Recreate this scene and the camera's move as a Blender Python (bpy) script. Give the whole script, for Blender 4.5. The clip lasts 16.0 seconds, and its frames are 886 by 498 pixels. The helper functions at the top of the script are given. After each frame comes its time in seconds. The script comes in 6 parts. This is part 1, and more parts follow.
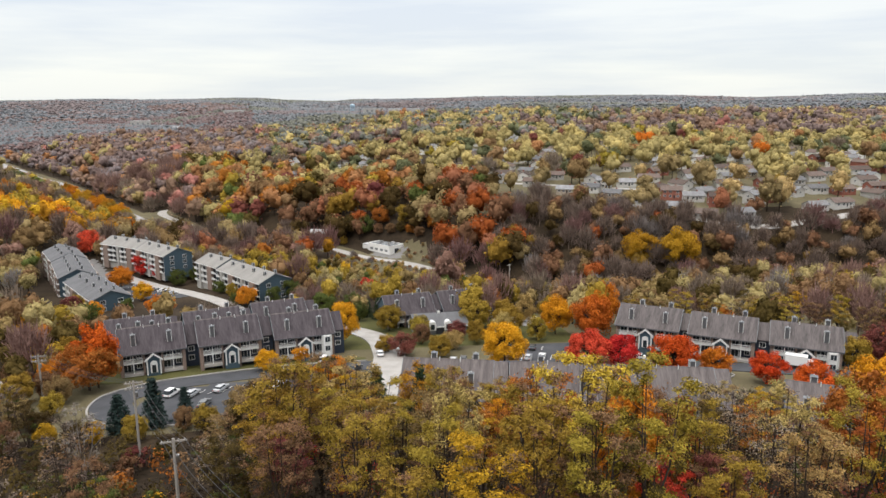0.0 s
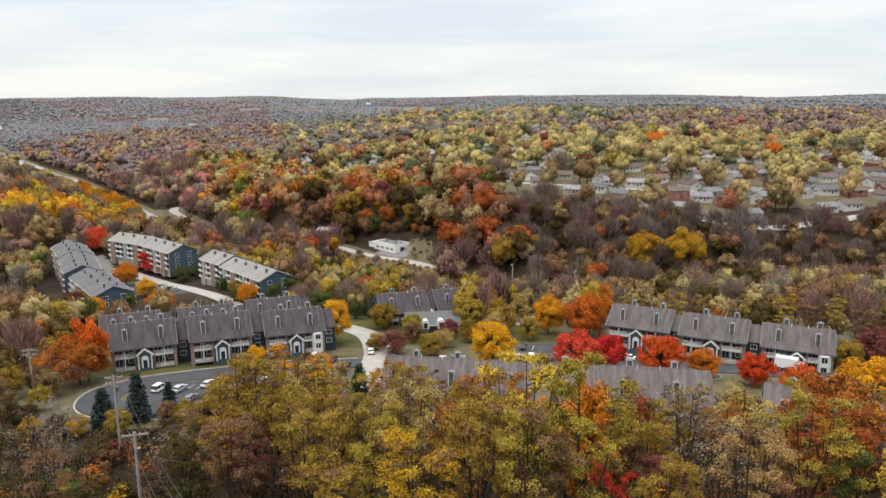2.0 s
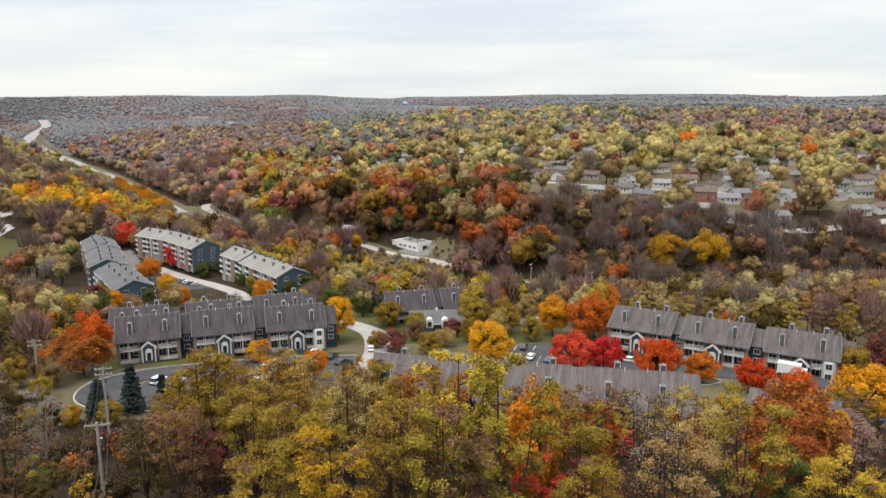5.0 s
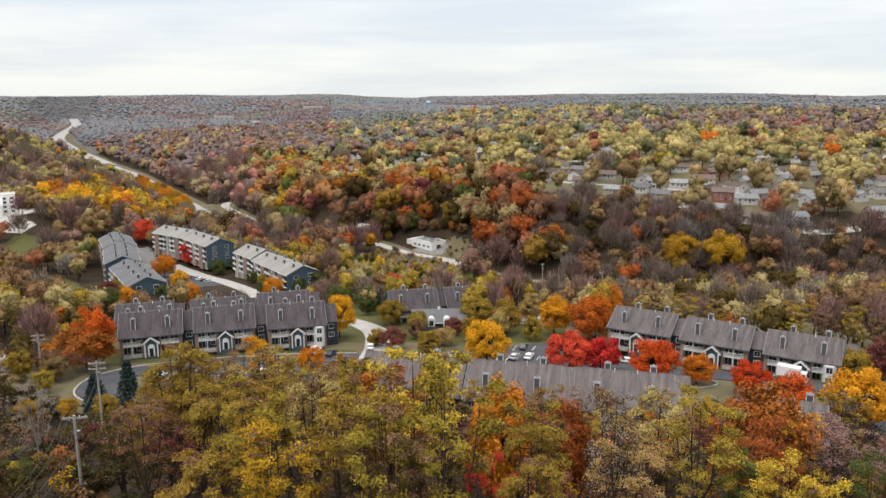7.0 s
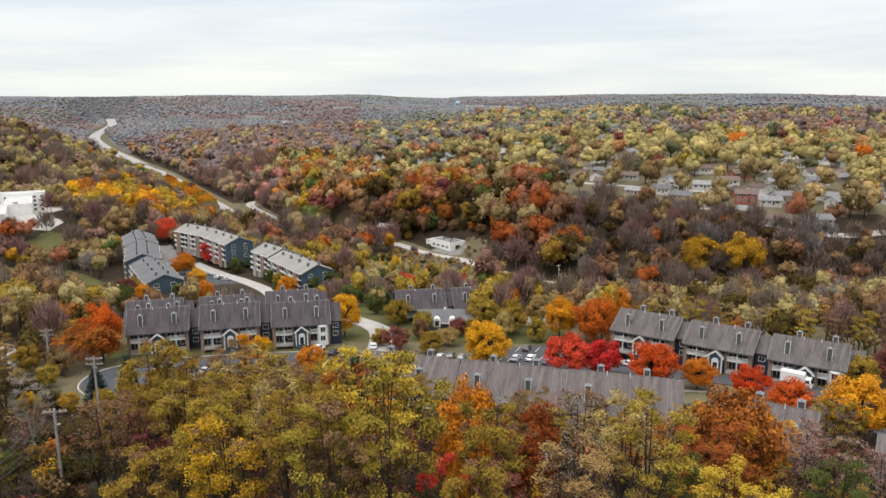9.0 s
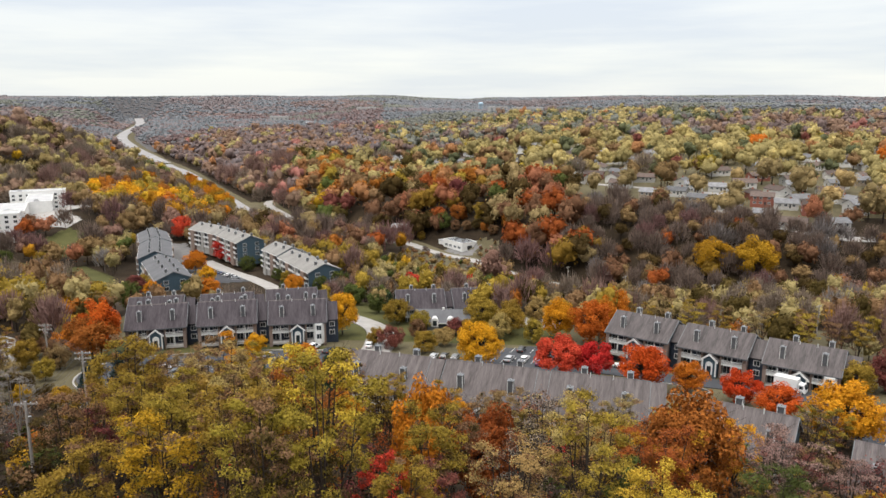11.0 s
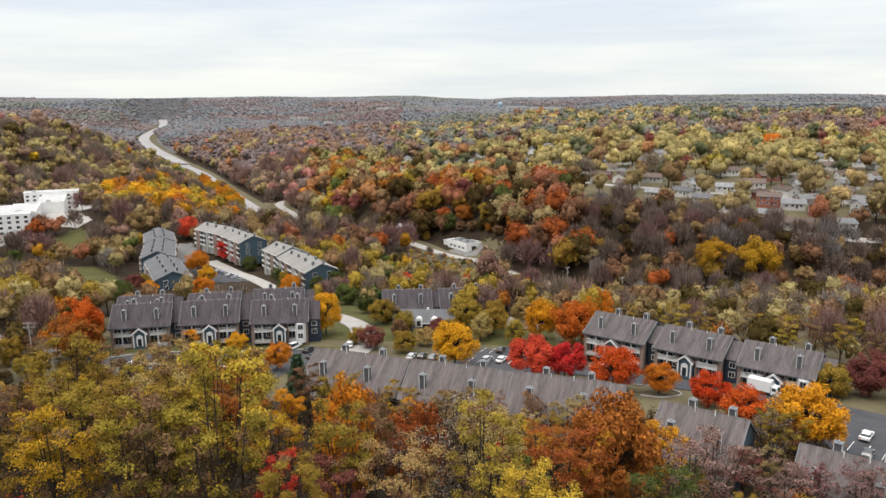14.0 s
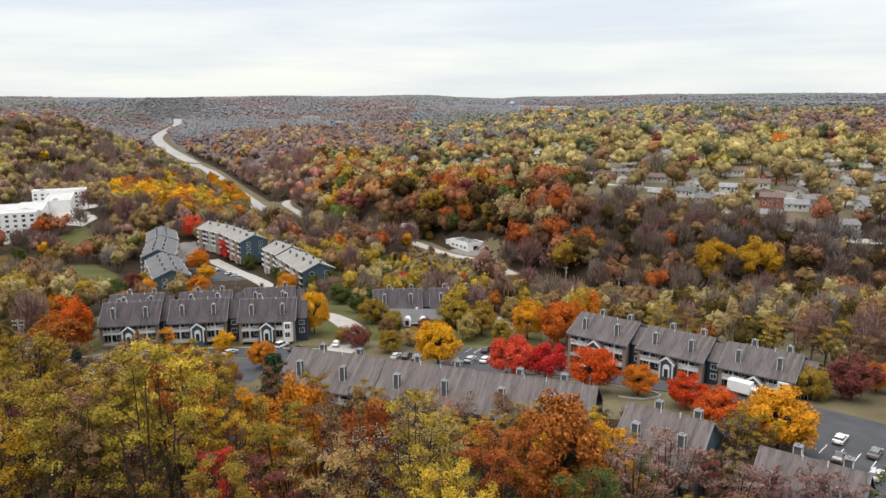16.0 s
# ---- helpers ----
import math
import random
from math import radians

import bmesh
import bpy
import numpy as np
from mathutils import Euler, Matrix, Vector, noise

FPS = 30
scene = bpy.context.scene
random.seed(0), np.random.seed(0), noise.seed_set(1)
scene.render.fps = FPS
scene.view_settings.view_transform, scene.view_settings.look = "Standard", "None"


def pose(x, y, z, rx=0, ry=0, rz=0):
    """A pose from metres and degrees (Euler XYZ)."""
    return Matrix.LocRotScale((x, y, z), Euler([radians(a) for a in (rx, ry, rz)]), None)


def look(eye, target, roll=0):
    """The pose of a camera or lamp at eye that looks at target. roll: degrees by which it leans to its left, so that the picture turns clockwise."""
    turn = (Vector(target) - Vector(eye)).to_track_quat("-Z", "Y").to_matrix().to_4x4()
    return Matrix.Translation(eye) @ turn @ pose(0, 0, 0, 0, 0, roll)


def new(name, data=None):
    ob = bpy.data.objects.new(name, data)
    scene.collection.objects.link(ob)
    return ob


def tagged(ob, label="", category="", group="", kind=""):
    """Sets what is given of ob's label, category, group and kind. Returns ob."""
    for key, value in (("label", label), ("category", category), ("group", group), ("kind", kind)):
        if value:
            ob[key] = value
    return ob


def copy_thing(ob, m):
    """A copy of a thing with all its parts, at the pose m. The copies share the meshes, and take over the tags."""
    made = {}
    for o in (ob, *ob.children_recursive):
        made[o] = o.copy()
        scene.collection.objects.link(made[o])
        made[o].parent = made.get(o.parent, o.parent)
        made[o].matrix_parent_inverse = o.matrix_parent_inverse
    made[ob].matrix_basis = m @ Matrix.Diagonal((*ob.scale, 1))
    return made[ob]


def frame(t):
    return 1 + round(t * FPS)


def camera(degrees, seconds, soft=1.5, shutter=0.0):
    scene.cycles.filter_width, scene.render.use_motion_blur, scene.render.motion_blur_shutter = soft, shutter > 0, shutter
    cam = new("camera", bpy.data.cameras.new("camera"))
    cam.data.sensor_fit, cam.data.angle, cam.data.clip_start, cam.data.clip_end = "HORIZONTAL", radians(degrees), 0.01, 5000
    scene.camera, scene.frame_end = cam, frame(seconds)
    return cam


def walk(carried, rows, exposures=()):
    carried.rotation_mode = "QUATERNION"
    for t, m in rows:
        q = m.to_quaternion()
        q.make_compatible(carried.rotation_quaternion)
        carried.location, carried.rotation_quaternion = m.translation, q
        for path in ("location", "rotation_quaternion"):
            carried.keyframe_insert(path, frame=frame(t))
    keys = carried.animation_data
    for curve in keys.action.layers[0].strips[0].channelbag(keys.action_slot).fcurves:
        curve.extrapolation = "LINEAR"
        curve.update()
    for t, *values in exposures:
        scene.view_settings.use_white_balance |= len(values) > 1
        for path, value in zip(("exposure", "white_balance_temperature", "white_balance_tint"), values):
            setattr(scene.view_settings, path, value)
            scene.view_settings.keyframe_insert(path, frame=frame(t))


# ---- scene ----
cam = camera(61.9, 16.0)
PATH = [
    (0, (-28.725, 1.041, 65.855), (-28.526, 2.991, 65.458), -0.4),
    (0.5, (-26.953, 0.831, 65.843), (-26.763, 2.782, 65.447), -0.4),
    (1, (-25.11, 0.644, 65.819), (-24.93, 2.596, 65.422), -0.3),
    (1.5, (-23.381, 0.38, 65.782), (-23.211, 2.333, 65.383), -0.3),
    (2, (-21.661, 0.138, 65.744), (-21.507, 2.092, 65.345), -0.2),
    (2.5, (-20.025, -0.021, 65.733), (-19.888, 1.934, 65.334), -0.2),
    (3, (-18.292, -0.078, 65.735), (-18.172, 1.878, 65.335), -0.1),
    (3.5, (-16.543, -0.118, 65.743), (-16.441, 1.839, 65.342), -0.1),
    (4, (-14.743, -0.218, 65.724), (-14.658, 1.739, 65.323), -0.1),
    (6.5, (-6.289, -0.89, 65.658), (-6.289, 1.069, 65.256), -0.1),
    (7, (-4.464, -0.956, 65.675), (-4.48, 1.003, 65.272), -0.1),
    (7.5, (-2.67, -0.97, 65.677), (-2.705, 0.989, 65.274), -0.1),
    (8, (-0.829, -0.928, 65.661), (-0.884, 1.03, 65.259), -0.1),
    (8.5, (1.046, -0.875, 65.673), (0.97, 1.082, 65.272), -0.1),
    (9, (3.04, -0.785, 65.678), (2.942, 1.172, 65.276), -0.1),
    (11.5, (13.051, -0.298, 65.444), (12.875, 1.654, 65.045), -0.0),
    (12, (15.081, -0.194, 65.414), (14.894, 1.757, 65.016), -0.1),
    (12.5, (17.008, -0.09, 65.42), (16.812, 1.86, 65.021), -0.1),
    (13, (19.002, 0.015, 65.455), (18.796, 1.964, 65.056), -0.2),
    (13.5, (20.982, 0.129, 65.513), (20.766, 2.077, 65.114), -0.2),
    (14, (23.037, 0.23, 65.57), (22.812, 2.177, 65.171), -0.2),
    (14.5, (25.074, 0.355, 65.633), (24.839, 2.3, 65.234), -0.3),
    (15, (27.104, 0.539, 65.71), (26.86, 2.484, 65.309), -0.3),
    (15.5, (29.036, 0.668, 65.812), (28.782, 2.611, 65.411), -0.2),
    (16, (30.905, 0.707, 65.927), (30.643, 2.648, 65.526), -0.2),
]
walk(cam, [(t, look(eye, target, roll)) for t, eye, target, roll in PATH])

# ---------------------------------------------------------------- light
SUN_EL, SUN_AZ = radians(60), radians(215)
world = bpy.data.worlds.new("overcast_sky")
scene.world = world
world.use_nodes = True
wn, wl = world.node_tree.nodes, world.node_tree.links
wn.clear()
w_out = wn.new("ShaderNodeOutputWorld")
w_bg = wn.new("ShaderNodeBackground")
w_tc = wn.new("ShaderNodeTexCoord")
w_sep = wn.new("ShaderNodeSeparateXYZ")
wl.new(w_tc.outputs["Generated"], w_sep.inputs[0])
w_ramp = wn.new("ShaderNodeValToRGB")
cr = w_ramp.color_ramp
cr.elements[0].position, cr.elements[0].color = 0.0, (0.85, 0.87, 0.855, 1)
cr.elements[1].position, cr.elements[1].color = 1.0, (3.05, 2.94, 2.82, 1)
for pos_, col_ in ((0.035, (0.89, 0.91, 0.88, 1)), (0.085, (0.84, 0.875, 0.895, 1)), (0.16, (0.83, 0.875, 0.925, 1)), (0.30, (0.88, 0.90, 0.94, 1)), (0.6, (1.35, 1.35, 1.35, 1))):
    el_ = cr.elements.new(pos_)
    el_.color = col_
wl.new(w_sep.outputs[2], w_ramp.inputs[0])
# long flat cloud banks
w_map = wn.new("ShaderNodeMapping")
w_map.inputs["Scale"].default_value = (1.6, 1.6, 16.0)
wl.new(w_tc.outputs["Generated"], w_map.inputs[0])
w_noise = wn.new("ShaderNodeTexNoise")
w_noise.inputs["Scale"].default_value = 1.7
w_noise.inputs["Detail"].default_value = 6
w_noise.inputs["Roughness"].default_value = 0.55
wl.new(w_map.outputs[0], w_noise.inputs["Vector"])
w_cr = wn.new("ShaderNodeValToRGB")
w_cr.color_ramp.elements[0].position, w_cr.color_ramp.elements[0].color = 0.38, (0.90, 0.93, 0.98, 1)
w_cr.color_ramp.elements[1].position, w_cr.color_ramp.elements[1].color = 0.62, (1.07, 1.065, 1.04, 1)
wl.new(w_noise.outputs["Fac"], w_cr.inputs[0])
w_mul = wn.new("ShaderNodeMix")
w_mul.data_type, w_mul.blend_type = "RGBA", "MULTIPLY"
w_mul.inputs["Factor"].default_value = 1.0
wl.new(w_ramp.outputs[0], w_mul.inputs["A"])
wl.new(w_cr.outputs[0], w_mul.inputs["B"])
w_sky = wn.new("ShaderNodeTexSky")
w_sky.sky_type, w_sky.sun_disc = "NISHITA", False
w_sky.sun_elevation, w_sky.sun_rotation = SUN_EL, SUN_AZ
w_dim = wn.new("ShaderNodeMix")
w_dim.data_type, w_dim.blend_type = "RGBA", "ADD"
w_dim.inputs["Factor"].default_value = 0.006
wl.new(w_mul.outputs["Result"], w_dim.inputs["A"])
wl.new(w_sky.outputs[0], w_dim.inputs["B"])
wl.new(w_dim.outputs["Result"], w_bg.inputs["Color"])
w_bg.inputs["Strength"].default_value = 1.0
wl.new(w_bg.outputs[0], w_out.inputs[0])

sun = new("sun", bpy.data.lights.new("sun", "SUN"))
sun.data.energy, sun.data.angle, sun.data.color = 1.5, radians(20), (1.0, 0.945, 0.87)
sun.matrix_world = look((math.sin(SUN_AZ) * math.cos(SUN_EL), math.cos(SUN_AZ) * math.cos(SUN_EL), math.sin(SUN_EL)), (0, 0, 0))
scene.view_settings.exposure = 0.0

# ---------------------------------------------------------------- materials
def mat(name, base, rough=0.8, metal=0.0, spec=0.3):
    """A node material; returns it with its nodes, links and shader."""
    m = bpy.data.materials.new(name)
    m.use_nodes = True
    n, l = m.node_tree.nodes, m.node_tree.links
    p = n["Principled BSDF"]
    p.inputs["Base Color"].default_value = (*base, 1)
    p.inputs["Roughness"].default_value = rough
    p.inputs["Metallic"].default_value = metal
    p.inputs["Specular IOR Level"].default_value = spec
    return m, n, l, p


def noisy(name, dark, light, scale, rough=0.85, spec=0.25, stretch=(1, 1, 1), fine=8.0, bump=0.3, lo=0.3, hi=0.7, coords="Object", per_object=0.0):
    """Two scales of variation between two tones, with fine relief."""
    m, n, l, p = mat(name, light, rough, 0, spec)
    tc, mp = n.new("ShaderNodeTexCoord"), n.new("ShaderNodeMapping")
    mp.inputs["Scale"].default_value = stretch
    l.new(tc.outputs[coords], mp.inputs[0])
    a, b = n.new("ShaderNodeTexNoise"), n.new("ShaderNodeTexNoise")
    a.inputs["Scale"].default_value, a.inputs["Detail"].default_value = scale, 5
    b.inputs["Scale"].default_value, b.inputs["Detail"].default_value = scale * fine, 3
    l.new(mp.outputs[0], a.inputs["Vector"])
    l.new(mp.outputs[0], b.inputs["Vector"])
    mx = n.new("ShaderNodeMath")
    mx.operation = "MULTIPLY_ADD"
    mx.inputs[1].default_value = 0.45
    half = n.new("ShaderNodeMath")
    half.operation = "MULTIPLY"
    half.inputs[1].default_value = 0.55
    l.new(a.outputs["Fac"], half.inputs[0])
    l.new(b.outputs["Fac"], mx.inputs[0])
    l.new(half.outputs[0], mx.inputs[2])
    ramp = n.new("ShaderNodeValToRGB")
    ramp.color_ramp.elements[0].position, ramp.color_ramp.elements[0].color = lo, (*dark, 1)
    ramp.color_ramp.elements[1].position, ramp.color_ramp.elements[1].color = hi, (*light, 1)
    l.new(mx.outputs[0], ramp.inputs[0])
    col = ramp.outputs[0]
    if per_object:
        oi, hs = n.new("ShaderNodeObjectInfo"), n.new("ShaderNodeHueSaturation")
        mr = n.new("ShaderNodeMapRange")
        mr.inputs["To Min"].default_value, mr.inputs["To Max"].default_value = 1 - per_object, 1 + per_object
        l.new(oi.outputs["Random"], mr.inputs[0])
        l.new(mr.outputs[0], hs.inputs["Value"])
        l.new(col, hs.inputs["Color"])
        col = hs.outputs[0]
    l.new(col, p.inputs["Base Color"])
    if bump:
        bp = n.new("ShaderNodeBump")
        bp.inputs["Strength"].default_value = bump
        bp.inputs["Distance"].default_value = 0.05
        l.new(mx.outputs[0], bp.inputs["Height"])
        l.new(bp.outputs[0], p.inputs["Normal"])
    return m


TONE = 0.93


def foliage(name, a, b, see=0.09, patch=0.25, spread=0.22, rough_leaf=1.1, each=0.28):
    """Leaves: tone differs from clump to clump and from tree to tree, and light comes through."""
    a, b = [tuple(TONE * c for c in q) for q in (a, b)]
    m, n, l, p = mat(name, a, 0.85, 0, 0.04)
    geo, oi, tc = n.new("ShaderNodeNewGeometry"), n.new("ShaderNodeObjectInfo"), n.new("ShaderNodeTexCoord")
    ns = n.new("ShaderNodeTexNoise")
    ns.inputs["Scale"].default_value, ns.inputs["Detail"].default_value = patch, 2
    l.new(geo.outputs["Position"], ns.inputs["Vector"])
    add = n.new("ShaderNodeMath")
    add.operation = "MULTIPLY_ADD"
    add.inputs[1].default_value = each
    l.new(geo.outputs["Random Per Island"], add.inputs[0])
    l.new(ns.outputs["Fac"], add.inputs[2])
    add2 = n.new("ShaderNodeMath")
    add2.operation = "MULTIPLY_ADD"
    add2.inputs[1].default_value = 0.5
    l.new(oi.outputs["Random"], add2.inputs[0])
    l.new(add.outputs[0], add2.inputs[2])
    mr = n.new("ShaderNodeMapRange")
    mr.inputs["From Min"].default_value, mr.inputs["From Max"].default_value = 0.40, 1.25
    l.new(add2.outputs[0], mr.inputs[0])
    mix = n.new("ShaderNodeMix")
    mix.data_type = "RGBA"
    mix.inputs["A"].default_value, mix.inputs["B"].default_value = (*a, 1), (*b, 1)
    l.new(mr.outputs[0], mix.inputs["Factor"])
    hs = n.new("ShaderNodeHueSaturation")
    vr = n.new("ShaderNodeMapRange")
    vr.inputs["To Min"].default_value, vr.inputs["To Max"].default_value = 1 - spread, 1 + spread
    l.new(geo.outputs["Random Per Island"], vr.inputs[0])
    l.new(vr.outputs[0], hs.inputs["Value"])
    hr = n.new("ShaderNodeMapRange")
    hr.inputs["To Min"].default_value, hr.inputs["To Max"].default_value = (0.495, 0.505) if a[0] > 3 * a[1] else (0.482, 0.506)
    l.new(oi.outputs["Random"], hr.inputs[0])
    l.new(hr.outputs[0], hs.inputs["Hue"])
    l.new(mix.outputs["Result"], hs.inputs["Color"])
    l.new(hs.outputs[0], p.inputs["Base Color"])
    if rough_leaf:
        nb = n.new("ShaderNodeTexNoise")
        nb.inputs["Scale"].default_value, nb.inputs["Detail"].default_value = rough_leaf, 3
        l.new(geo.outputs["Position"], nb.inputs["Vector"])
        bp = n.new("ShaderNodeBump")
        bp.inputs["Strength"].default_value, bp.inputs["Distance"].default_value = 1.0, 1.2 / rough_leaf
        l.new(nb.outputs["Fac"], bp.inputs["Height"])
        l.new(bp.outputs[0], p.inputs["Normal"])
    tr = n.new("ShaderNodeBsdfTranslucent")
    l.new(hs.outputs[0], tr.inputs["Color"])
    ms = n.new("ShaderNodeMixShader")
    ms.inputs[0].default_value = see
    l.new(p.outputs[0], ms.inputs[1])
    l.new(tr.outputs[0], ms.inputs[2])
    l.new(ms.outputs[0], n["Material Output"].inputs[0])
    return m


# autumn leaves, by kind of tree
LEAF = {
    "olive": foliage("leaves_olive", (0.215, 0.145, 0.022), (0.370, 0.258, 0.042)),
    "yellowgreen": foliage("leaves_yellow_green", (0.215, 0.162, 0.022), (0.350, 0.260, 0.040)),
    "gold": foliage("leaves_gold", (0.52, 0.215, 0.012), (0.70, 0.335, 0.020)),
    "amber": foliage("leaves_amber", (0.320, 0.178, 0.014), (0.500, 0.295, 0.024)),
    # a dark olive leaf, deepened further for shade among the hillside trees
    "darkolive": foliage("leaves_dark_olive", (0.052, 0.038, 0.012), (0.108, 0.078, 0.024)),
    "yellow": foliage("leaves_yellow", (0.44, 0.30, 0.025), (0.62, 0.46, 0.06)),
    "ember": foliage("leaves_ember", (0.38, 0.075, 0.014), (0.56, 0.150, 0.020)),
    "orange": foliage("leaves_orange", (0.46, 0.13, 0.014), (0.62, 0.23, 0.022)),
    "rust": foliage("leaves_rust", (0.250, 0.086, 0.018), (0.400, 0.148, 0.028)),
    "red": foliage("leaves_red", (0.44, 0.030, 0.020), (0.66, 0.075, 0.042)),
    "scarlet": foliage("leaves_scarlet", (0.48, 0.055, 0.012), (0.62, 0.11, 0.018)),
    "maroon": foliage("leaves_maroon", (0.135, 0.042, 0.038), (0.215, 0.070, 0.056)),
    "brown": foliage("leaves_brown", (0.160, 0.092, 0.044), (0.260, 0.156, 0.078)),
    "tan": foliage("leaves_tan", (0.200, 0.140, 0.055), (0.320, 0.235, 0.100)),
    "pale": foliage("leaves_pale", (0.320, 0.225, 0.075), (0.450, 0.330, 0.118)),
    "green": foliage("leaves_green", (0.055, 0.075, 0.022), (0.11, 0.13, 0.035)),
    "pine": foliage("needles_dark_green", (0.022, 0.040, 0.022), (0.045, 0.07, 0.035), see=0.1),
    "spruce": foliage("needles_blue_green", (0.018, 0.030, 0.028), (0.035, 0.055, 0.05), see=0.1),
    "twig": foliage("bare_twigs", (0.157, 0.121, 0.094), (0.280, 0.218, 0.168), see=0.0),
    # twigs of the undergrowth, blackened to carry the shade under the crowns
    "neartwig": foliage("shaded_bare_twigs", (0.016, 0.012, 0.009), (0.040, 0.029, 0.022), see=0.0),
    "greytwig": foliage("bare_grey_twigs", (0.168, 0.146, 0.134), (0.302, 0.274, 0.258), see=0.0),
    "mauve": foliage("bare_reddish_twigs", (0.185, 0.112, 0.095), (0.297, 0.185, 0.157), see=0.0),
    # leaves paled and greyed with painted haze; nearer groves share these muted tones
    "h_yellow": foliage("muted_hazed_yellow", (0.407, 0.316, 0.130), (0.554, 0.435, 0.175), patch=0.06),
    "h_olive": foliage("muted_hazed_olive", (0.254, 0.206, 0.088), (0.407, 0.328, 0.141), patch=0.06),
    "h_rust": foliage("muted_hazed_rust", (0.282, 0.133, 0.059), (0.407, 0.194, 0.086), patch=0.06),
    "h_maroon": foliage("muted_hazed_maroon", (0.294, 0.125, 0.105), (0.411, 0.176, 0.146), patch=0.06),
    "h_brown": foliage("muted_hazed_brown", (0.186, 0.113, 0.077), (0.288, 0.186, 0.130), see=0.0, patch=0.06),
    "h_mauve": foliage("muted_hazed_bare_woods", (0.141, 0.102, 0.093), (0.226, 0.167, 0.153), see=0.0, patch=0.06),
    "h_green": foliage("muted_hazed_green", (0.085, 0.093, 0.047), (0.141, 0.147, 0.075), patch=0.06),
    # far woods: distance haze mixed into the leaf colours, greyer and bluer
    "farolive": foliage("hazed_far_olive", (0.159, 0.164, 0.140), (0.208, 0.212, 0.178), patch=0.006, rough_leaf=0, spread=0.06, each=0.1),
    "fargrey": foliage("hazed_far_grey", (0.151, 0.159, 0.172), (0.195, 0.204, 0.218), see=0.0, patch=0.005, rough_leaf=0, spread=0.06, each=0.1),
    "farbrown": foliage("hazed_far_brown", (0.172, 0.144, 0.144), (0.225, 0.189, 0.189), see=0.0, patch=0.006, rough_leaf=0, spread=0.06, each=0.1),
}
BARK = noisy("bark", (0.022, 0.016, 0.012), (0.075, 0.057, 0.045), 3.0, 0.95, 0.1, (1, 1, 0.2))
BARK_PALE = noisy("bark_pale", (0.12, 0.10, 0.085), (0.26, 0.235, 0.21), 3.0, 0.95, 0.1, (1, 1, 0.2))
# far ground painted in the woods' haze tone, so gaps between crowns stay faint
HAZED_FLOOR = noisy("hazed_far_floor", (0.110, 0.104, 0.106), (0.150, 0.142, 0.144), 0.01, 0.95, 0.1, fine=12, bump=0)
# leaf litter with the shade beneath the trees worked into its colour
GROUND = noisy("shade_darkened_litter", (0.012, 0.009, 0.007), (0.058, 0.041, 0.025), 0.06, 0.95, 0.1, fine=14, bump=0.4)
GRASS = noisy("lawn", (0.050, 0.052, 0.019), (0.104, 0.100, 0.038), 0.12, 0.95, 0.1, fine=20, bump=0.3)
DRYGRASS = noisy("dry_grass", (0.078, 0.068, 0.040), (0.150, 0.128, 0.076), 0.12, 0.95, 0.1, fine=20, bump=0.3)
ASPHALT = noisy("asphalt", (0.040, 0.042, 0.048), (0.078, 0.080, 0.088), 0.25, 0.9, 0.2, fine=30, bump=0.1)
OLD_ASPHALT = noisy("old_asphalt", (0.13, 0.125, 0.125), (0.22, 0.215, 0.21), 0.25, 0.9, 0.2, fine=30, bump=0.1)
CONCRETE = noisy("concrete", (0.26, 0.248, 0.236), (0.40, 0.382, 0.362), 0.3, 0.9, 0.2, fine=20, bump=0.1)
PALE_ROAD = noisy("worn_highway_concrete", (0.22, 0.212, 0.212), (0.34, 0.33, 0.328), 0.05, 0.9, 0.2, fine=20, bump=0.1)
PAINT = noisy("road_paint", (0.5, 0.5, 0.48), (0.75, 0.75, 0.73), 2.0, 0.8, 0.2, bump=0)
ROOF_DARK = noisy("weathered_brown_shingles", (0.056, 0.050, 0.051), (0.132, 0.116, 0.115), 0.9, 0.92, 0.15, (1.3, 0.12, 0.12), fine=6, bump=0.3, lo=0.36, hi=0.63)
ROOF_OLD = noisy("dark_weathered_shingles", (0.033, 0.028, 0.032), (0.086, 0.074, 0.081), 0.9, 0.92, 0.15, (1.3, 0.12, 0.12), fine=6, bump=0.3, lo=0.36, hi=0.65)
ROOF_TAN = noisy("pale_brown_shingles", (0.074, 0.064, 0.064), (0.156, 0.136, 0.134), 0.9, 0.92, 0.15, (1.3, 0.12, 0.12), fine=6, bump=0.3, lo=0.36, hi=0.63)
ROOF_LIGHT = noisy("light_grey_shingles", (0.175, 0.168, 0.16), (0.285, 0.275, 0.26), 0.7, 0.92, 0.15, (0.7, 0.25, 0.25), fine=9, bump=0.3)
ROOF_MID = noisy("mid_grey_roof_shingles", (0.088, 0.089, 0.096), (0.160, 0.160, 0.168), 0.7, 0.92, 0.15, (0.7, 0.25, 0.25), fine=9, bump=0.3)
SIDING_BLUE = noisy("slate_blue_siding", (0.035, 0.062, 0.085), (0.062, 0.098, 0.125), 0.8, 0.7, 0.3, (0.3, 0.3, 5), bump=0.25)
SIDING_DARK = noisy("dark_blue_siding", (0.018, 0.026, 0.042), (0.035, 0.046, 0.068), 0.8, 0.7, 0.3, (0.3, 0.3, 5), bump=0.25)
TRIM = noisy("white_trim", (0.50, 0.50, 0.49), (0.70, 0.70, 0.69), 1.5, 0.6, 0.4, bump=0.05)
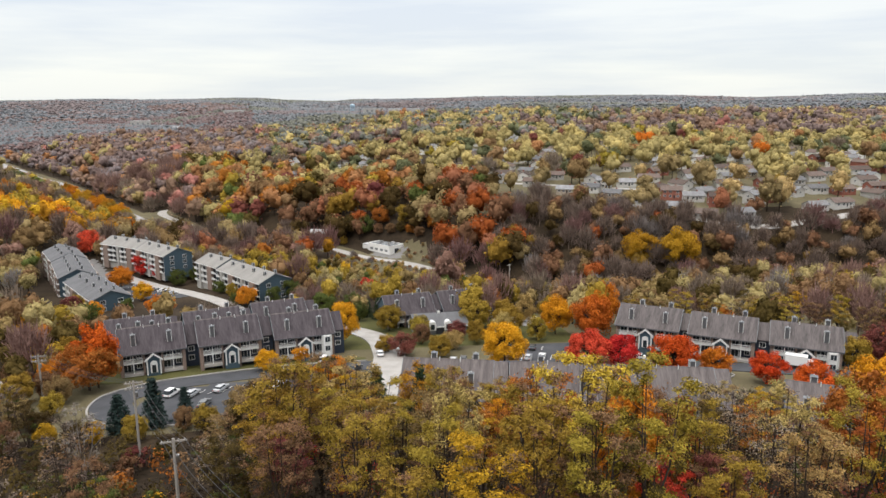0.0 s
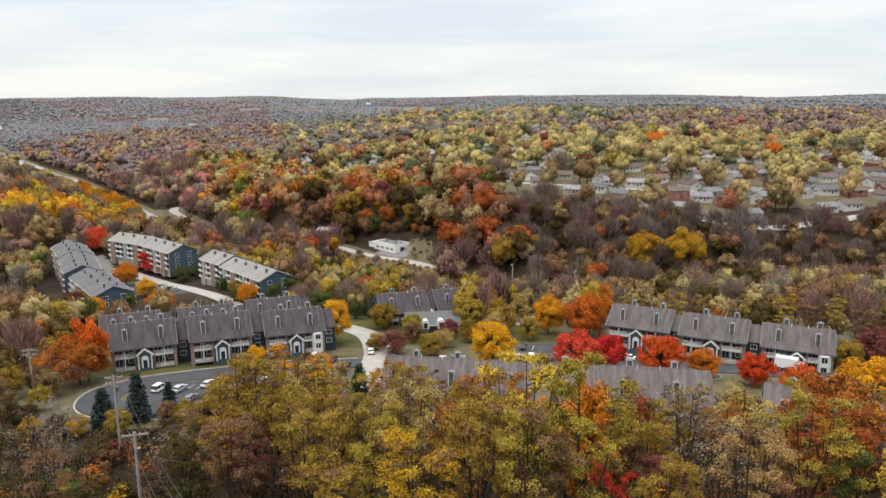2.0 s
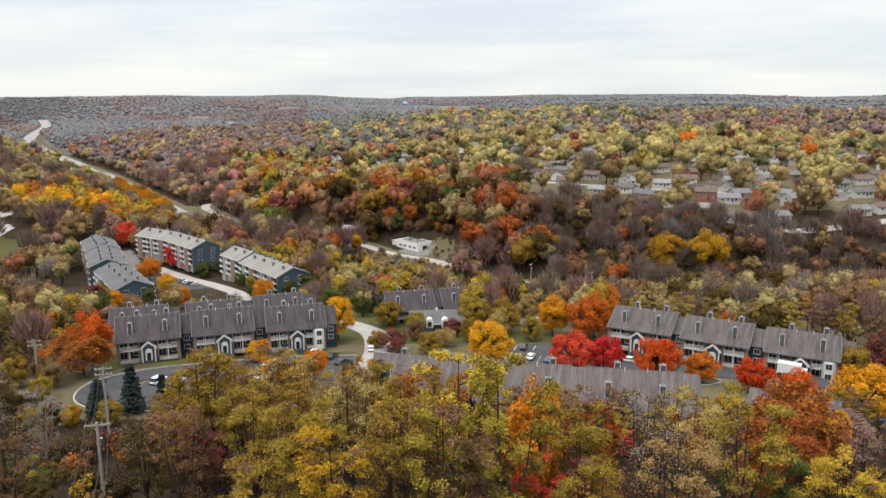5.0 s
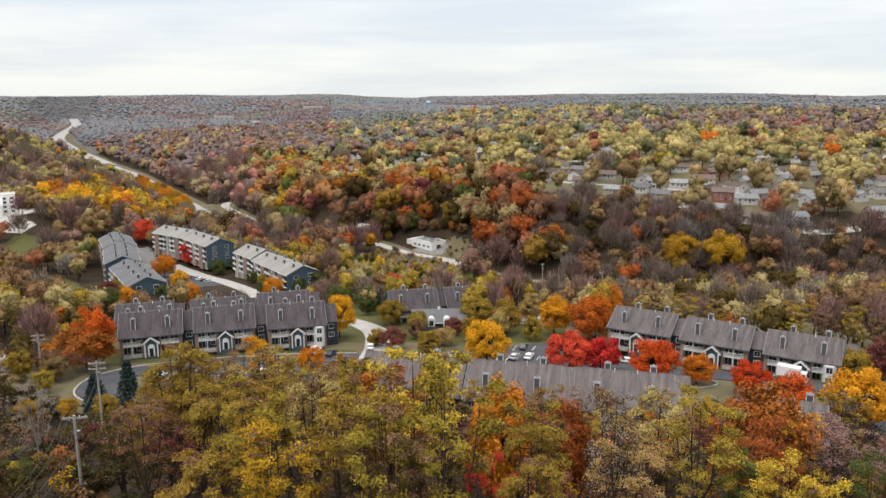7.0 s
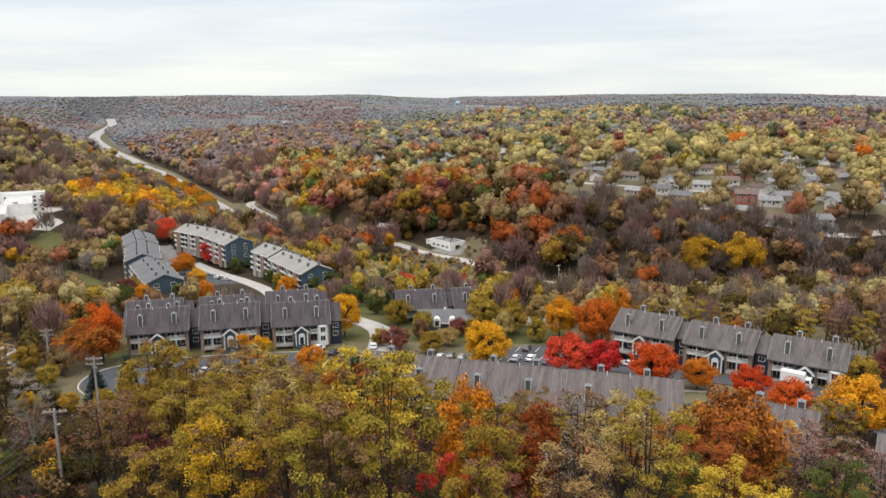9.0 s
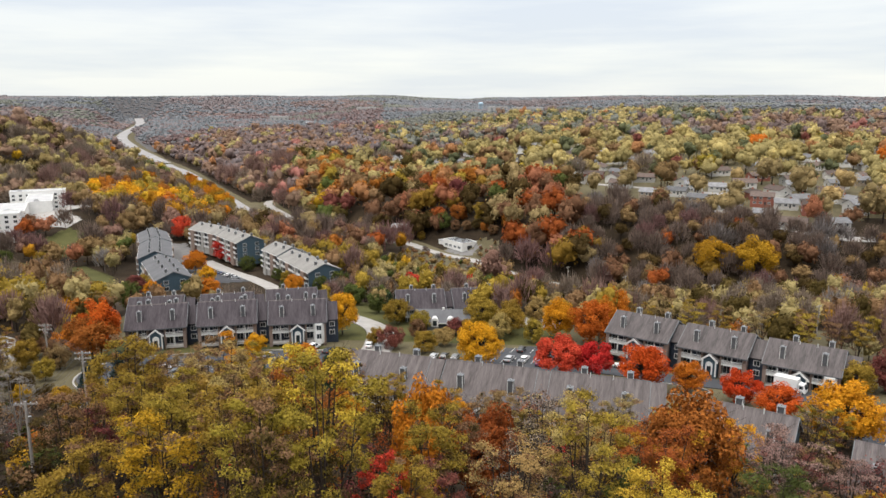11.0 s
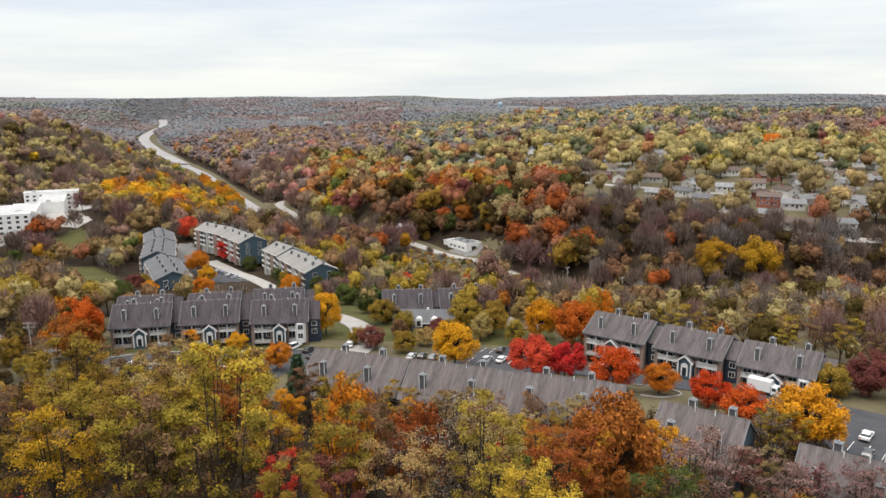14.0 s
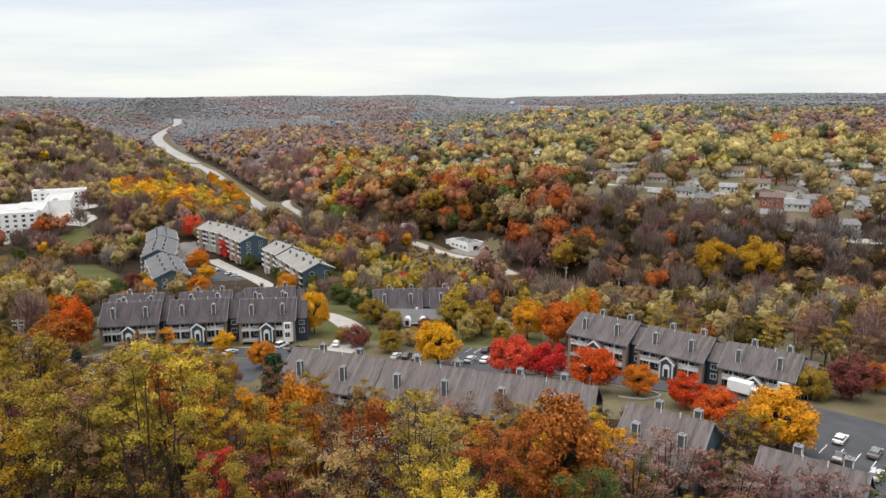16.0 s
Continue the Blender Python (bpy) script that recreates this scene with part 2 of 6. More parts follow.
BRICK = noisy("brown_brick", (0.16, 0.115, 0.095), (0.29, 0.22, 0.185), 2.5, 0.9, 0.2, (1, 1, 3), bump=0.3)
STUCCO = noisy("pale_grey_cladding", (0.30, 0.29, 0.272), (0.44, 0.428, 0.402), 0.5, 0.85, 0.2, bump=0.1)
WHITE_WALL = noisy("white_wall", (0.66, 0.66, 0.64), (0.80, 0.79, 0.77), 0.4, 0.8, 0.2, bump=0.1)
CREAM_WALL = noisy("weathered_white_siding", (0.40, 0.39, 0.37), (0.56, 0.55, 0.52), 0.4, 0.8, 0.2, (0.3, 0.3, 4), bump=0.1, per_object=0.3)
TAN_WALL = noisy("tan_wall", (0.27, 0.22, 0.17), (0.40, 0.34, 0.27), 0.5, 0.85, 0.2, bump=0.1)
GREY_WALL = noisy("grey_wall", (0.13, 0.14, 0.15), (0.21, 0.22, 0.23), 0.7, 0.8, 0.2, (0.3, 0.3, 4), bump=0.2)
CHASE_GREY = noisy("chimney_cladding", (0.060, 0.062, 0.068), (0.105, 0.107, 0.112), 0.9, 0.8, 0.2, (0.3, 0.3, 4), bump=0.2)
RED_BRICK = noisy("red_brick", (0.19, 0.07, 0.05), (0.32, 0.125, 0.09), 2.0, 0.9, 0.2, bump=0.2)
FLAT_ROOF = noisy("flat_roof_membrane", (0.34, 0.34, 0.35), (0.52, 0.52, 0.52), 0.15, 0.8, 0.2, bump=0.05)
GLASS = mat("window_glass", (0.02, 0.026, 0.032), 0.12, 0, 0.5)[0]
# dark doors, and flat panels painted as the shade inside openings
DARK = noisy("dark_door_and_shade", (0.025, 0.025, 0.028), (0.05, 0.05, 0.055), 1.0, 0.9, 0.1, bump=0)
POLE_WOOD = noisy("weathered_pole_wood", (0.22, 0.20, 0.18), (0.38, 0.35, 0.32), 2.0, 0.9, 0.1, (2, 2, 0.2))
WIRE = mat("cable_rubber", (0.05, 0.05, 0.055), 0.7)[0]
TYRE = noisy("tyre_rubber", (0.018, 0.018, 0.018), (0.035, 0.035, 0.035), 5, 0.9, 0.2, bump=0)
CHROME = mat("bare_metal", (0.55, 0.55, 0.56), 0.35, 1.0)[0]
LAMP_RED = mat("red_lens", (0.35, 0.02, 0.015), 0.3)[0]
LAMP_CLEAR = mat("clear_lens", (0.7, 0.7, 0.68), 0.2)[0]

# ---------------------------------------------------------------- building helpers
class Mesh:
    """Collects faces for one mesh."""
    def __init__(self):
        self.v, self.f = [], []

    def face(self, *pts):
        k = len(self.v)
        self.v.extend(pts)
        self.f.append(tuple(range(k, k + len(pts))))
        return self

    def hexa(self, p):
        """Eight corners: the lower four round, then the upper four."""
        k = len(self.v)
        self.v.extend(p)
        for q in ((3, 2, 1, 0), (4, 5, 6, 7), (0, 1, 5, 4), (1, 2, 6, 5), (2, 3, 7, 6), (3, 0, 4, 7)):
            self.f.append(tuple(k + i for i in q))
        return self

    def box(self, x0, x1, y0, y1, z0, z1):
        return self.hexa([(x0, y0, z0), (x1, y0, z0), (x1, y1, z0), (x0, y1, z0), (x0, y0, z1), (x1, y0, z1), (x1, y1, z1), (x0, y1, z1)])

    def prism(self, outline, a, b, axis="x"):
        """A closed outline in the other two axes, swept from a to b."""
        put = {"x": lambda s, p: (s, p[0], p[1]), "y": lambda s, p: (p[0], s, p[1]), "z": lambda s, p: (p[0], p[1], s)}[axis]
        k, n = len(self.v), len(outline)
        self.v.extend([put(a, p) for p in outline] + [put(b, p) for p in outline])
        self.f.append(tuple(range(k + n - 1, k - 1, -1)))
        self.f.append(tuple(range(k + n, k + 2 * n)))
        for i in range(n):
            j = (i + 1) % n
            self.f.append((k + i, k + j, k + n + j, k + n + i))
        return self

    def rod(self, a, b, ra, rb, sides=6, cap=True):
        a, b = Vector(a), Vector(b)
        d = (b - a).normalized()
        u = d.orthogonal().normalized()
        w = d.cross(u)
        k = len(self.v)
        for c, r in ((a, ra), (b, rb)):
            for i in range(sides):
                t = 2 * math.pi * i / sides
                self.v.append(tuple(c + u * (r * math.cos(t)) + w * (r * math.sin(t))))
        for i in range(sides):
            j = (i + 1) % sides
            self.f.append((k + i, k + j, k + sides + j, k + sides + i))
        if cap:
            self.f.append(tuple(range(k + sides - 1, k - 1, -1)))
            self.f.append(tuple(range(k + sides, k + 2 * sides)))
        return self

    def data(self, name, material):
        me = bpy.data.meshes.new(name)
        me.from_pydata(self.v, [], self.f)
        bm = bmesh.new()
        bm.from_mesh(me)
        bmesh.ops.recalc_face_normals(bm, faces=bm.faces)
        bm.to_mesh(me)
        bm.free()
        me.materials.append(material)
        return me


def part(name, mesh, material, parent, label=""):
    ob = new(name, mesh.data(name, material))
    ob.parent = parent
    if label:
        tagged(ob, label)
    return ob


def thing(name, label, category, group="", kind=""):
    return tagged(new(name), label, category, group, kind)


def solid(name, mesh, material, label, category, kind="", group=""):
    return tagged(new(name, mesh.data(name, material)), label, category, group, kind)


def fast_mesh(name, verts, quads, materials, index=None, tris=None):
    """A mesh from arrays of corners and of faces with three or four corners."""
    me = bpy.data.meshes.new(name)
    faces = quads if tris is None else tris
    n, k = faces.shape
    me.vertices.add(len(verts))
    me.vertices.foreach_set("co", np.ascontiguousarray(verts, dtype=np.float32).ravel())
    me.loops.add(n * k)
    me.loops.foreach_set("vertex_index", np.ascontiguousarray(faces, dtype=np.int32).ravel())
    me.polygons.add(n)
    me.polygons.foreach_set("loop_start", np.arange(0, n * k, k, dtype=np.int32))
    me.polygons.foreach_set("loop_total", np.full(n, k, dtype=np.int32))
    for m in materials:
        me.materials.append(m)
    if index is not None:
        me.polygons.foreach_set("material_index", np.ascontiguousarray(index, dtype=np.int32))
    me.update(calc_edges=True)
    return me


# ---------------------------------------------------------------- the lie of the land
AXIS_X = np.array([-2600, -1890, -990, -494, -231, -130, -8, 39, 156, 400, 1500, 5000.])
AXIS_Y = np.array([4900, 3752, 1872, 1100, 703, 556, 452, 392, 350, 335, 300, 200.])


def ease(a, b, v):
    t = np.clip((v - a) / (b - a), 0, 1)
    return t * t * (3 - 2 * t)


def bump_at(x, y, cx, cy, rx, ry, h):
    return h * np.exp(-((x - cx) / rx) ** 2 - ((y - cy) / ry) ** 2)


def rolling(x, y, size, seed):
    a, b = seed * 1.7, seed * 2.3
    return (np.sin(x / size + a + 0.7 * np.sin(y / size * 0.6 + b)) + np.sin(y / size * 1.13 + b + 0.8 * np.sin(x / size * 0.7 + a)) + 0.6 * np.sin((x + y) / size * 1.9 + a * b)) / 2.6


def land(x, y):
    """Height of the ground."""
    x, y = np.asarray(x, float), np.asarray(y, float)
    d = np.full(np.broadcast(x, y).shape, 1e9)
    for i in range(len(AXIS_X) - 1):
        ax, ay, bx, by = AXIS_X[i], AXIS_Y[i], AXIS_X[i + 1], AXIS_Y[i + 1]
        t = np.clip(((x - ax) * (bx - ax) + (y - ay) * (by - ay)) / ((bx - ax) ** 2 + (by - ay) ** 2), 0, 1)
        d = np.minimum(d, np.hypot(x - ax - t * (bx - ax), y - ay - t * (by - ay)))
    far = y > np.interp(x, AXIS_X, AXIS_Y)
    d = np.maximum(0, d - (40 * ease(650, 1500, y) + 60 * ease(1500, 2600, y)))
    # beyond the valley: a wooded slope, a suburb on a plateau, then ridge after ridge
    zf = np.interp(d, [0, 12, 45, 85, 120, 180, 240, 300, 450, 700, 900, 1300, 2000, 3000, 4000, 4900], [-33, -31, -9, -1, 3, 8, 12, 14, 17, 32, 28, 12, 24, 42, 62, 66])
    zf = zf + rolling(x, y, 38, 1) * 1.6 * ease(60, 160, d) + rolling(x, y, 190, 2) * 13 * ease(700, 1400, d) + rolling(x, y, 88, 9) * 9 * ease(900, 1600, d) + rolling(x, y, 300, 5) * 10 * ease(1800, 2800, d)
    zf = zf - 13 * ease(-60, 60, -x) * ease(60, 200, d) * (1 - ease(420, 700, d)) - 7 * ease(-70, 10, -x) * ease(30, 60, d) * (1 - ease(100, 160, d))
    # this side: a hillside that falls from behind the camera to the valley
    zn = np.interp(y * 430 / np.clip(np.interp(x, AXIS_X, AXIS_Y), 330, 430) ** 1.0 * ease(150, 400, y) + y * (1 - ease(150, 400, y)),
                   [-400, -100, 0, 58, 80, 105, 130, 150, 185, 215, 240, 300, 350, 400, 430, 2000],
                   [44, 40, 34, 21.5, 15, 8, 4, 1.2, -3, -5, -7.5, -18, -22, -30, -32, -32])
    zn = zn - 3.5 * ease(40, 75, -x) * np.exp(-((y - 110) / 40) ** 2)
    zn = zn - 4.0 * ease(35, 60, x) * np.exp(-((y - 108) / 22) ** 2)
    zg = np.interp(d, [0, 40, 100, 250, 600, 1500, 3500], [-33, -29, -23, -14, 18, 48, 72]) + rolling(x, y, 60, 3) * 3 * ease(200, 400, d) + rolling(x, y, 230, 4) * 10 * ease(500, 1200, d) + rolling(x, y, 85, 6) * 7 * ease(700, 1400, d)
    zn = zn + (zg - zn) * ease(340, 470, y)
    zn = zn + bump_at(x, y, -275, 480, 50, 70, 9) + bump_at(x, y, -500, 720, 115, 165, 50) + bump_at(x, y, -820, 950, 170, 200, 40)
    z = np.where(far, zf, zn)
    r = np.hypot(x, y)
    k = ease(2300, 4300, r) * np.maximum(ease(0, 130, d), ease(3950, 4350, r))
    return z + (75 + 17 * rolling(x, 0.12 * y, 330, 7) + 8 * rolling(x, 0.12 * y, 110, 8) - z) * k


def ground_at(x, y):
    return float(land(x, y))


def spread_lines(lo, hi, step, end_lo, end_hi, ratio=1.042):
    mid = list(np.arange(lo, hi + 0.1, step))
    s, v, up = step, hi, []
    while v < end_hi:
        s *= ratio
        v += s
        up.append(min(v, end_hi))
    s, v, down = step, lo, []
    while v > end_lo:
        s *= ratio
        v -= s
        down.append(max(v, end_lo))
    return np.array(down[::-1] + mid + up)


def lawn_faces(x, y):
    """Mown ground: dry in the suburb on the plateau, green between the townhouses; haze-toned floor far out."""
    over = y - np.interp(x, AXIS_X, AXIS_Y)
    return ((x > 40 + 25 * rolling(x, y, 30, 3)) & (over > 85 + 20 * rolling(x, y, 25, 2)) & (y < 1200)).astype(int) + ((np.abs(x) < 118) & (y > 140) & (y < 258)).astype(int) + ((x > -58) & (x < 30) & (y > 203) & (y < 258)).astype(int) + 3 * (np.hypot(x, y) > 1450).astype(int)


def build_ground():
    xs = spread_lines(-240, 200, 4, -4900, 4900)
    ys = spread_lines(-60, 560, 4, -3000, 4900)
    gx, gy = np.meshgrid(xs, ys)
    v = np.stack([gx, gy, land(gx, gy)], -1).reshape(-1, 3)
    nx, ny = len(xs), len(ys)
    i = (np.arange(ny - 1)[:, None] * nx + np.arange(nx - 1)[None]).ravel()
    me = fast_mesh("ground", v, np.stack([i, i + 1, i + nx + 1, i + nx], -1), [GROUND, DRYGRASS, GRASS, HAZED_FLOOR], lawn_faces(v[i, 0], v[i, 1]))
    me.polygons.foreach_set("use_smooth", np.ones(len(me.polygons), dtype=bool))
    return tagged(new("ground", me), "brown leaf-littered hillside and valley ground", "ground", kind="structure")


build_ground()


def ribbon(points, widths, lift=0.18, step=3.0, depth=0.8, rows=4):
    """A strip that follows the ground along a line, with edges that go down into it."""
    p = [Vector(q) for q in points]
    line, wid = [], []
    for i in range(len(p) - 1):
        n = max(1, int((p[i + 1] - p[i]).length / step))
        for k in range(n):
            t = k / n
            a, b, c, d = p[max(i - 1, 0)], p[i], p[i + 1], p[min(i + 2, len(p) - 1)]
            line.append(0.5 * ((2 * b) + (c - a) * t + (2 * a - 5 * b + 4 * c - d) * t * t + (3 * b - a - 3 * c + d) * t ** 3))
            wid.append(widths[i] + (widths[i + 1] - widths[i]) * t)
    line.append(p[-1])
    wid.append(widths[-1])
    m = Mesh()
    rings = []
    for i, c in enumerate(line):
        d = (line[min(i + 1, len(line) - 1)] - line[max(i - 1, 0)]).normalized()
        s = Vector((-d.y, d.x))
        ring = []
        for k in range(rows + 1):
            q = c + s * wid[i] * (k / rows - 0.5)
            ring.append((q.x, q.y, ground_at(q.x, q.y) + lift))
        ring = [(ring[0][0], ring[0][1], ring[0][2] - depth)] + ring + [(ring[-1][0], ring[-1][1], ring[-1][2] - depth)]
        rings.append(ring)
    n = rows + 3
    for r in rings:
        m.v.extend(r)
    for i in range(len(rings) - 1):
        for k in range(n - 1):
            a = i * n + k
            m.f.append((a, a + 1, a + n + 1, a + n))
    return m


def patch(outline, lift=0.14, step=3.0):
    """A piece of ground cover: grid cells whose middle lies in the outline."""
    xs, ys = [p[0] for p in outline], [p[1] for p in outline]
    gx, gy = np.arange(min(xs), max(xs) + step, step), np.arange(min(ys), max(ys) + step, step)
    m = Mesh()
    ids = {}
    for i in range(len(gx) - 1):
        for j in range(len(gy) - 1):
            if in_outline(gx[i] + step / 2, gy[j] + step / 2, outline):
                q = []
                for a, b in ((i, j), (i + 1, j), (i + 1, j + 1), (i, j + 1)):
                    if (a, b) not in ids:
                        ids[(a, b)] = len(m.v)
                        m.v.append((gx[a], gy[b], ground_at(gx[a], gy[b]) + lift))
                    q.append(ids[(a, b)])
                m.f.append(tuple(q))
    return m


def in_outline(x, y, outline):
    hit, j = False, len(outline) - 1
    for i in range(len(outline)):
        (xi, yi), (xj, yj) = outline[i], outline[j]
        if (yi > y) != (yj > y) and x < (xj - xi) * (y - yi) / (yj - yi) + xi:
            hit = not hit
        j = i
    return hit

# ---------------------------------------------------------------- roads, lots and lawns
ROADS = []


def road(name, points, width, material, label, lift=0.2, rows=4):
    widths = width if isinstance(width, (list, tuple)) else [width] * len(points)
    ROADS.append((points, max(widths) / 2))
    return solid(name, ribbon(points, widths, lift, rows=rows), material, label, "road", "structure")


HIGHWAY = [(-190, 560), (-208, 605), (-260, 690), (-342, 815), (-494, 1060), (-740, 1440), (-990, 1880), (-1330, 2650), (-1740, 3450)]
solid("verge", ribbon(HIGHWAY, [30, 34, 38, 40, 44, 50, 60, 70, 80], 0.5, 12.0, 2.0, 4), DRYGRASS, "dry grass verge along the highway", "verge", "structure")
road("highway", HIGHWAY[:5], [12, 14, 17, 19, 22], PALE_ROAD, "pale concrete highway running up the wooded valley", 0.9)
ROADS[-1] = (ROADS[-1][0], 25.0)
road("highway", HIGHWAY[4:], [22, 24, 26, 32, 40], PALE_ROAD, "pale concrete highway far up the wooded valley", 2.5, 2)
road("valley_road", [(-214, 690), (-208, 666), (-178, 614), (-152, 570), (-132, 546), (-112, 536), (-60, 497), (-28, 458), (-5, 440), (13, 407), (26, 392), (43, 382), (80, 366), (156, 351), (232, 354), (300, 350)], [8, 8, 8, 8, 8, 8, 8, 9, 11, 12, 12, 10, 8, 8, 8, 8], CONCRETE, "pale two-lane road along the valley floor", 0.5)
solid("verge", ribbon(ROADS[-1][0], [18] * 16, 0.22, 6.0, 1.0, 4), DRYGRASS, "dry grass verge along the valley road", "verge", "structure")
ROADS[-1] = (ROADS[-1][0], 6.0)
road("entry_road", [(-22, 150), (-25, 165), (-25, 182), (-24, 200), (-28, 219), (-40, 236), (-58, 252), (-78, 290), (-92, 316), (-104, 333), (-118, 350), (-140, 378), (-158, 398)], [8, 8, 8, 9, 8, 7, 7, 7, 7, 7, 7, 8, 8], CONCRETE, "pale concrete entry road between the townhouse rows", 0.22)
road("loop_road", [(-52, 152), (-66, 153), (-78, 154), (-86, 160), (-87, 169), (-79, 177.5), (-66, 182.5), (-48, 186.5), (-25, 188)], [9, 9, 9, 9, 9, 9, 9, 8, 8], ASPHALT, "dark asphalt loop road in front of the townhouses", 0.16)
road("side_drive", [(-200, 204), (-160, 200), (-134, 192), (-122, 181), (-117, 165), (-121, 146), (-136, 125)], 8, CONCRETE, "pale concrete side drive among trees", 0.2)
road("row_drive", [(-18, 168), (-2, 172), (14, 178), (34, 182), (50, 175), (66, 169), (82, 160), (95, 149), (104, 136), (112, 118)], [8, 11, 13, 9, 8, 9, 9, 9, 9, 9], ASPHALT, "dark asphalt drive in front of the townhouse row", 0.17)
road("suburb_street", [(110, 466), (132, 457), (146, 440), (158, 426), (174, 410), (196, 400), (222, 404), (262, 414), (330, 432)], 6.5, CONCRETE, "pale suburban street on the far hill", 0.25)
road("suburb_street", [(60, 560), (120, 522), (178, 482), (228, 462), (300, 474), (420, 500)], 6, CONCRETE, "pale suburban street on the far hill", 0.25)


def lot(outline, material, label, name="parking_lot", lift=0.15, step=2.5, category="parking lot"):
    OPEN.append(outline)
    return solid(name, patch(outline, lift, step), material, label, category, "structure")


OPEN = []
lot([(-81, 159), (-38, 155), (-30, 183), (-62, 178), (-78, 173)], ASPHALT, "asphalt parking bays beside the loop road", lift=0.1)
lot([(4, 180), (24, 182), (30, 203), (6, 200)], ASPHALT, "asphalt parking court with white bay lines")
lot([(74, 118), (120, 100), (128, 140), (84, 152)], ASPHALT, "asphalt parking court with white bay lines")
lot([(-158, 368), (-124, 326), (-108, 336), (-140, 382)], ASPHALT, "worn parking bays between the apartment blocks")
lot([(-205, 425), (-190, 395), (-172, 385), (-165, 400), (-185, 435)], OLD_ASPHALT, "worn parking court behind the apartment block")
lot([(-46, 462), (-10, 458), (-4, 470), (-10, 476), (-44, 472)], OLD_ASPHALT, "pale yard round the workshop", "yard", category="yard")
lot([(-345, 470), (-300, 440), (-262, 436), (-262, 452), (-285, 470), (-290, 540), (-320, 560)], CONCRETE, "pale paved grounds of the school", "school_yard", category="yard")
lot([(-98, 181), (-84, 183), (-40, 190.5), (-29, 196), (-98, 196)], GRASS, "strip of lawn in front of the townhouses", "lawn", 0.1, category="lawn")
lot([(-60, 252), (-10, 246), (-12, 262), (-52, 285)], GRASS, "small green lawn behind the townhouses", "lawn", category="lawn")
lot([(-170, 280), (-150, 285), (-178, 335), (-215, 372), (-226, 360)], GRASS, "green strip of lawn beside the apartment block", "lawn", category="lawn")
lot([(-262, 290), (-205, 262), (-190, 318), (-236, 372), (-282, 380)], GRASS, "park-like green lawn with scattered trees", "lawn", category="lawn")
lot([(-272, 398), (-238, 392), (-232, 432), (-262, 436)], GRASS, "green lawn in front of the white building", "lawn", category="lawn")
lot([(12, 228), (30, 226), (31, 246), (14, 250)], CONCRETE, "pale paved pool terrace behind the parking court", "terrace", 0.3, 2.0, "terrace")
lot([(-52, 428), (6, 420), (10, 462), (-4, 478), (-52, 470)], DRYGRASS, "dry grass clearing beside the workshop", "meadow", 0.05, 4.0, "meadow")
lot([(-225, 690), (-150, 566), (-120, 545), (-95, 505), (-140, 505), (-195, 560), (-240, 640)], DRYGRASS, "dry grass on the valley floor", "meadow", 0.05, 4.0, "meadow")
lot([(-50, 470), (-8, 452), (12, 424), (42, 394), (84, 372), (150, 358), (146, 338), (80, 334), (58, 322), (18, 334), (-24, 368), (-58, 425)], DRYGRASS, "dry grass beside the valley road", "meadow", 0.05, 4.0, "meadow")

# ---------------------------------------------------------------- buildings
BLOCKED = []  # middle, direction, half length and half depth of each footprint


def stand(ob, x, y, z, turn, half_w, half_d, cx=0.0):
    ob.matrix_basis = pose(x, y, z, 0, 0, turn)
    c, s = math.cos(radians(turn)), math.sin(radians(turn))
    BLOCKED.append((x + cx * c, y + cx * s, radians(turn), half_w, half_d))
    return ob


def window(parent, x, y, z, w, h, facing="front", sill=True):
    """A framed pane on a wall that faces -y (front), +y (back), -x (west) or +x (east)."""
    def turn(m):
        if facing == "front":
            g = lambda p: (x + p[0], y + p[1], z + p[2])
        elif facing == "back":
            g = lambda p: (x - p[0], y - p[1], z + p[2])
        elif facing == "east":
            g = lambda p: (x - p[1], y + p[0], z + p[2])
        else:
            g = lambda p: (x + p[1], y - p[0], z + p[2])
        m.v = [g(p) for p in m.v]
        return m
    t = 0.13
    f = Mesh()
    f.box(-w / 2 - t, w / 2 + t, -0.09, 0.02, -t, 0).box(-w / 2 - t, w / 2 + t, -0.09, 0.02, h, h + t)
    f.box(-w / 2 - t, -w / 2, -0.09, 0.02, 0, h).box(w / 2, w / 2 + t, -0.09, 0.02, 0, h).box(-0.035, 0.035, -0.08, 0.01, 0, h)
    win = part("window", turn(f), TRIM, parent, "white window frame")
    part("pane", turn(Mesh().box(-w / 2, w / 2, -0.045, 0.015, 0, h)), GLASS, win, "dark window glass")
    return win


def railing(parent, x0, x1, y, z, sides=0.0):
    m = Mesh()
    m.box(x0, x1, y - 0.05, y + 0.05, z + 0.98, z + 1.08).box(x0, x1, y - 0.04, y + 0.04, z + 0.12, z + 0.2)
    n = int((x1 - x0) / 0.17)
    for i in range(n + 1):
        x = x0 + (x1 - x0) * i / n
        m.box(x - 0.035, x + 0.035, y - 0.025, y + 0.025, z + 0.2, z + 0.98)
    return part("railing", m, TRIM, parent, "white balustrade")


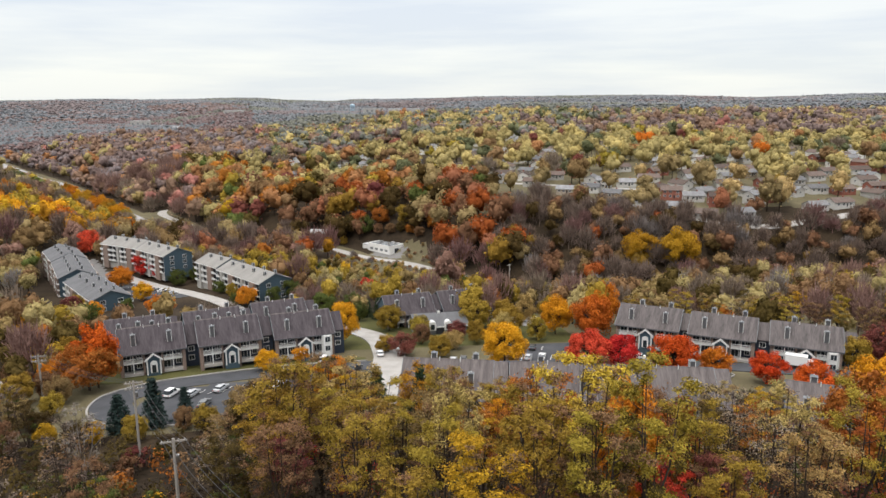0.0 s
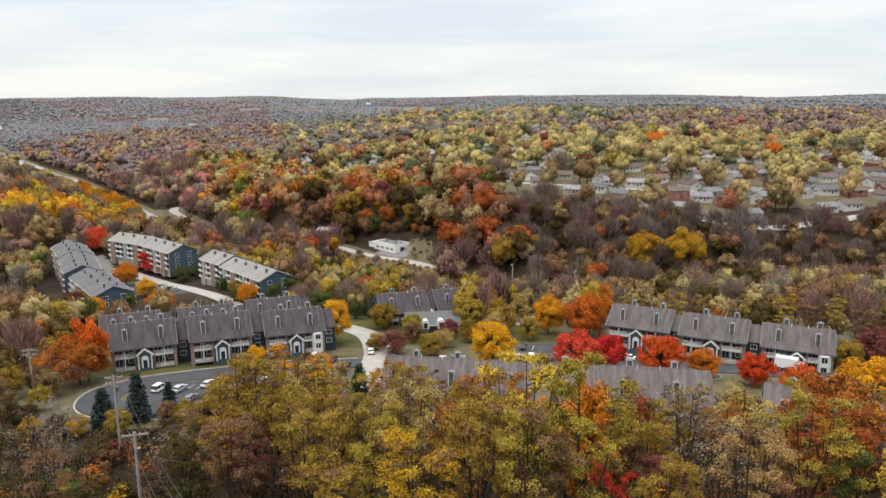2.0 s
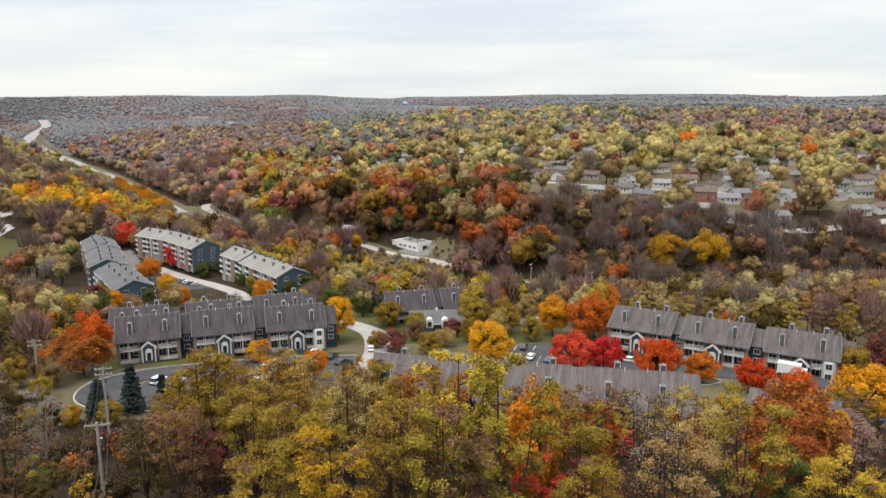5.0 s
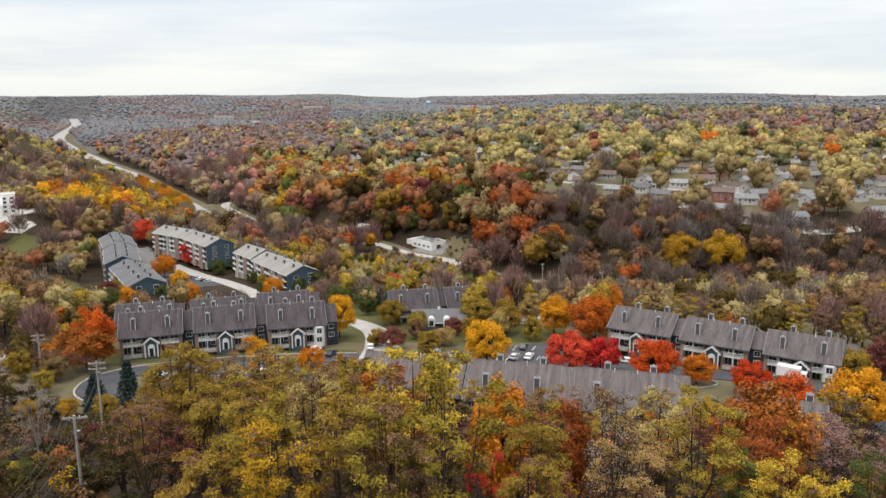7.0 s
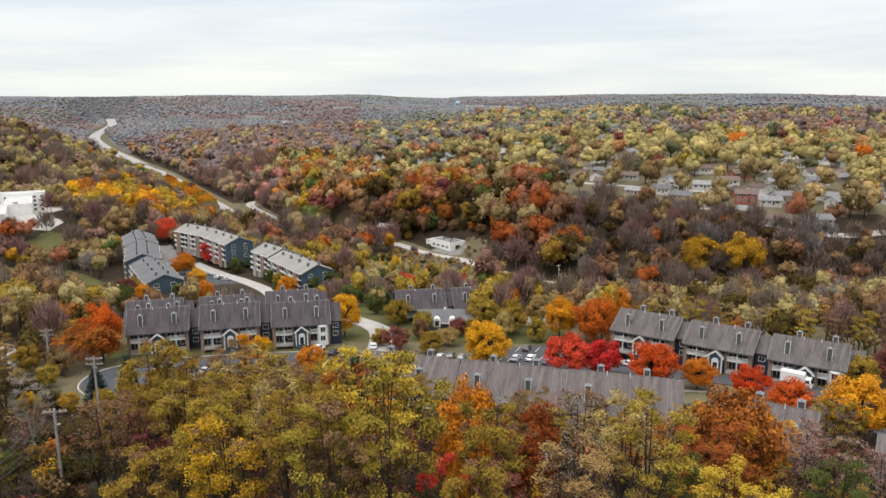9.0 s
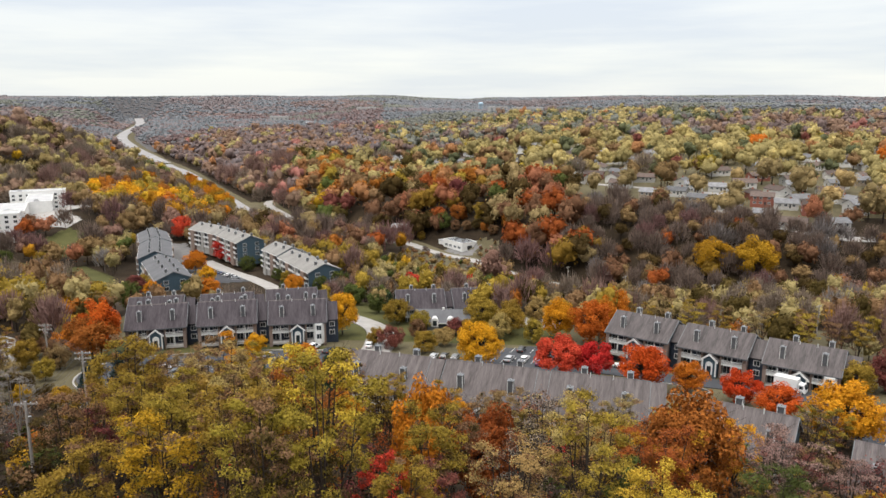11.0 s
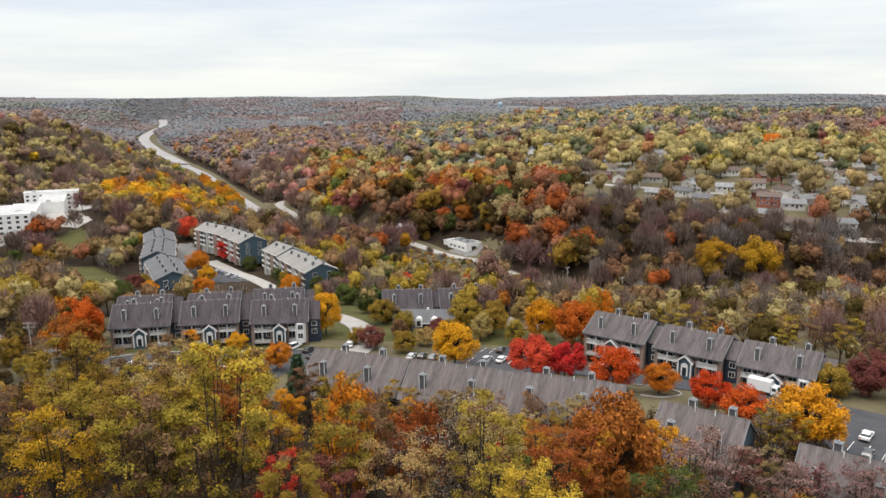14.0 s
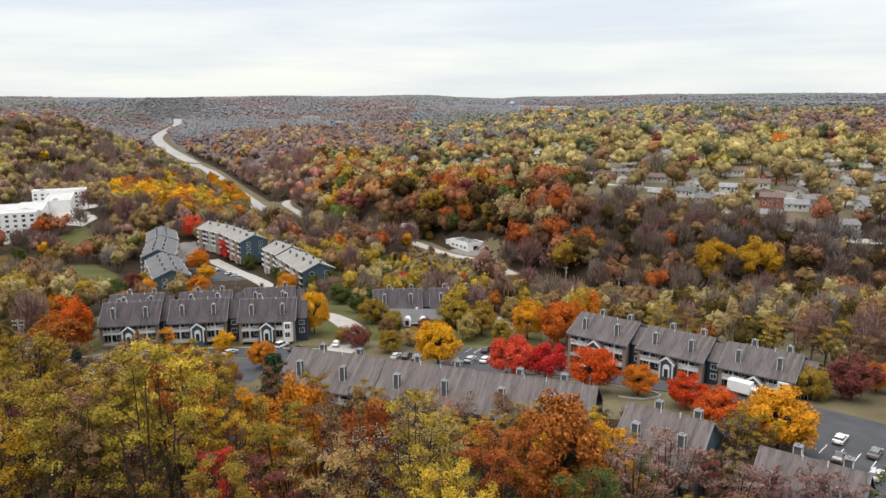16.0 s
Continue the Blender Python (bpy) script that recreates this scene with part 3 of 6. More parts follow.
def chase(parent, x, y, z0, z1, w=0.95, d=0.95):
    """A boxed chimney with white corner boards."""
    c = part("chimney", Mesh().box(x - w / 2, x + w / 2, y - d / 2, y + d / 2, z0, z1), CHASE_GREY, parent, "grey boxed chimney with white corner boards")
    for sx in (-1, 1):
        for sy in (-1, 1):
            part("corner_board", Mesh().box(x + sx * w / 2 - 0.06, x + sx * w / 2 + 0.06, y + sy * d / 2 - 0.06, y + sy * d / 2 + 0.06, z0, z1 + 0.02), TRIM, c)
    part("cap", Mesh().box(x - w / 2 - 0.1, x + w / 2 + 0.1, y - d / 2 - 0.1, y + d / 2 + 0.1, z1 + 0.02, z1 + 0.1), GREY_WALL, c)
    part("flue", Mesh().rod((x, y, z1 + 0.1), (x, y, z1 + 0.4), 0.17, 0.17, 8), CHROME, c)
    return c


def gable_roof(parent, x0, x1, run, eave, ridge, material, over=0.45, thick=0.22, label="", trim=True, gutter=None):
    """Two roof slopes over a ridge along x."""
    k = (ridge - eave) / run
    lo = eave - k * over
    out = []
    for s in (-1, 1):
        m = Mesh().prism([(0.0, ridge), (s * (run + over), lo), (s * (run + over), lo + thick), (0.0, ridge + thick)], x0 - over, x1 + over, "x")
        out.append(part("roof", m, material, parent, label))
        if not trim:
            continue
        fascia = Mesh().box(x0 - over, x1 + over, s * (run + over) - 0.06, s * (run + over) + 0.06, lo - 0.14, lo + thick - 0.02)
        part("gutter", fascia, gutter or TRIM, out[-1])
        for xe in (x0 - over, x1 + over):
            part("rake_board", Mesh().prism([(0.0, ridge - 0.12), (s * (run + over), lo - 0.12), (s * (run + over), lo + thick + 0.03), (0.0, ridge + thick + 0.03)], xe - 0.05, xe + 0.05, "x"), GREY_WALL, out[-1])
    return out


def townhouse(width=16.2, link=3.6, link_side=1, bay=False, roof_=ROOF_DARK, ridge=9.2, drop=1.0):
    """A two-storey unit: balconies between brick piers, a gabled porch, a steep roof and boxed chimneys. Front towards -y."""
    w, run, eave = width / 2, 7.8, 5.3
    h = thing("townhouse", "two-storey townhouse with weathered brown shingle roof and white balconies", "townhouse", "townhouses in rows")
    fy = -run + 0.2
    wall = Mesh().box(-w, w, fy + 1.7, run - 0.2, -3.0, eave)
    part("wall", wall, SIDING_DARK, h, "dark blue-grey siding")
    for sx in (-1, 1):
        g = Mesh().prism([(fy + 1.7, eave), (run - 0.2, eave), (0.9, ridge - 0.6), (0, ridge - 0.15), (-0.9, ridge - 0.75)], sx * w - 0.1, sx * w + 0.1, "x")
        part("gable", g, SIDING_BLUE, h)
        part("pier", Mesh().box(sx * w - (0.75 if sx > 0 else 0.12), sx * w + (0.12 if sx > 0 else 0.75), fy, fy + 1.75, -3.0, eave), BRICK, h, "brown brick pier")
    for sx in (-1, 1):
        part("pier", Mesh().box(sx * 2.25 - 0.25, sx * 2.25 + 0.25, fy, fy + 1.75, -3.0, eave), BRICK, h, "brown brick pier")
        a, b = (2.5, w - 0.75) if sx > 0 else (-w + 0.75, -2.5)
        part("balcony", Mesh().box(a, b, fy - 0.25, fy + 1.7, 2.55, 2.85), TRIM, h, "white balcony deck")
        railing(h, a, b, fy - 0.2, 2.85)
        part("terrace", Mesh().box(a, b, fy - 0.6, fy + 1.7, -0.6, 0.05), CONCRETE, h)
        mid = (a + b) / 2
        part("post", Mesh().box(mid - 0.12, mid + 0.12, fy - 0.22, fy + 0.02, -0.3, eave), TRIM, h, "white post")
        for z in (0.1, 2.9):
            window(h, mid - 1.45, fy + 1.7, z, 1.7, 2.0)
            window(h, mid + 1.5, fy + 1.7, z + 0.7, 1.1, 1.3)
    # porch
    part("porch", Mesh().box(-1.75, 1.75, fy - 1.3, fy + 1.7, -3.0, 3.6).prism([(-1.75, 3.6), (1.75, 3.6), (0, 5.0)], fy - 1.3, fy + 1.2, "y"), SIDING_BLUE, h, "blue gabled entrance porch")
    for sx in (-1, 1):
        part("porch_roof", Mesh().prism([(0, 5.05), (sx * 2.15, 3.35), (sx * 2.15, 3.62), (0, 5.32)], fy - 1.7, fy + 2.2, "y"), roof_, h)
        part("rake_board", Mesh().prism([(0, 4.85), (sx * 2.2, 3.1), (sx * 2.2, 3.6), (0, 5.36)], fy - 1.8, fy - 1.68, "y"), TRIM, h)
        part("post", Mesh().box(sx * 1.6 - 0.16, sx * 1.6 + 0.16, fy - 1.62, fy - 1.3, -0.4, 3.5), TRIM, h, "white post")
    arch = [(-0.85, 0.0), (0.85, 0.0), (0.85, 2.4)] + [(0.85 * math.cos(t), 2.4 + 0.85 * math.sin(t)) for t in np.linspace(0.2, math.pi - 0.2, 7)] + [(-0.85, 2.4)]
    part("door_surround", Mesh().prism(arch, fy - 1.42, fy - 1.28, "y"), TRIM, h)
    part("door", Mesh().box(-0.5, 0.5, fy - 1.47, fy - 1.38, 0.05, 2.1), GLASS, h)
    gable_roof(h, -w, w, run, eave, ridge, roof_, gutter=CHASE_GREY)
    part("ridge_cap", Mesh().prism([(-0.24, ridge + 0.1), (0.24, ridge + 0.1), (0, ridge + 0.32)], -w - 0.45, w + 0.45, "x"), ROOF_TAN, h, "shingle ridge cap")
    k = (ridge - eave) / run
    for x, y, up in ((-w * 0.56, -run * 0.66, 2.7), (w * 0.56, -run * 0.66, 2.7), (-w * 0.35, run * 0.2, 2.0), (w * 0.62, run * 0.2, 2.0)):
        z = ridge - k * abs(y)
        chase(h, x, y, z - 0.9, z + up, 1.1, 1.1)
    for x in (-w * 0.2, w * 0.28):
        part("vent_pipe", Mesh().rod((x, -0.5, ridge - 0.8), (x, -0.5, ridge + 0.75), 0.1, 0.1, 6), TRIM, h)
    for x in (-w * 0.72, -w * 0.22, w * 0.3, w * 0.8):
        part("roof_seam", Mesh().prism([(-0.3, ridge - 0.1), (-run - 0.4, eave - 0.16), (-run - 0.4, eave + 0.0), (-0.3, ridge + 0.07)], x - 0.05, x + 0.05, "x"), roof_, h)
    for x in (-4.5, 4.5):
        window(h, x, run - 0.2, 3.1, 1.6, 1.5, "back")
    if bay:
        bx = w - 1.9 if bay > 0 else -w + 1.9
        part("bay_window", Mesh().prism([(bx - 1.5, fy), (bx - 0.9, fy - 1.2), (bx + 0.9, fy - 1.2), (bx + 1.5, fy)], -0.8, eave - 0.3, "z"), TRIM, h, "white two-storey bay window")
        for z in (0.7, 3.2):
            window(h, bx, fy - 1.2, z, 1.3, 1.4)
    if link:
        a, b = (w + 0.12, w + link) if link_side > 0 else (-w - link, -w - 0.12)
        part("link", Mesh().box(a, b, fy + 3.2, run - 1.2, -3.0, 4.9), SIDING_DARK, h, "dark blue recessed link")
        near = fy + 2.7 if drop > 0.5 else -run - 0.3
        k_ = 4.75 if drop > 0.5 else eave - 0.25
        m = Mesh().prism([(0, ridge - drop), (near, k_), (near, k_ + 0.22), (0, ridge - drop + 0.22)], a, b, "x").prism([(0, ridge - drop), (run - 0.8, 4.75), (run - 0.8, 4.97), (0, ridge - drop + 0.22)], a, b, "x")
        part("link_roof", m, roof_, h)
        xm = (a + b) / 2
        for z in (0.6, 3.0):
            window(h, xm, fy + 3.2, z, 1.3, 1.2)
    return h


T_MAIN = townhouse()
T_LAST = townhouse(bay=1)
T_OLD = townhouse(15.6, roof_=ROOF_OLD, ridge=9.9)
T_OLD_LAST = townhouse(15.6, bay=1, roof_=ROOF_OLD, ridge=9.9)
T_BACK = townhouse(15.6, roof_=ROOF_OLD, ridge=9.6)
T_LONG = townhouse(18.2, 3.4, roof_=ROOF_TAN, ridge=10.6, drop=0.15)
T_SHORT = townhouse(13.4, 0, roof_=ROOF_TAN, ridge=10.6)
ROW_PLACES = [
    (T_MAIN, 49.7, 193.7, -0.7, -30.9), (T_MAIN, 66.5, 184.5, -1.1, -31.2), (T_LAST, 83.9, 174.8, -1.4, -29.5),
    (T_OLD, -87.1, 195.6, -2.3, 18.5), (T_OLD, -67.9, 199.0, -1.7, 17.5), (T_OLD_LAST, -48.6, 203.3, -2.1, 14.5),
    (T_BACK, -96.6, 214.5, -5.0, 17), (T_BACK, -76.5, 221.0, -5.2, 19), (T_BACK, -57.8, 228.5, -5.2, 17),
    (T_LONG, -12.8, 147.2, 1.8, -12.5), (T_LONG, 9.0, 142.3, 1.8, -12.5), (T_LONG, 30.2, 137.6, 1.8, -12.5),
    (T_SHORT, 52.6, 118.2, 4.4, -28), (T_SHORT, 69.6, 102.4, 5.2, -29),
    (T_OLD, 1.5, 243.0, -7.6, 12), (T_OLD, -17.0, 239.2, -7.6, 12),
]
used = set()
for proto, x, y, z, turn in ROW_PLACES:
    ob = proto if proto.name not in used else copy_thing(proto, Matrix())
    used.add(proto.name)
    stand(ob, x, y, z, turn, 11, 8.2)


def clubhouse():
    h = thing("clubhouse", "low grey clubhouse with two white arched dormers", "clubhouse")
    part("wall", Mesh().box(-8.2, 8.2, -4.4, 4.4, -2.0, 2.9), GREY_WALL, h)
    for sx in (-1, 1):
        part("gable", Mesh().prism([(-4.4, 2.9), (4.4, 2.9), (0, 5.6)], sx * 8.2 - 0.1, sx * 8.2 + 0.1, "x"), GREY_WALL, h)
    gable_roof(h, -8.2, 8.2, 4.4, 2.9, 5.7, ROOF_MID)
    for x in (-2.6, 2.2):
        arch = [(x - 1.1, 1.6), (x + 1.1, 1.6), (x + 1.1, 3.3)] + [(x + 1.1 * math.cos(t), 3.3 + 1.1 * math.sin(t)) for t in np.linspace(0.2, math.pi - 0.2, 7)] + [(x - 1.1, 3.3)]
        d = part("dormer", Mesh().prism(arch, -4.95, -1.8, "y"), TRIM, h, "white arched dormer")
        part("pane", Mesh().box(x - 0.6, x + 0.6, -5.0, -4.9, 1.9, 3.5), GLASS, d)
    for x in (-6.2, -0.2, 5.6):
        # flat dark sheet on the wall, painted as a shaded opening
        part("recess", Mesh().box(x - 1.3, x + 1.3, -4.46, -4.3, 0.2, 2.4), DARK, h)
    part("cupola", Mesh().box(-0.35, 0.35, -0.35, 0.35, 5.4, 6.4), TRIM, h)
    return h


stand(clubhouse(), -7.6, 223.5, -5.6, 4, 9.5, 6)


def apartment(length, depth=15.5, roof=None):
    """A three-storey block; ridge along x from the near gable at x = 0."""
    h = thing("apartment_block", "three-storey apartment block with light grey roof and blue gable", "apartment block", "apartment blocks round the court")
    r, eave, ridge = depth / 2, 8.7, 12.0
    part("wall", Mesh().box(0, length, -r, r, -4.0, eave), STUCCO, h, "pale cladding")
    part("end_wall", Mesh().box(-0.12, 0.12, -r - 0.05, r + 0.05, -4.0, eave), SIDING_BLUE, h, "slate-blue end wall")
    for x in (0, length):
        part("gable", Mesh().prism([(-r, eave), (r, eave), (0, ridge)], x - 0.12, x + 0.12, "x"), SIDING_BLUE, h)
    gable_roof(h, 0, length, r, eave, ridge, roof or ROOF_LIGHT, 0.55)
    for y in (-3.6, 3.4):
        for z in (1.0, 3.9, 6.6):
            window(h, -0.12, y, z, 1.9, 1.5, "west")
    n = max(2, int(length / 9))
    for s in (-1, 1):
        face = "front" if s < 0 else "back"
        for i in range(n):
            c = length * (i + 0.5) / n
            if i % 2 == 0:
                part("stair_tower", Mesh().box(c - 1.9, c + 1.9, min(s * r, s * (r + 1.3)), max(s * r, s * (r + 1.3)), -4.0, eave - 0.2), BRICK, h, "brown brick stair tower")
            else:
                part("stair_tower", Mesh().box(c - 0.9, c + 0.9, min(s * r, s * (r + 1.0)), max(s * r, s * (r + 1.0)), -4.0, eave - 0.2), STUCCO, h)
            for q in (-1, 1):
                xb = c + q * length / n * 0.33
                for z in (0.2, 3.0, 5.8):
                    # dark sheet stands in for the shade behind each balcony
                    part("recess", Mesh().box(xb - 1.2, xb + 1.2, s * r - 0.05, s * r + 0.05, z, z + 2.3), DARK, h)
                    part("balcony", Mesh().box(xb - 1.4, xb + 1.4, min(s * r, s * (r + 1.1)), max(s * r, s * (r + 1.1)), z - 0.18, z), TRIM, h)
                    part("railing", Mesh().box(xb - 1.4, xb + 1.4, s * (r + 1.05) - 0.05, s * (r + 1.05) + 0.05, z, z + 0.95), TRIM, h, "white balcony front")
    k = (ridge - eave) / r
    for i in range(n):
        for y in (-2.4, 2.6):
            x = length * (i + 0.4) / n
            z = ridge - k * abs(y)
            chase(h, x, y, z - 0.7, z + 1.6, 1.0, 1.0)
    return h


def block(x0, y0, x1, y1, z, roof=None):
    length = math.hypot(x1 - x0, y1 - y0)
    b = apartment(length, roof=roof)
    stand(b, x0, y0, z, math.degrees(math.atan2(y1 - y0, x1 - x0)), length / 2 + 2, 11, length / 2)


block(-135, 308, -159, 344, -22.2, ROOF_MID)
block(-162, 346, -179, 382, -21.2, ROOF_MID)
block(-180, 384, -195, 411, -21.0, ROOF_MID)
block(-70, 321, -93.5, 352, -20.2)
block(-94.5, 353.5, -107, 368, -19.6)
block(-127, 386, -147.5, 409, -20.2)
block(-148.5, 410, -172, 427, -20.0)


def workshop():
    h = thing("workshop", "low white commercial building with a flat grey roof", "building")
    part("wall", Mesh().box(-10.5, 10.5, -6, 6, -2, 5.2), WHITE_WALL, h)
    part("roof", Mesh().box(-10.2, 10.2, -5.7, 5.7, 5.0, 5.35), GREY_WALL, h)
    for a in ((-10.6, 10.6, -6.1, -5.7), (-10.6, 10.6, 5.7, 6.1)):
        part("parapet", Mesh().box(*a, 5.2, 5.7), WHITE_WALL, h)
    for x in (-10.6, 10.2):
        part("parapet", Mesh().box(x, x + 0.4, -5.7, 5.7, 5.2, 5.7), WHITE_WALL, h)
    for x in (-7, -2.5, 2.5, 7):
        part("window_band", Mesh().box(x - 1.4, x + 1.4, -6.08, -5.95, 1.6, 3.0), GREY_WALL, h)
    part("roller_door", Mesh().box(10.45, 10.6, -1.8, 1.8, 0, 3.4), DARK, h)
    for x, y in ((-6, 2), (-2, -2.5), (2.5, 1), (6, 3), (7, -3)):
        part("roof_unit", Mesh().box(x - 0.8, x + 0.8, y - 0.7, y + 0.7, 5.3, 6.3), CHROME, h, "grey roof ventilation unit")
    part("annex", Mesh().box(-17.5, -10.6, -5, 4, -2, 3.6), WHITE_WALL, h, "lower white annex")
    part("annex_roof", Mesh().box(-17.8, -10.62, -5.3, 4.3, 3.6, 3.9), FLAT_ROOF, h)
    return h


stand(workshop(), -17.8, 478, -31.8, -50, 18, 6)


def barn_shed():
    h = thing("storage_building", "pale low storage building with a shallow tan roof", "building")
    part("wall", Mesh().box(-9, 9, -5.5, 5.5, -2, 3.6), STUCCO, h)
    for sx in (-1, 1):
        part("gable", Mesh().prism([(-5.5, 3.6), (5.5, 3.6), (0, 5.2)], sx * 9 - 0.1, sx * 9 + 0.1, "x"), STUCCO, h)
    gable_roof(h, -9, 9, 5.5, 3.6, 5.2, FLAT_ROOF, 0.5)
    for x in (-5, 0, 5):
        part("roller_door", Mesh().box(x - 1.5, x + 1.5, -5.58, -5.45, 0, 2.8), GREY_WALL, h)
    return h


stand(barn_shed(), -60, 520, -28.6, -18, 10, 6)


def school():
    h = thing("school", "white flat-roofed four-storey building in several linked wings", "building")
    for x0, x1, y0, y1, z in ((-36, 0, 0, 12, 13.5), (-24, -8, -47, -0.1, 11.5), (-38, -22, -91.9, -47.1, 11.5), (-78, -24, -108, -92, 12.5), (-70, -38.1, -60, -12, 6.5)):
        w = part("wing", Mesh().box(x0, x1, y0, y1, -6, z), WHITE_WALL, h)
        part("roof", Mesh().box(x0 + 0.4, x1 - 0.4, y0 + 0.4, y1 - 0.4, z, z + 0.25), FLAT_ROOF, w)
        for a in ((x0 - 0.1, x1 + 0.1, y0 - 0.1, y0 + 0.3), (x0 - 0.1, x1 + 0.1, y1 - 0.3, y1 + 0.1)):
            part("parapet", Mesh().box(*a, z + 0.01, z + 0.7), WHITE_WALL, w)
        for a in (x0 - 0.1, x1 - 0.3):
            part("parapet", Mesh().box(a, a + 0.4, y0 + 0.3, y1 - 0.3, z + 0.01, z + 0.7), WHITE_WALL, w)
        levels = (1.2, 4.4, 7.6, 10.4)[: int(z / 3.1)]
        if y0 in (0, -108):
            for i in range(int((x1 - x0) / 4.5)):
                for zz in levels:
                    window(h, x0 + (i + 0.5) * 4.5, y0, zz, 1.8, 1.5)
        if y0 in (0, -47, -108):
            for i in range(int((y1 - y0) / 4.5)):
                for zz in levels:
                    window(h, x1, y0 + (i + 0.5) * 4.5, zz, 1.8, 1.5, "east")
        part("roof_unit", Mesh().box(x0 + 5, x0 + 8, y0 + 4, y0 + 6.5, z + 0.25, z + 1.6), CHROME, h)
    return h


stand(school(), -312, 517, -15.0, 31, 4, 4)
BLOCKED += [(-330, 511, radians(31), 23, 12), (-318, 470, radians(31), 30, 50), (-313, 393, radians(31), 32, 13)]


def suburban_house(wall, roof, long, deep, label, group="houses on the far hill", panes=True, eave=2.9):
    h = thing("house", label, "house", group)
    w, r, e, t = long / 2, deep / 2, eave, eave + deep * 0.26
    m = Mesh().box(-w, w, -r, r, -2.5, e)
    for s in (-1, 1):
        m.prism([(-r, e + 0.01), (r, e + 0.01), (0, t)], s * w - 0.12, s * w + 0.12, "x")
    part("wall", m, wall, h)
    gable_roof(h, -w, w, r, e, t, roof, 0.5, 0.18, trim=False)
    for x in (-w * 0.62, -w * 0.1, w * 0.6) if panes else ():
        window(h, x, -r, 1.0, 1.5, 1.2)
    for s, f in ((-1, "west"), (1, "east")) if panes else ():
        window(h, s * w, 0, 1.0, 1.3, 1.2, f)
        if eave > 4:
            window(h, s * w, 0, 3.7, 1.3, 1.2, f)
    if eave > 4:
        for x in (-w * 0.62, -w * 0.1, w * 0.6):
            window(h, x, -r, 3.7, 1.5, 1.2)
    if not panes:
        return h
    part("door", Mesh().box(w * 0.2, w * 0.2 + 0.95, -r - 0.06, -r + 0.05, 0.1, 2.2), DARK, h)
    part("chimney", Mesh().box(w * 0.35, w * 0.35 + 0.8, 0.4, 1.2, t - 1.2, t + 0.9), RED_BRICK, h, "red brick chimney")
    return h


ROOF_BROWN = noisy("brown_shingles", (0.075, 0.056, 0.050), (0.15, 0.115, 0.10), 0.6, 0.9, 0.15, bump=0.2, per_object=0.35)
ROOF_GREY = noisy("mid_grey_shingles", (0.115, 0.115, 0.12), (0.24, 0.24, 0.25), 0.6, 0.9, 0.15, bump=0.2, per_object=0.35)
HOUSE_KINDS = [
    suburban_house(CREAM_WALL, ROOF_GREY, 13, 8.4, "white one-storey house with grey shingle roof among trees"),
    suburban_house(RED_BRICK, ROOF_BROWN, 14, 8.8, "red brick bungalow with brown shingle roof among trees"),
    suburban_house(TAN_WALL, ROOF_GREY, 12, 8.2, "tan house with grey shingle roof among trees"),
    suburban_house(CREAM_WALL, ROOF_BROWN, 15, 9.0, "long white ranch house with brown roof among trees"),
    suburban_house(RED_BRICK, ROOF_BROWN, 13, 9.0, "two-storey red brick house on the far hill", eave=5.4),
    suburban_house(CREAM_WALL, ROOF_GREY, 11, 9.0, "two-storey white house on the far hill", eave=5.4),
]
FAR_KINDS = [
    suburban_house(WHITE_WALL, ROOF_GREY, 13, 8.4, "small white house with grey roof on the distant plateau", "houses on the plateau", False),
    suburban_house(TAN_WALL, ROOF_BROWN, 14, 8.8, "tan bungalow with brown roof on the distant plateau", "houses on the plateau", False),
    suburban_house(WHITE_WALL, ROOF_BROWN, 15, 8.2, "long white house with brown roof on the distant plateau", "houses on the plateau", False),
    suburban_house(WHITE_WALL, ROOF_GREY, 17, 9.0, "wide white house with grey roof on the distant plateau", "houses on the plateau", False),
]
hg = np.random.default_rng(5)
fresh = set()
FAR_HOUSES = []


def house_on(i, x, y, turn, kinds_, far=False):
    """One house, on the lowest ground under its corners."""
    ob = kinds_[i]
    if (i, far) in fresh:
        ob = copy_thing(ob, Matrix())
    fresh.add((i, far))
    FAR_HOUSES.append((x, y))
    stand(ob, x, y, min(ground_at(x + a, y + b) for a in (-4, 4) for b in (-4, 4)) + 1.4, turn, 9, 8)


# the houses along the edge of the far hill
for i, x, y, turn in ((4, 167, 460, -20), (2, 160, 434, -30), (3, 170, 418, -25), (5, 190, 410, 8), (4, 189, 438, -15), (5, 213, 440, 20), (4, 228, 446, 15), (3, 216, 484, -8), (0, 178, 452, -10), (2, 132, 472, -35), (0, 146, 452, -30),
                      (0, 154, 508, -15), (3, 174, 518, -12), (0, 203, 506, 0), (1, 226, 550, 5), (3, 245, 545, 0), (2, 252, 524, 10), (0, 124, 494, -30), (3, 93, 532, -25), (2, 106, 492, -30), (5, 137, 505, -20), (0, 244, 424, 12), (3, 262, 428, 10), (1, 246, 486, 8), (0, 270, 492, 5), (1, 285, 460, 6)):
    house_on(i, x, y, turn, HOUSE_KINDS)


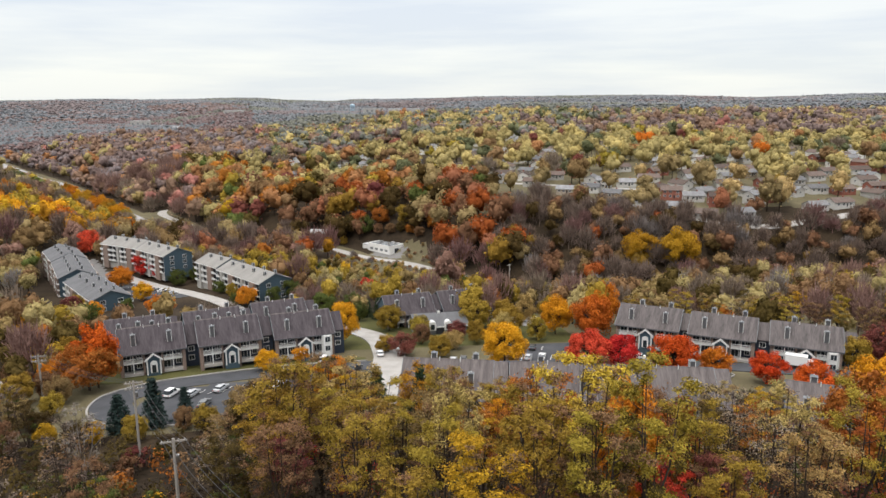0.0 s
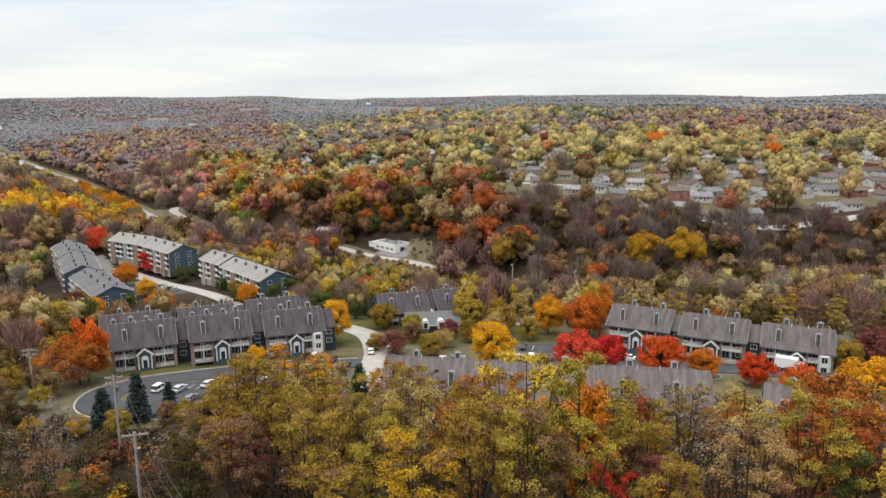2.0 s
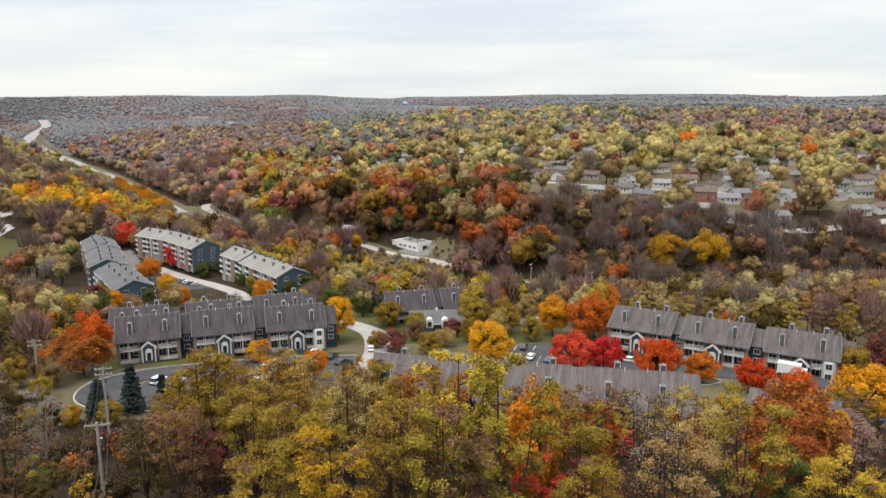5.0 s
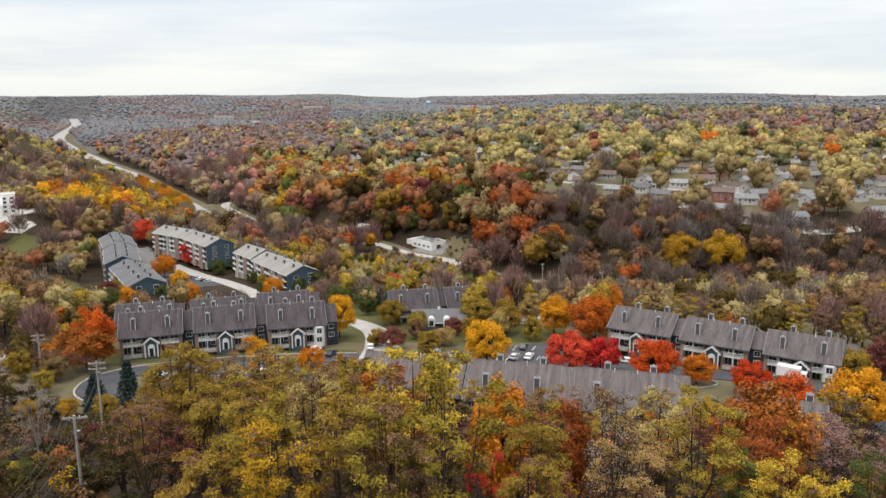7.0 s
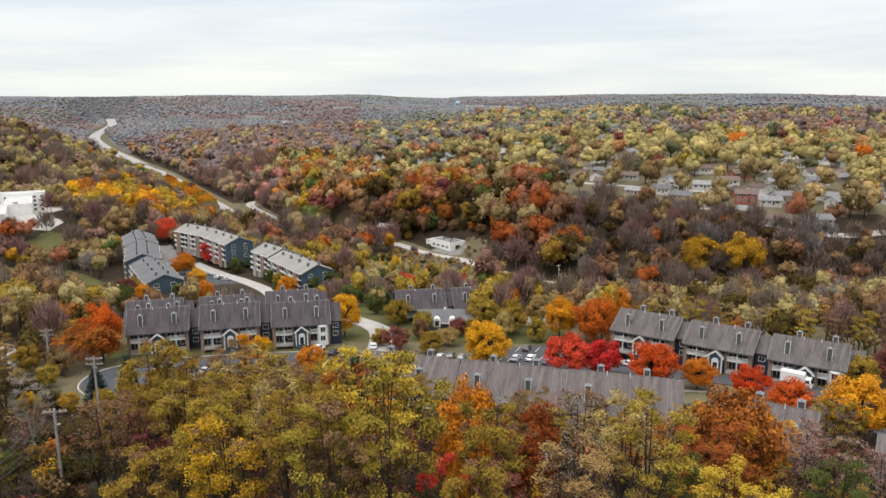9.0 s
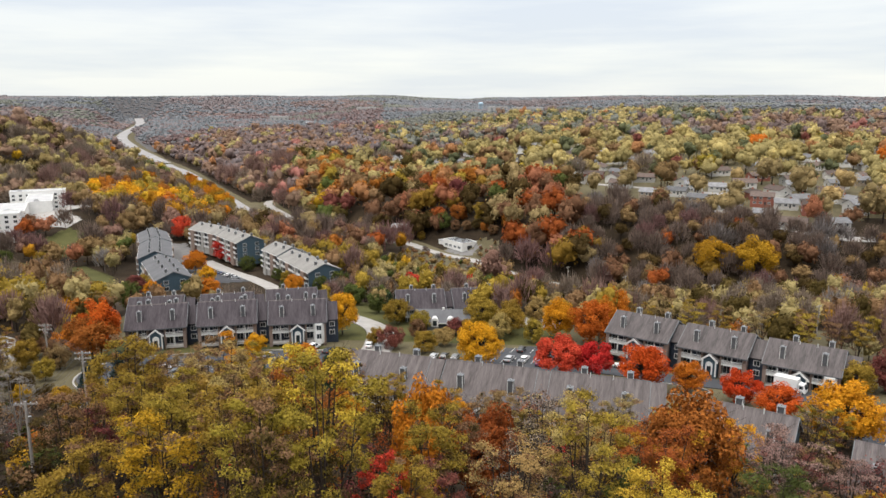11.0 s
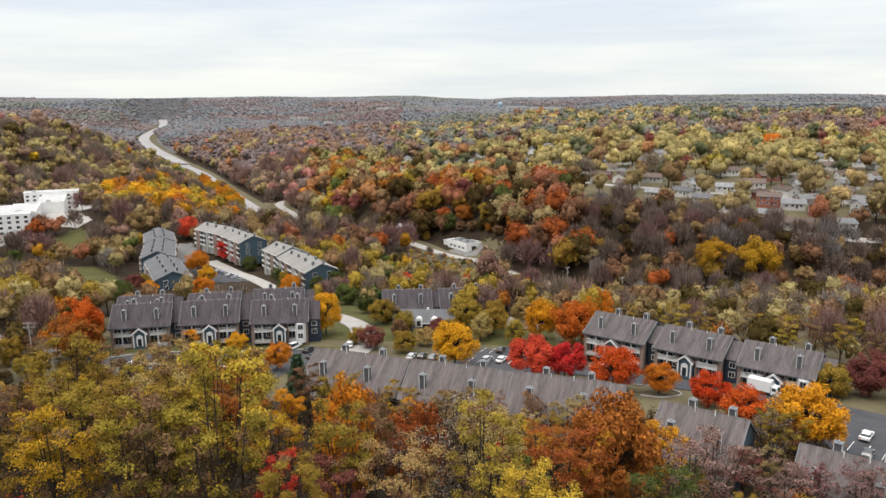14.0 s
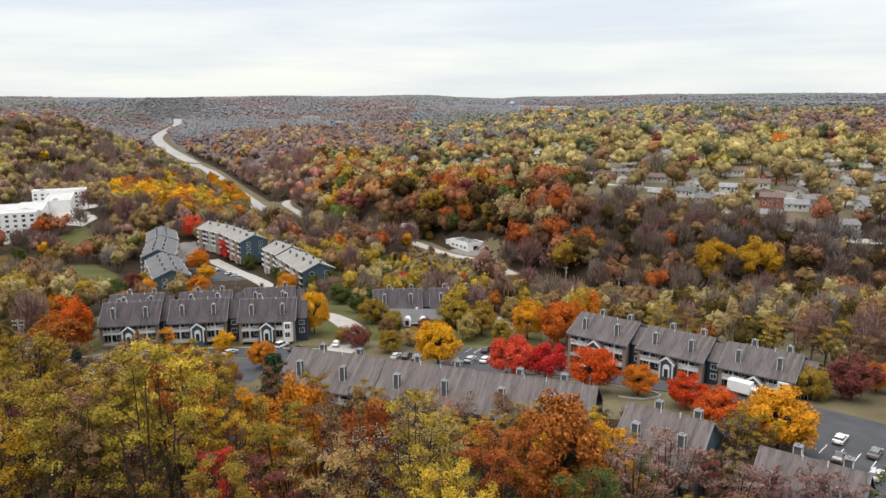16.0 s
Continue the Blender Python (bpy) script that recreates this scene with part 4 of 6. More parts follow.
def settle(x0, x1, y0, y1, count, street, gap=17, far=False):
    """Houses in loose rows along a street's direction."""
    tries = 0
    while count and tries < 3000:
        tries += 1
        x, y = hg.uniform(x0, x1), hg.uniform(y0, y1)
        if y < np.interp(x, AXIS_X, AXIS_Y) + 75 or any(math.hypot(x - a, y - b) < gap for a, b in FAR_HOUSES):
            continue
        i = int(hg.choice(4, p=[0.4, 0.22, 0.13, 0.25]))
        house_on(i, x, y, street + hg.normal(0, 8) + 90 * int(hg.integers(0, 2)), FAR_KINDS if far else HOUSE_KINDS, far)
        count -= 1


settle(150, 420, 430, 590, 44, 10, 17)
settle(40, 150, 530, 660, 20, -20, 17)
settle(70, 480, 570, 800, 62, 12, 16, True)
settle(-150, 60, 700, 830, 24, 8, 17, True)
settle(-120, 60, 840, 980, 12, 8, 20, True)
settle(60, 640, 820, 1180, 44, 8, 22, True)
settle(-330, 260, 1150, 1500, 30, 5, 26, True)
settle(-700, 900, 1550, 2300, 40, 5, 40, True)

# ---------------------------------------------------------------- trees
rng = np.random.default_rng(7)
K = list(LEAF)


def cards(centres, normals, sizes, aspect=1.0, jitter=0.9, gen=None):
    """A small bent-free leaf spray at each centre: arrays of corners and quads."""
    g = gen or rng
    n = len(centres)
    nv = normals + g.normal(0, jitter, (n, 3))
    nv /= np.linalg.norm(nv, axis=1, keepdims=True) + 1e-9
    t = np.cross(nv, g.normal(0, 1, (n, 3)))
    t /= np.linalg.norm(t, axis=1, keepdims=True) + 1e-9
    b = np.cross(nv, t)
    s = np.asarray(sizes).reshape(-1, 1) * 0.5
    a = aspect
    k = g.uniform(0.75, 1.15, (4, n, 1))
    v = np.stack([centres + t * s * k[0], centres + b * s * a * k[1], centres - t * s * k[2], centres - b * s * a * k[3]], 1).reshape(-1, 3)
    return v, np.arange(4 * n).reshape(n, 4)


def sprays(centres, normals, sizes, jitter, g):
    """A small three-cornered leaf spray at each centre."""
    n = len(centres)
    nv = normals + g.normal(0, jitter, (n, 3))
    nv /= np.linalg.norm(nv, axis=1, keepdims=True) + 1e-9
    t = np.cross(nv, g.normal(0, 1, (n, 3)))
    t /= np.linalg.norm(t, axis=1, keepdims=True) + 1e-9
    b = np.cross(nv, t)
    s = np.asarray(sizes).reshape(-1, 1)
    v = np.stack([centres + t * s * 0.6, centres - t * s * 0.45 + b * s * 0.45, centres - t * s * 0.35 - b * s * 0.5], 1).reshape(-1, 3)
    return v, np.arange(3 * n).reshape(n, 3)


def crown_points(n, clumps, rx, rz, gen, low=-0.55, fill=0.12, small=0.24, large=0.44):
    """Points on the outsides of rounded clumps that together make an uneven crown about the origin."""
    c = gen.normal(0, 1, (clumps, 3))
    c /= np.linalg.norm(c, axis=1, keepdims=True)
    c[:, 2] = np.where(c[:, 2] < low, -c[:, 2] * 0.6, c[:, 2])
    c *= gen.uniform(0.45, 0.80, (clumps, 1))
    r = gen.uniform(small, large, clumps)
    which = gen.choice(clumps, n, p=r ** 2 / (r ** 2).sum())
    d = gen.normal(0, 1, (n, 3))
    d[:, 2] = d[:, 2] * 0.9 + 0.25
    d /= np.linalg.norm(d, axis=1, keepdims=True)
    rad = r[which] * np.where(gen.uniform(0, 1, n) < fill, gen.uniform(0.3, 0.9, n), gen.uniform(0.88, 1.08, n))
    p = c[which] + d * rad[:, None]
    nrm = d * 0.7 + c[which] * 0.6 + np.array([0, 0, 0.25])
    return p * np.array([rx, rx, rz]), nrm, c * np.array([rx, rx, rz])


def limbs(height, crown_z, tips, girth, gen, sides=5, twig=0.5):
    """A tapered trunk with limbs to the clumps of the crown."""
    m = Mesh()
    lean = gen.normal(0, 0.02, 2) * height
    top = Vector((lean[0], lean[1], crown_z))
    mid = Vector((lean[0] * 0.4 + gen.normal(0, 0.1), lean[1] * 0.4, crown_z * 0.5))
    m.rod((0, 0, -1.2), mid, girth, girth * 0.75, sides + 1, False)
    m.rod(mid, top, girth * 0.75, girth * 0.5, sides + 1, False)
    for c in tips:
        c = Vector(c) + Vector((0, 0, crown_z + 0.0))
        start = mid.lerp(top, float(gen.uniform(0.35, 1.0)))
        knee = start.lerp(c, 0.5) + Vector(gen.normal(0, 0.25, 3)) + Vector((0, 0, 0.06 * height))
        m.rod(start, knee, girth * 0.36, girth * 0.22, sides - 1, False)
        m.rod(knee, c, girth * 0.22, girth * 0.08, sides - 1, False)
        for _ in range(2):
            e = c + Vector(gen.normal(0, 1, 3)) * (height * 0.07) + Vector((0, 0, height * 0.03))
            m.rod(knee.lerp(c, float(gen.uniform(0.2, 1.0))), e, girth * 0.10, girth * 0.03, 3, False)
    return m


def leaf_mesh(name, v, q, material):
    return fast_mesh(name, v, None, [material], tris=q) if q.shape[1] == 3 else fast_mesh(name, v, q, [material])


def broadleaf(kind, height, spread, n, leaf, seed, label, clumps=22, deep=0.36, small=0.16, large=0.31, low=-0.55, fill=0.12):
    """One deciduous tree: trunk with limbs, and a crown of leaf sprays."""
    g = np.random.default_rng(seed)
    rx, rz = spread / 2, height * deep
    cz = height - rz * 1.02
    t = thing("tree", label, "tree")
    p, nr, tips = crown_points(n, clumps, rx, rz, g, low, fill, small, large)
    ob = new("trunk", limbs(height, cz, tips, 0.024 * height ** 0.95 * 0.85, g).data("trunk", BARK))
    ob.parent = t
    v, q = sprays(p + np.array([0, 0, cz]), nr, g.uniform(0.6, 1.35, n) * leaf, 0.45, g)
    cr_ = new("crown", leaf_mesh("crown", v, q, LEAF[kind]))
    cr_.parent = t
    cr_["kind"] = "stuff"
    return t


# second leaf of each kind: a random mix, and painted crown shade low down
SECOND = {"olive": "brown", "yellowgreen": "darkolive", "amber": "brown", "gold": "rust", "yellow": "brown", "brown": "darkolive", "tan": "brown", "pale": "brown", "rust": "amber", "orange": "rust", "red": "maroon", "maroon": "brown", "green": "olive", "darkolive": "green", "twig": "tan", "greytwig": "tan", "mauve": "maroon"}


def airy_tree(kind, seed, fill=1.0, height=19.0, spread=9.2, leaf=0.205):
    """A tall woodland tree: a forking trunk, side branches and open plumes of leaves along their ends."""
    g = np.random.default_rng(seed)
    t = thing("tree", "tall tree in the hillside wood", "tree")
    m = Mesh()
    plumes = []
    fork = height * g.uniform(0.30, 0.45)
    foot = Vector((g.normal(0, 0.25), g.normal(0, 0.25), fork))
    m.rod((0, 0, -1.2), foot * 0.5, 0.30, 0.24, 7, False)
    m.rod(foot * 0.5, foot, 0.24, 0.19, 7, False)

    def bough(start, way, length, thick):
        """A side branch with plumes along its outer half."""
        knee = start + way * (length * 0.55) + Vector(g.normal(0, 0.12, 3))
        tip = start + way * length + Vector((0, 0, length * g.uniform(0.0, 0.35)))
        m.rod(start, knee, thick, thick * 0.6, 4, False)
        m.rod(knee, tip, thick * 0.6, thick * 0.2, 3, False)
        plumes.append((tip, g.uniform(0.75, 1.25)))
        plumes.append((knee.lerp(tip, g.uniform(0.2, 0.6)) + Vector(g.normal(0, 0.35, 3)), g.uniform(0.55, 0.95)))
        for _ in range(2):
            side = tip.lerp(knee, g.uniform(0, 0.9)) + Vector((g.normal(0, 1), g.normal(0, 1), g.uniform(-0.3, 0.8))) * (length * 0.32)
            m.rod(knee.lerp(tip, g.uniform(0.1, 0.8)), side, thick * 0.35, thick * 0.12, 3, False)
            plumes.append((side, g.uniform(0.5, 1.0)))

    count = int(g.integers(4, 7))
    for i in range(count):
        a = 2 * math.pi * (i + g.uniform(-0.3, 0.3)) / count
        r = spread * (g.uniform(0.02, 0.1) if i == 0 else g.uniform(0.16, 0.36))
        top = Vector((math.cos(a) * r, math.sin(a) * r, height * (0.97 if i == 0 else g.uniform(0.78, 0.96))))
        low = foot * g.uniform(0.75, 1.0)
        bend = low.lerp(top, 0.5) + Vector((math.cos(a), math.sin(a), 0)) * (r * 0.25)
        m.rod(low, bend, 0.15, 0.095, 5, False)
        m.rod(bend, top, 0.095, 0.03, 4, False)
        plumes.append((top, g.uniform(0.6, 1.0)))
        for s_ in np.linspace(0.3, 0.97, 5):
            start = low.lerp(bend, s_ * 2) if s_ < 0.5 else bend.lerp(top, s_ * 2 - 1)
            b = a + g.normal(0, 1.0)
            bough(start, Vector((math.cos(b), math.sin(b), g.uniform(0.1, 0.7))).normalized(), spread * g.uniform(0.17, 0.32) * (1.15 - 0.45 * s_), 0.065)
    for _ in range(2):
        b = g.uniform(0, 6.28)
        bough(foot * g.uniform(0.45, 0.95), Vector((math.cos(b), math.sin(b), g.uniform(0.05, 0.5))).normalized(), spread * g.uniform(0.2, 0.36), 0.055)
    pc = np.array([p[0] for p in plumes])
    ps = np.array([p[1] for p in plumes])
    for c, k in zip(pc, ps):
        for _ in range(4 if fill > 0.6 else 9):
            d = g.normal(0, 1, 3) * np.array([0.75, 0.75, 0.5]) + np.array([0, 0, 0.25])
            m.rod(tuple(c - d * 0.35 * k), tuple(c + d * 0.9 * k), 0.024, 0.01, 3, False)
    ob = new("trunk", m.data("trunk", BARK_PALE if kind == "greytwig" else BARK))
    ob.parent = t
    n = int(9600 * fill)
    share = ps ** 2 * (0.25 + 1.1 * np.clip(pc[:, 2] / height - 0.25, 0, 1))
    w = g.choice(len(pc), n, p=share / share.sum())
    off = np.clip(g.normal(0, 1, (n, 3)), -1.9, 1.9) * np.array([0.44, 0.44, 0.24]) * ps[w][:, None]
    p = pc[w] + off
    nr = off * 0.6 + (p - np.array([0, 0, height * 0.55])) * 0.06 + np.array([0, 0, 0.55])
    v, q = sprays(p, nr, g.uniform(0.55, 1.35, n) * leaf, 0.5, g)
    # lower plumes turn to the second leaf: brown foliage plus shade put into colour
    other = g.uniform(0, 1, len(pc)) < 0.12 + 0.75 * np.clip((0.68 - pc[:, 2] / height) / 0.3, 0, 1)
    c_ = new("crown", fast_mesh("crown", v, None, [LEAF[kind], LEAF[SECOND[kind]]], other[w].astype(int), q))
    c_.parent = t
    c_["kind"] = "stuff"
    return t


def conifer(kind, height, spread, n, seed, label):
    g = np.random.default_rng(seed)
    t = thing("conifer", label, "tree")
    m = Mesh().rod((0, 0, -1), (0, 0, height * 0.95), 0.02 * height, 0.03, 7, False)
    tiers = int(height * 1.1)
    pts, nrm, ln = [], [], []
    for i in range(tiers):
        f = i / tiers
        z = height * (0.08 + 0.9 * f)
        r = spread / 2 * (1 - f) ** 0.85 + 0.15
        k = max(5, int(11 * (1 - f) + 4))
        for j in range(k):
            a = 2 * math.pi * (j + g.uniform(0, 0.8)) / k
            rr = r * g.uniform(0.75, 1.12)
            tip = np.array([math.cos(a) * rr, math.sin(a) * rr, z - 0.22 * rr])
            m.rod((0, 0, z), tuple(tip), 0.05, 0.015, 3, False)
            nn = max(4, int(n / tiers / k))
            s = g.uniform(0.2, 1.0, (nn, 1)) ** 0.7
            pts.append(np.array([0, 0, z]) * (1 - s) + tip * s + g.normal(0, 0.16, (nn, 3)))
            nrm.append(np.repeat([[math.cos(a) * 0.4, math.sin(a) * 0.4, 0.9]], nn, 0))
    p, nr = np.concatenate(pts), np.concatenate(nrm)
    ob = new("trunk", m.data("trunk", BARK))
    ob.parent = t
    v, q = cards(p, nr, g.uniform(0.5, 1.1, len(p)) * 0.75, 0.5, 0.5, g)
    c = new("crown", leaf_mesh("crown", v, q, LEAF[kind]))
    c.parent = t
    c["kind"] = "stuff"
    return t


def clear_of(x, y, margin=0.0):
    """Whether each place is free of buildings, roads and lots."""
    ok = np.ones(len(x), bool)
    for mx, my, a, hw, hd in BLOCKED:
        dx, dy = x - mx, y - my
        u, v = dx * math.cos(a) + dy * math.sin(a), -dx * math.sin(a) + dy * math.cos(a)
        ok &= ~((np.abs(u) < hw + margin) & (np.abs(v) < hd + margin))
    for pts, half in ROADS:
        for (ax, ay), (bx, by) in zip(pts[:-1], pts[1:]):
            t = np.clip(((x - ax) * (bx - ax) + (y - ay) * (by - ay)) / ((bx - ax) ** 2 + (by - ay) ** 2), 0, 1)
            ok &= np.hypot(x - ax - t * (bx - ax), y - ay - t * (by - ay)) > half + 2.0 + margin
    for o in OPEN:
        near = (x > min(p[0] for p in o)) & (x < max(p[0] for p in o)) & (y > min(p[1] for p in o)) & (y < max(p[1] for p in o))
        for i in np.where(near & ok)[0]:
            if in_outline(x[i], y[i], o):
                ok[i] = False
    return ok


def scatter(x0, x1, y0, y1, gap, seed):
    g = np.random.default_rng(seed)
    gx, gy = np.meshgrid(np.arange(x0, x1, gap), np.arange(y0, y1, gap))
    x, y = gx.ravel() + g.uniform(-0.48, 0.48, gx.size) * gap, gy.ravel() + g.uniform(-0.48, 0.48, gx.size) * gap
    return x, y


def wood(name, x, y, size, kinds, n, leaf, label, seed, tall=1.0, clumps=9):
    """Many trees in one mesh of leaf sprays; kinds gives each tree's leaf."""
    g = np.random.default_rng(seed)
    vs, qs, mi = [], [], []
    base = 0
    zs = land(x, y)
    order = sorted(set(kinds))
    protos = []
    for i in range(24):
        p, nr, tips = crown_points(n, clumps, 0.5, 0.5, np.random.default_rng(seed + 100 + i), fill=0.12)
        protos.append((p, nr))
    for k in order:
        for i in np.where(kinds == k)[0]:
            p, nr = protos[g.integers(24)]
            a = g.uniform(0, 6.28)
            c, s = math.cos(a), math.sin(a)
            rot = np.array([[c, -s, 0], [s, c, 0], [0, 0, 1.0]])
            w = size[i]
            h = w * g.uniform(0.85, 1.25) * tall
            m_ = n
            if k in ("twig", "neartwig", "greytwig", "mauve"):
                m_ = int(n * 0.85)
            pp = (p[:m_] @ rot.T) * np.array([w, w, h]) + np.array([x[i], y[i], zs[i] + h * 0.56])
            thin = 0.45 if k in ("twig", "neartwig", "greytwig", "mauve") else 0.8
            v, q = cards(pp, nr[:m_] @ rot.T, g.uniform(0.6, 1.3, m_) * leaf * w, thin, 0.34, g)
            vs.append(v)
            qs.append(q + base)
            base += len(v)
            mi.append(np.full(len(q), order.index(k)))
    me = fast_mesh(name, np.concatenate(vs), np.concatenate(qs), [LEAF[k] for k in order], np.concatenate(mi))
    return tagged(new(name, me), label, "woods", kind="stuff")


PHI = (1 + 5 ** 0.5) / 2
ICO_V = np.array([(-1, PHI, 0), (1, PHI, 0), (-1, -PHI, 0), (1, -PHI, 0), (0, -1, PHI), (0, 1, PHI), (0, -1, -PHI), (0, 1, -PHI), (PHI, 0, -1), (PHI, 0, 1), (-PHI, 0, -1), (-PHI, 0, 1)]) / math.hypot(1, PHI)
ICO_F = np.array([(0, 11, 5), (0, 5, 1), (0, 1, 7), (0, 7, 10), (0, 10, 11), (1, 5, 9), (5, 11, 4), (11, 10, 2), (10, 7, 6), (7, 1, 8), (3, 9, 4), (3, 4, 2), (3, 2, 6), (3, 6, 8), (3, 8, 9), (4, 9, 5), (2, 4, 11), (6, 2, 10), (8, 6, 7), (9, 8, 1)])


OCT_V = np.array([(1, 0, 0), (-1, 0, 0), (0, 1, 0), (0, -1, 0), (0, 0, 1), (0, 0, -1.0)])
OCT_F = np.array([(0, 2, 4), (2, 1, 4), (1, 3, 4), (3, 0, 4), (2, 0, 5), (1, 2, 5), (3, 1, 5), (0, 3, 5)])


def clumped(name, x, y, size, kinds, clumps, n, leaf, label, seed, tall=1.05, low=0.5, coarse=False):
    """Many trees in one mesh: uneven leafy clumps heaped into crowns, with loose sprays round them."""
    g = np.random.default_rng(seed)
    zs, order = land(x, y), sorted(set(kinds))
    if coarse:
        zs = np.max([land(x + a, y + b) for a, b in ((0, 0), (70, 0), (-70, 0), (0, 70), (0, -70))], 0)
    protos = []
    for i in range(30):
        h = np.random.default_rng(seed + 500 + i)
        d = h.normal(0, 1, (clumps, 3))
        d /= np.linalg.norm(d, axis=1, keepdims=True)
        d[:, 2] = np.where(d[:, 2] < -0.25, -d[:, 2], d[:, 2])
        c = d * h.uniform(0.18, 0.33, (clumps, 1))
        c[0] = (0, 0, 0.02)
        r = h.uniform(0.15, 0.25, clumps)
        r[0] = 0.30
        bv0, bf0 = (OCT_V, OCT_F) if coarse else (ICO_V, ICO_F)
        core = 1.0 if coarse else 0.84
        v = (c[:, None] + bv0[None] * r[:, None, None] * core * h.uniform(0.72, 1.2, (clumps, len(bv0), 1))).reshape(-1, 3)
        f = (bf0[None] + len(bv0) * np.arange(clumps)[:, None, None]).reshape(-1, 3)
        w = h.integers(0, clumps, n)
        dd = h.normal(0, 1, (n, 3))
        dd[:, 2] += 0.35
        dd /= np.linalg.norm(dd, axis=1, keepdims=True)
        sv, sf = sprays(c[w] + dd * r[w][:, None] * h.uniform(0.85, 1.25, (n, 1)), dd + np.array([0, 0, 0.3]), h.uniform(0.6, 1.3, n) * leaf, 0.55, h)
        m = int(min(n * 1.8, 150) + 26 * clumps)
        q = h.normal(0, 1, (m, 3))
        q /= np.linalg.norm(q, axis=1, keepdims=True)
        q[:, 2] = np.where(q[:, 2] < -0.4, -q[:, 2], q[:, 2])
        at = q * h.uniform(0.2, 0.5, (m, 1)) ** 0.9
        up = q * 0.6 + np.array([0, 0, 0.75]) + h.normal(0, 0.2, (m, 3))
        up /= np.linalg.norm(up, axis=1, keepdims=True)
        side = np.cross(up, h.normal(0, 1, (m, 3)))
        side /= np.linalg.norm(side, axis=1, keepdims=True)
        ln, wd = h.uniform(0.09, 0.2, (m, 1)), h.uniform(0.012, 0.03, (m, 1)) * (leaf / 0.12) ** 0.5
        bv = np.stack([at - up * ln - side * wd, at - up * ln + side * wd, at + up * ln], 1).reshape(-1, 3)
        stem = [(-0.03, 0, -0.6), (0.03, 0, -0.6), (0, 0.0, 0.2), (0, -0.03, -0.6), (0, 0.03, -0.6), (0, 0, 0.2)]
        bv = np.concatenate([bv, np.array(stem)])
        protos.append((np.concatenate([v, sv]), np.concatenate([f, sf + len(v)]), bv, np.arange(len(bv)).reshape(-1, 3)))
    stem_v, stem_f = np.array(stem), np.arange(6).reshape(2, 3)
    vs, fs, mi, base = [], [], [], 0
    for k in order:
        bare = k in ("twig", "neartwig", "greytwig", "mauve")
        for i in np.where(kinds == k)[0]:
            pr = protos[g.integers(30)]
            pv, pf = (pr[2], pr[3]) if bare else (pr[0], pr[1])
            a = g.uniform(0, 6.28)
            c, s = math.cos(a), math.sin(a)
            w = size[i]
            h = w * g.uniform(0.85, 1.2) * tall
            v = pv @ np.array([[c, s, 0], [-s, c, 0], [0, 0, 1.0]]) * np.array([w, w, h]) + np.array([x[i], y[i], zs[i] + h * low])
            vs.append(v)
            fs.append(pf + base)
            base += len(v)
            mi.append(np.full(len(pf), order.index(k)))
            if not coarse and not bare:
                vs.append(stem_v * np.array([w, w, h]) + np.array([x[i], y[i], zs[i] + h * low]))
                fs.append(stem_f + base)
                base += 6
                mi.append(np.full(2, len(order)))
    me = fast_mesh(name, np.concatenate(vs), None, [LEAF[k] for k in order] + [BARK], np.concatenate(mi), np.concatenate(fs))
    me.polygons.foreach_set("use_smooth", np.ones(len(me.polygons), dtype=bool))
    return tagged(new(name, me), label, "woods", kind="stuff")


def pick(g, n, table):
    names, weights = list(table), np.array(list(table.values()), float)
    return np.array(names)[g.choice(len(names), n, p=weights / weights.sum())]


def grove(field, g, x, y, tables):
    """Kinds that change by patches across the land."""
    f = field(x, y)
    out = np.empty(len(x), object)
    for i, t in enumerate(tables):
        sel = (f >= i / len(tables)) & (f < (i + 1) / len(tables) + (i == len(tables) - 1))
        out[sel] = pick(g, int(sel.sum()), t)
    return out.astype(str)


def blotch(size, seed):
    return lambda x, y: np.clip(0.5 + 0.42 * rolling(x, y, size, seed) + 0.12 * rolling(x, y, size * 0.23, seed + 3), 0, 0.999)


def in_view(x, y, margin=0.12):
    """Broad wedge of land that the flight looks over, with room to spare."""
    return (y > 20) & (np.abs(x) < 60 + y * (0.66 + margin))


def young_growth(x, y):
    """Low trees on the cutting beside the upper highway."""
    off = x - np.interp(y, [p[1] for p in HIGHWAY], [p[0] for p in HIGHWAY])
    return np.where((y > 790) & (y < 1500) & (off < 25) & (off > -90), 0.36, 1.0)


# far ridges: haze-toned leaf kinds, crowns kept low so contrast stays soft
g0 = np.random.default_rng(11)
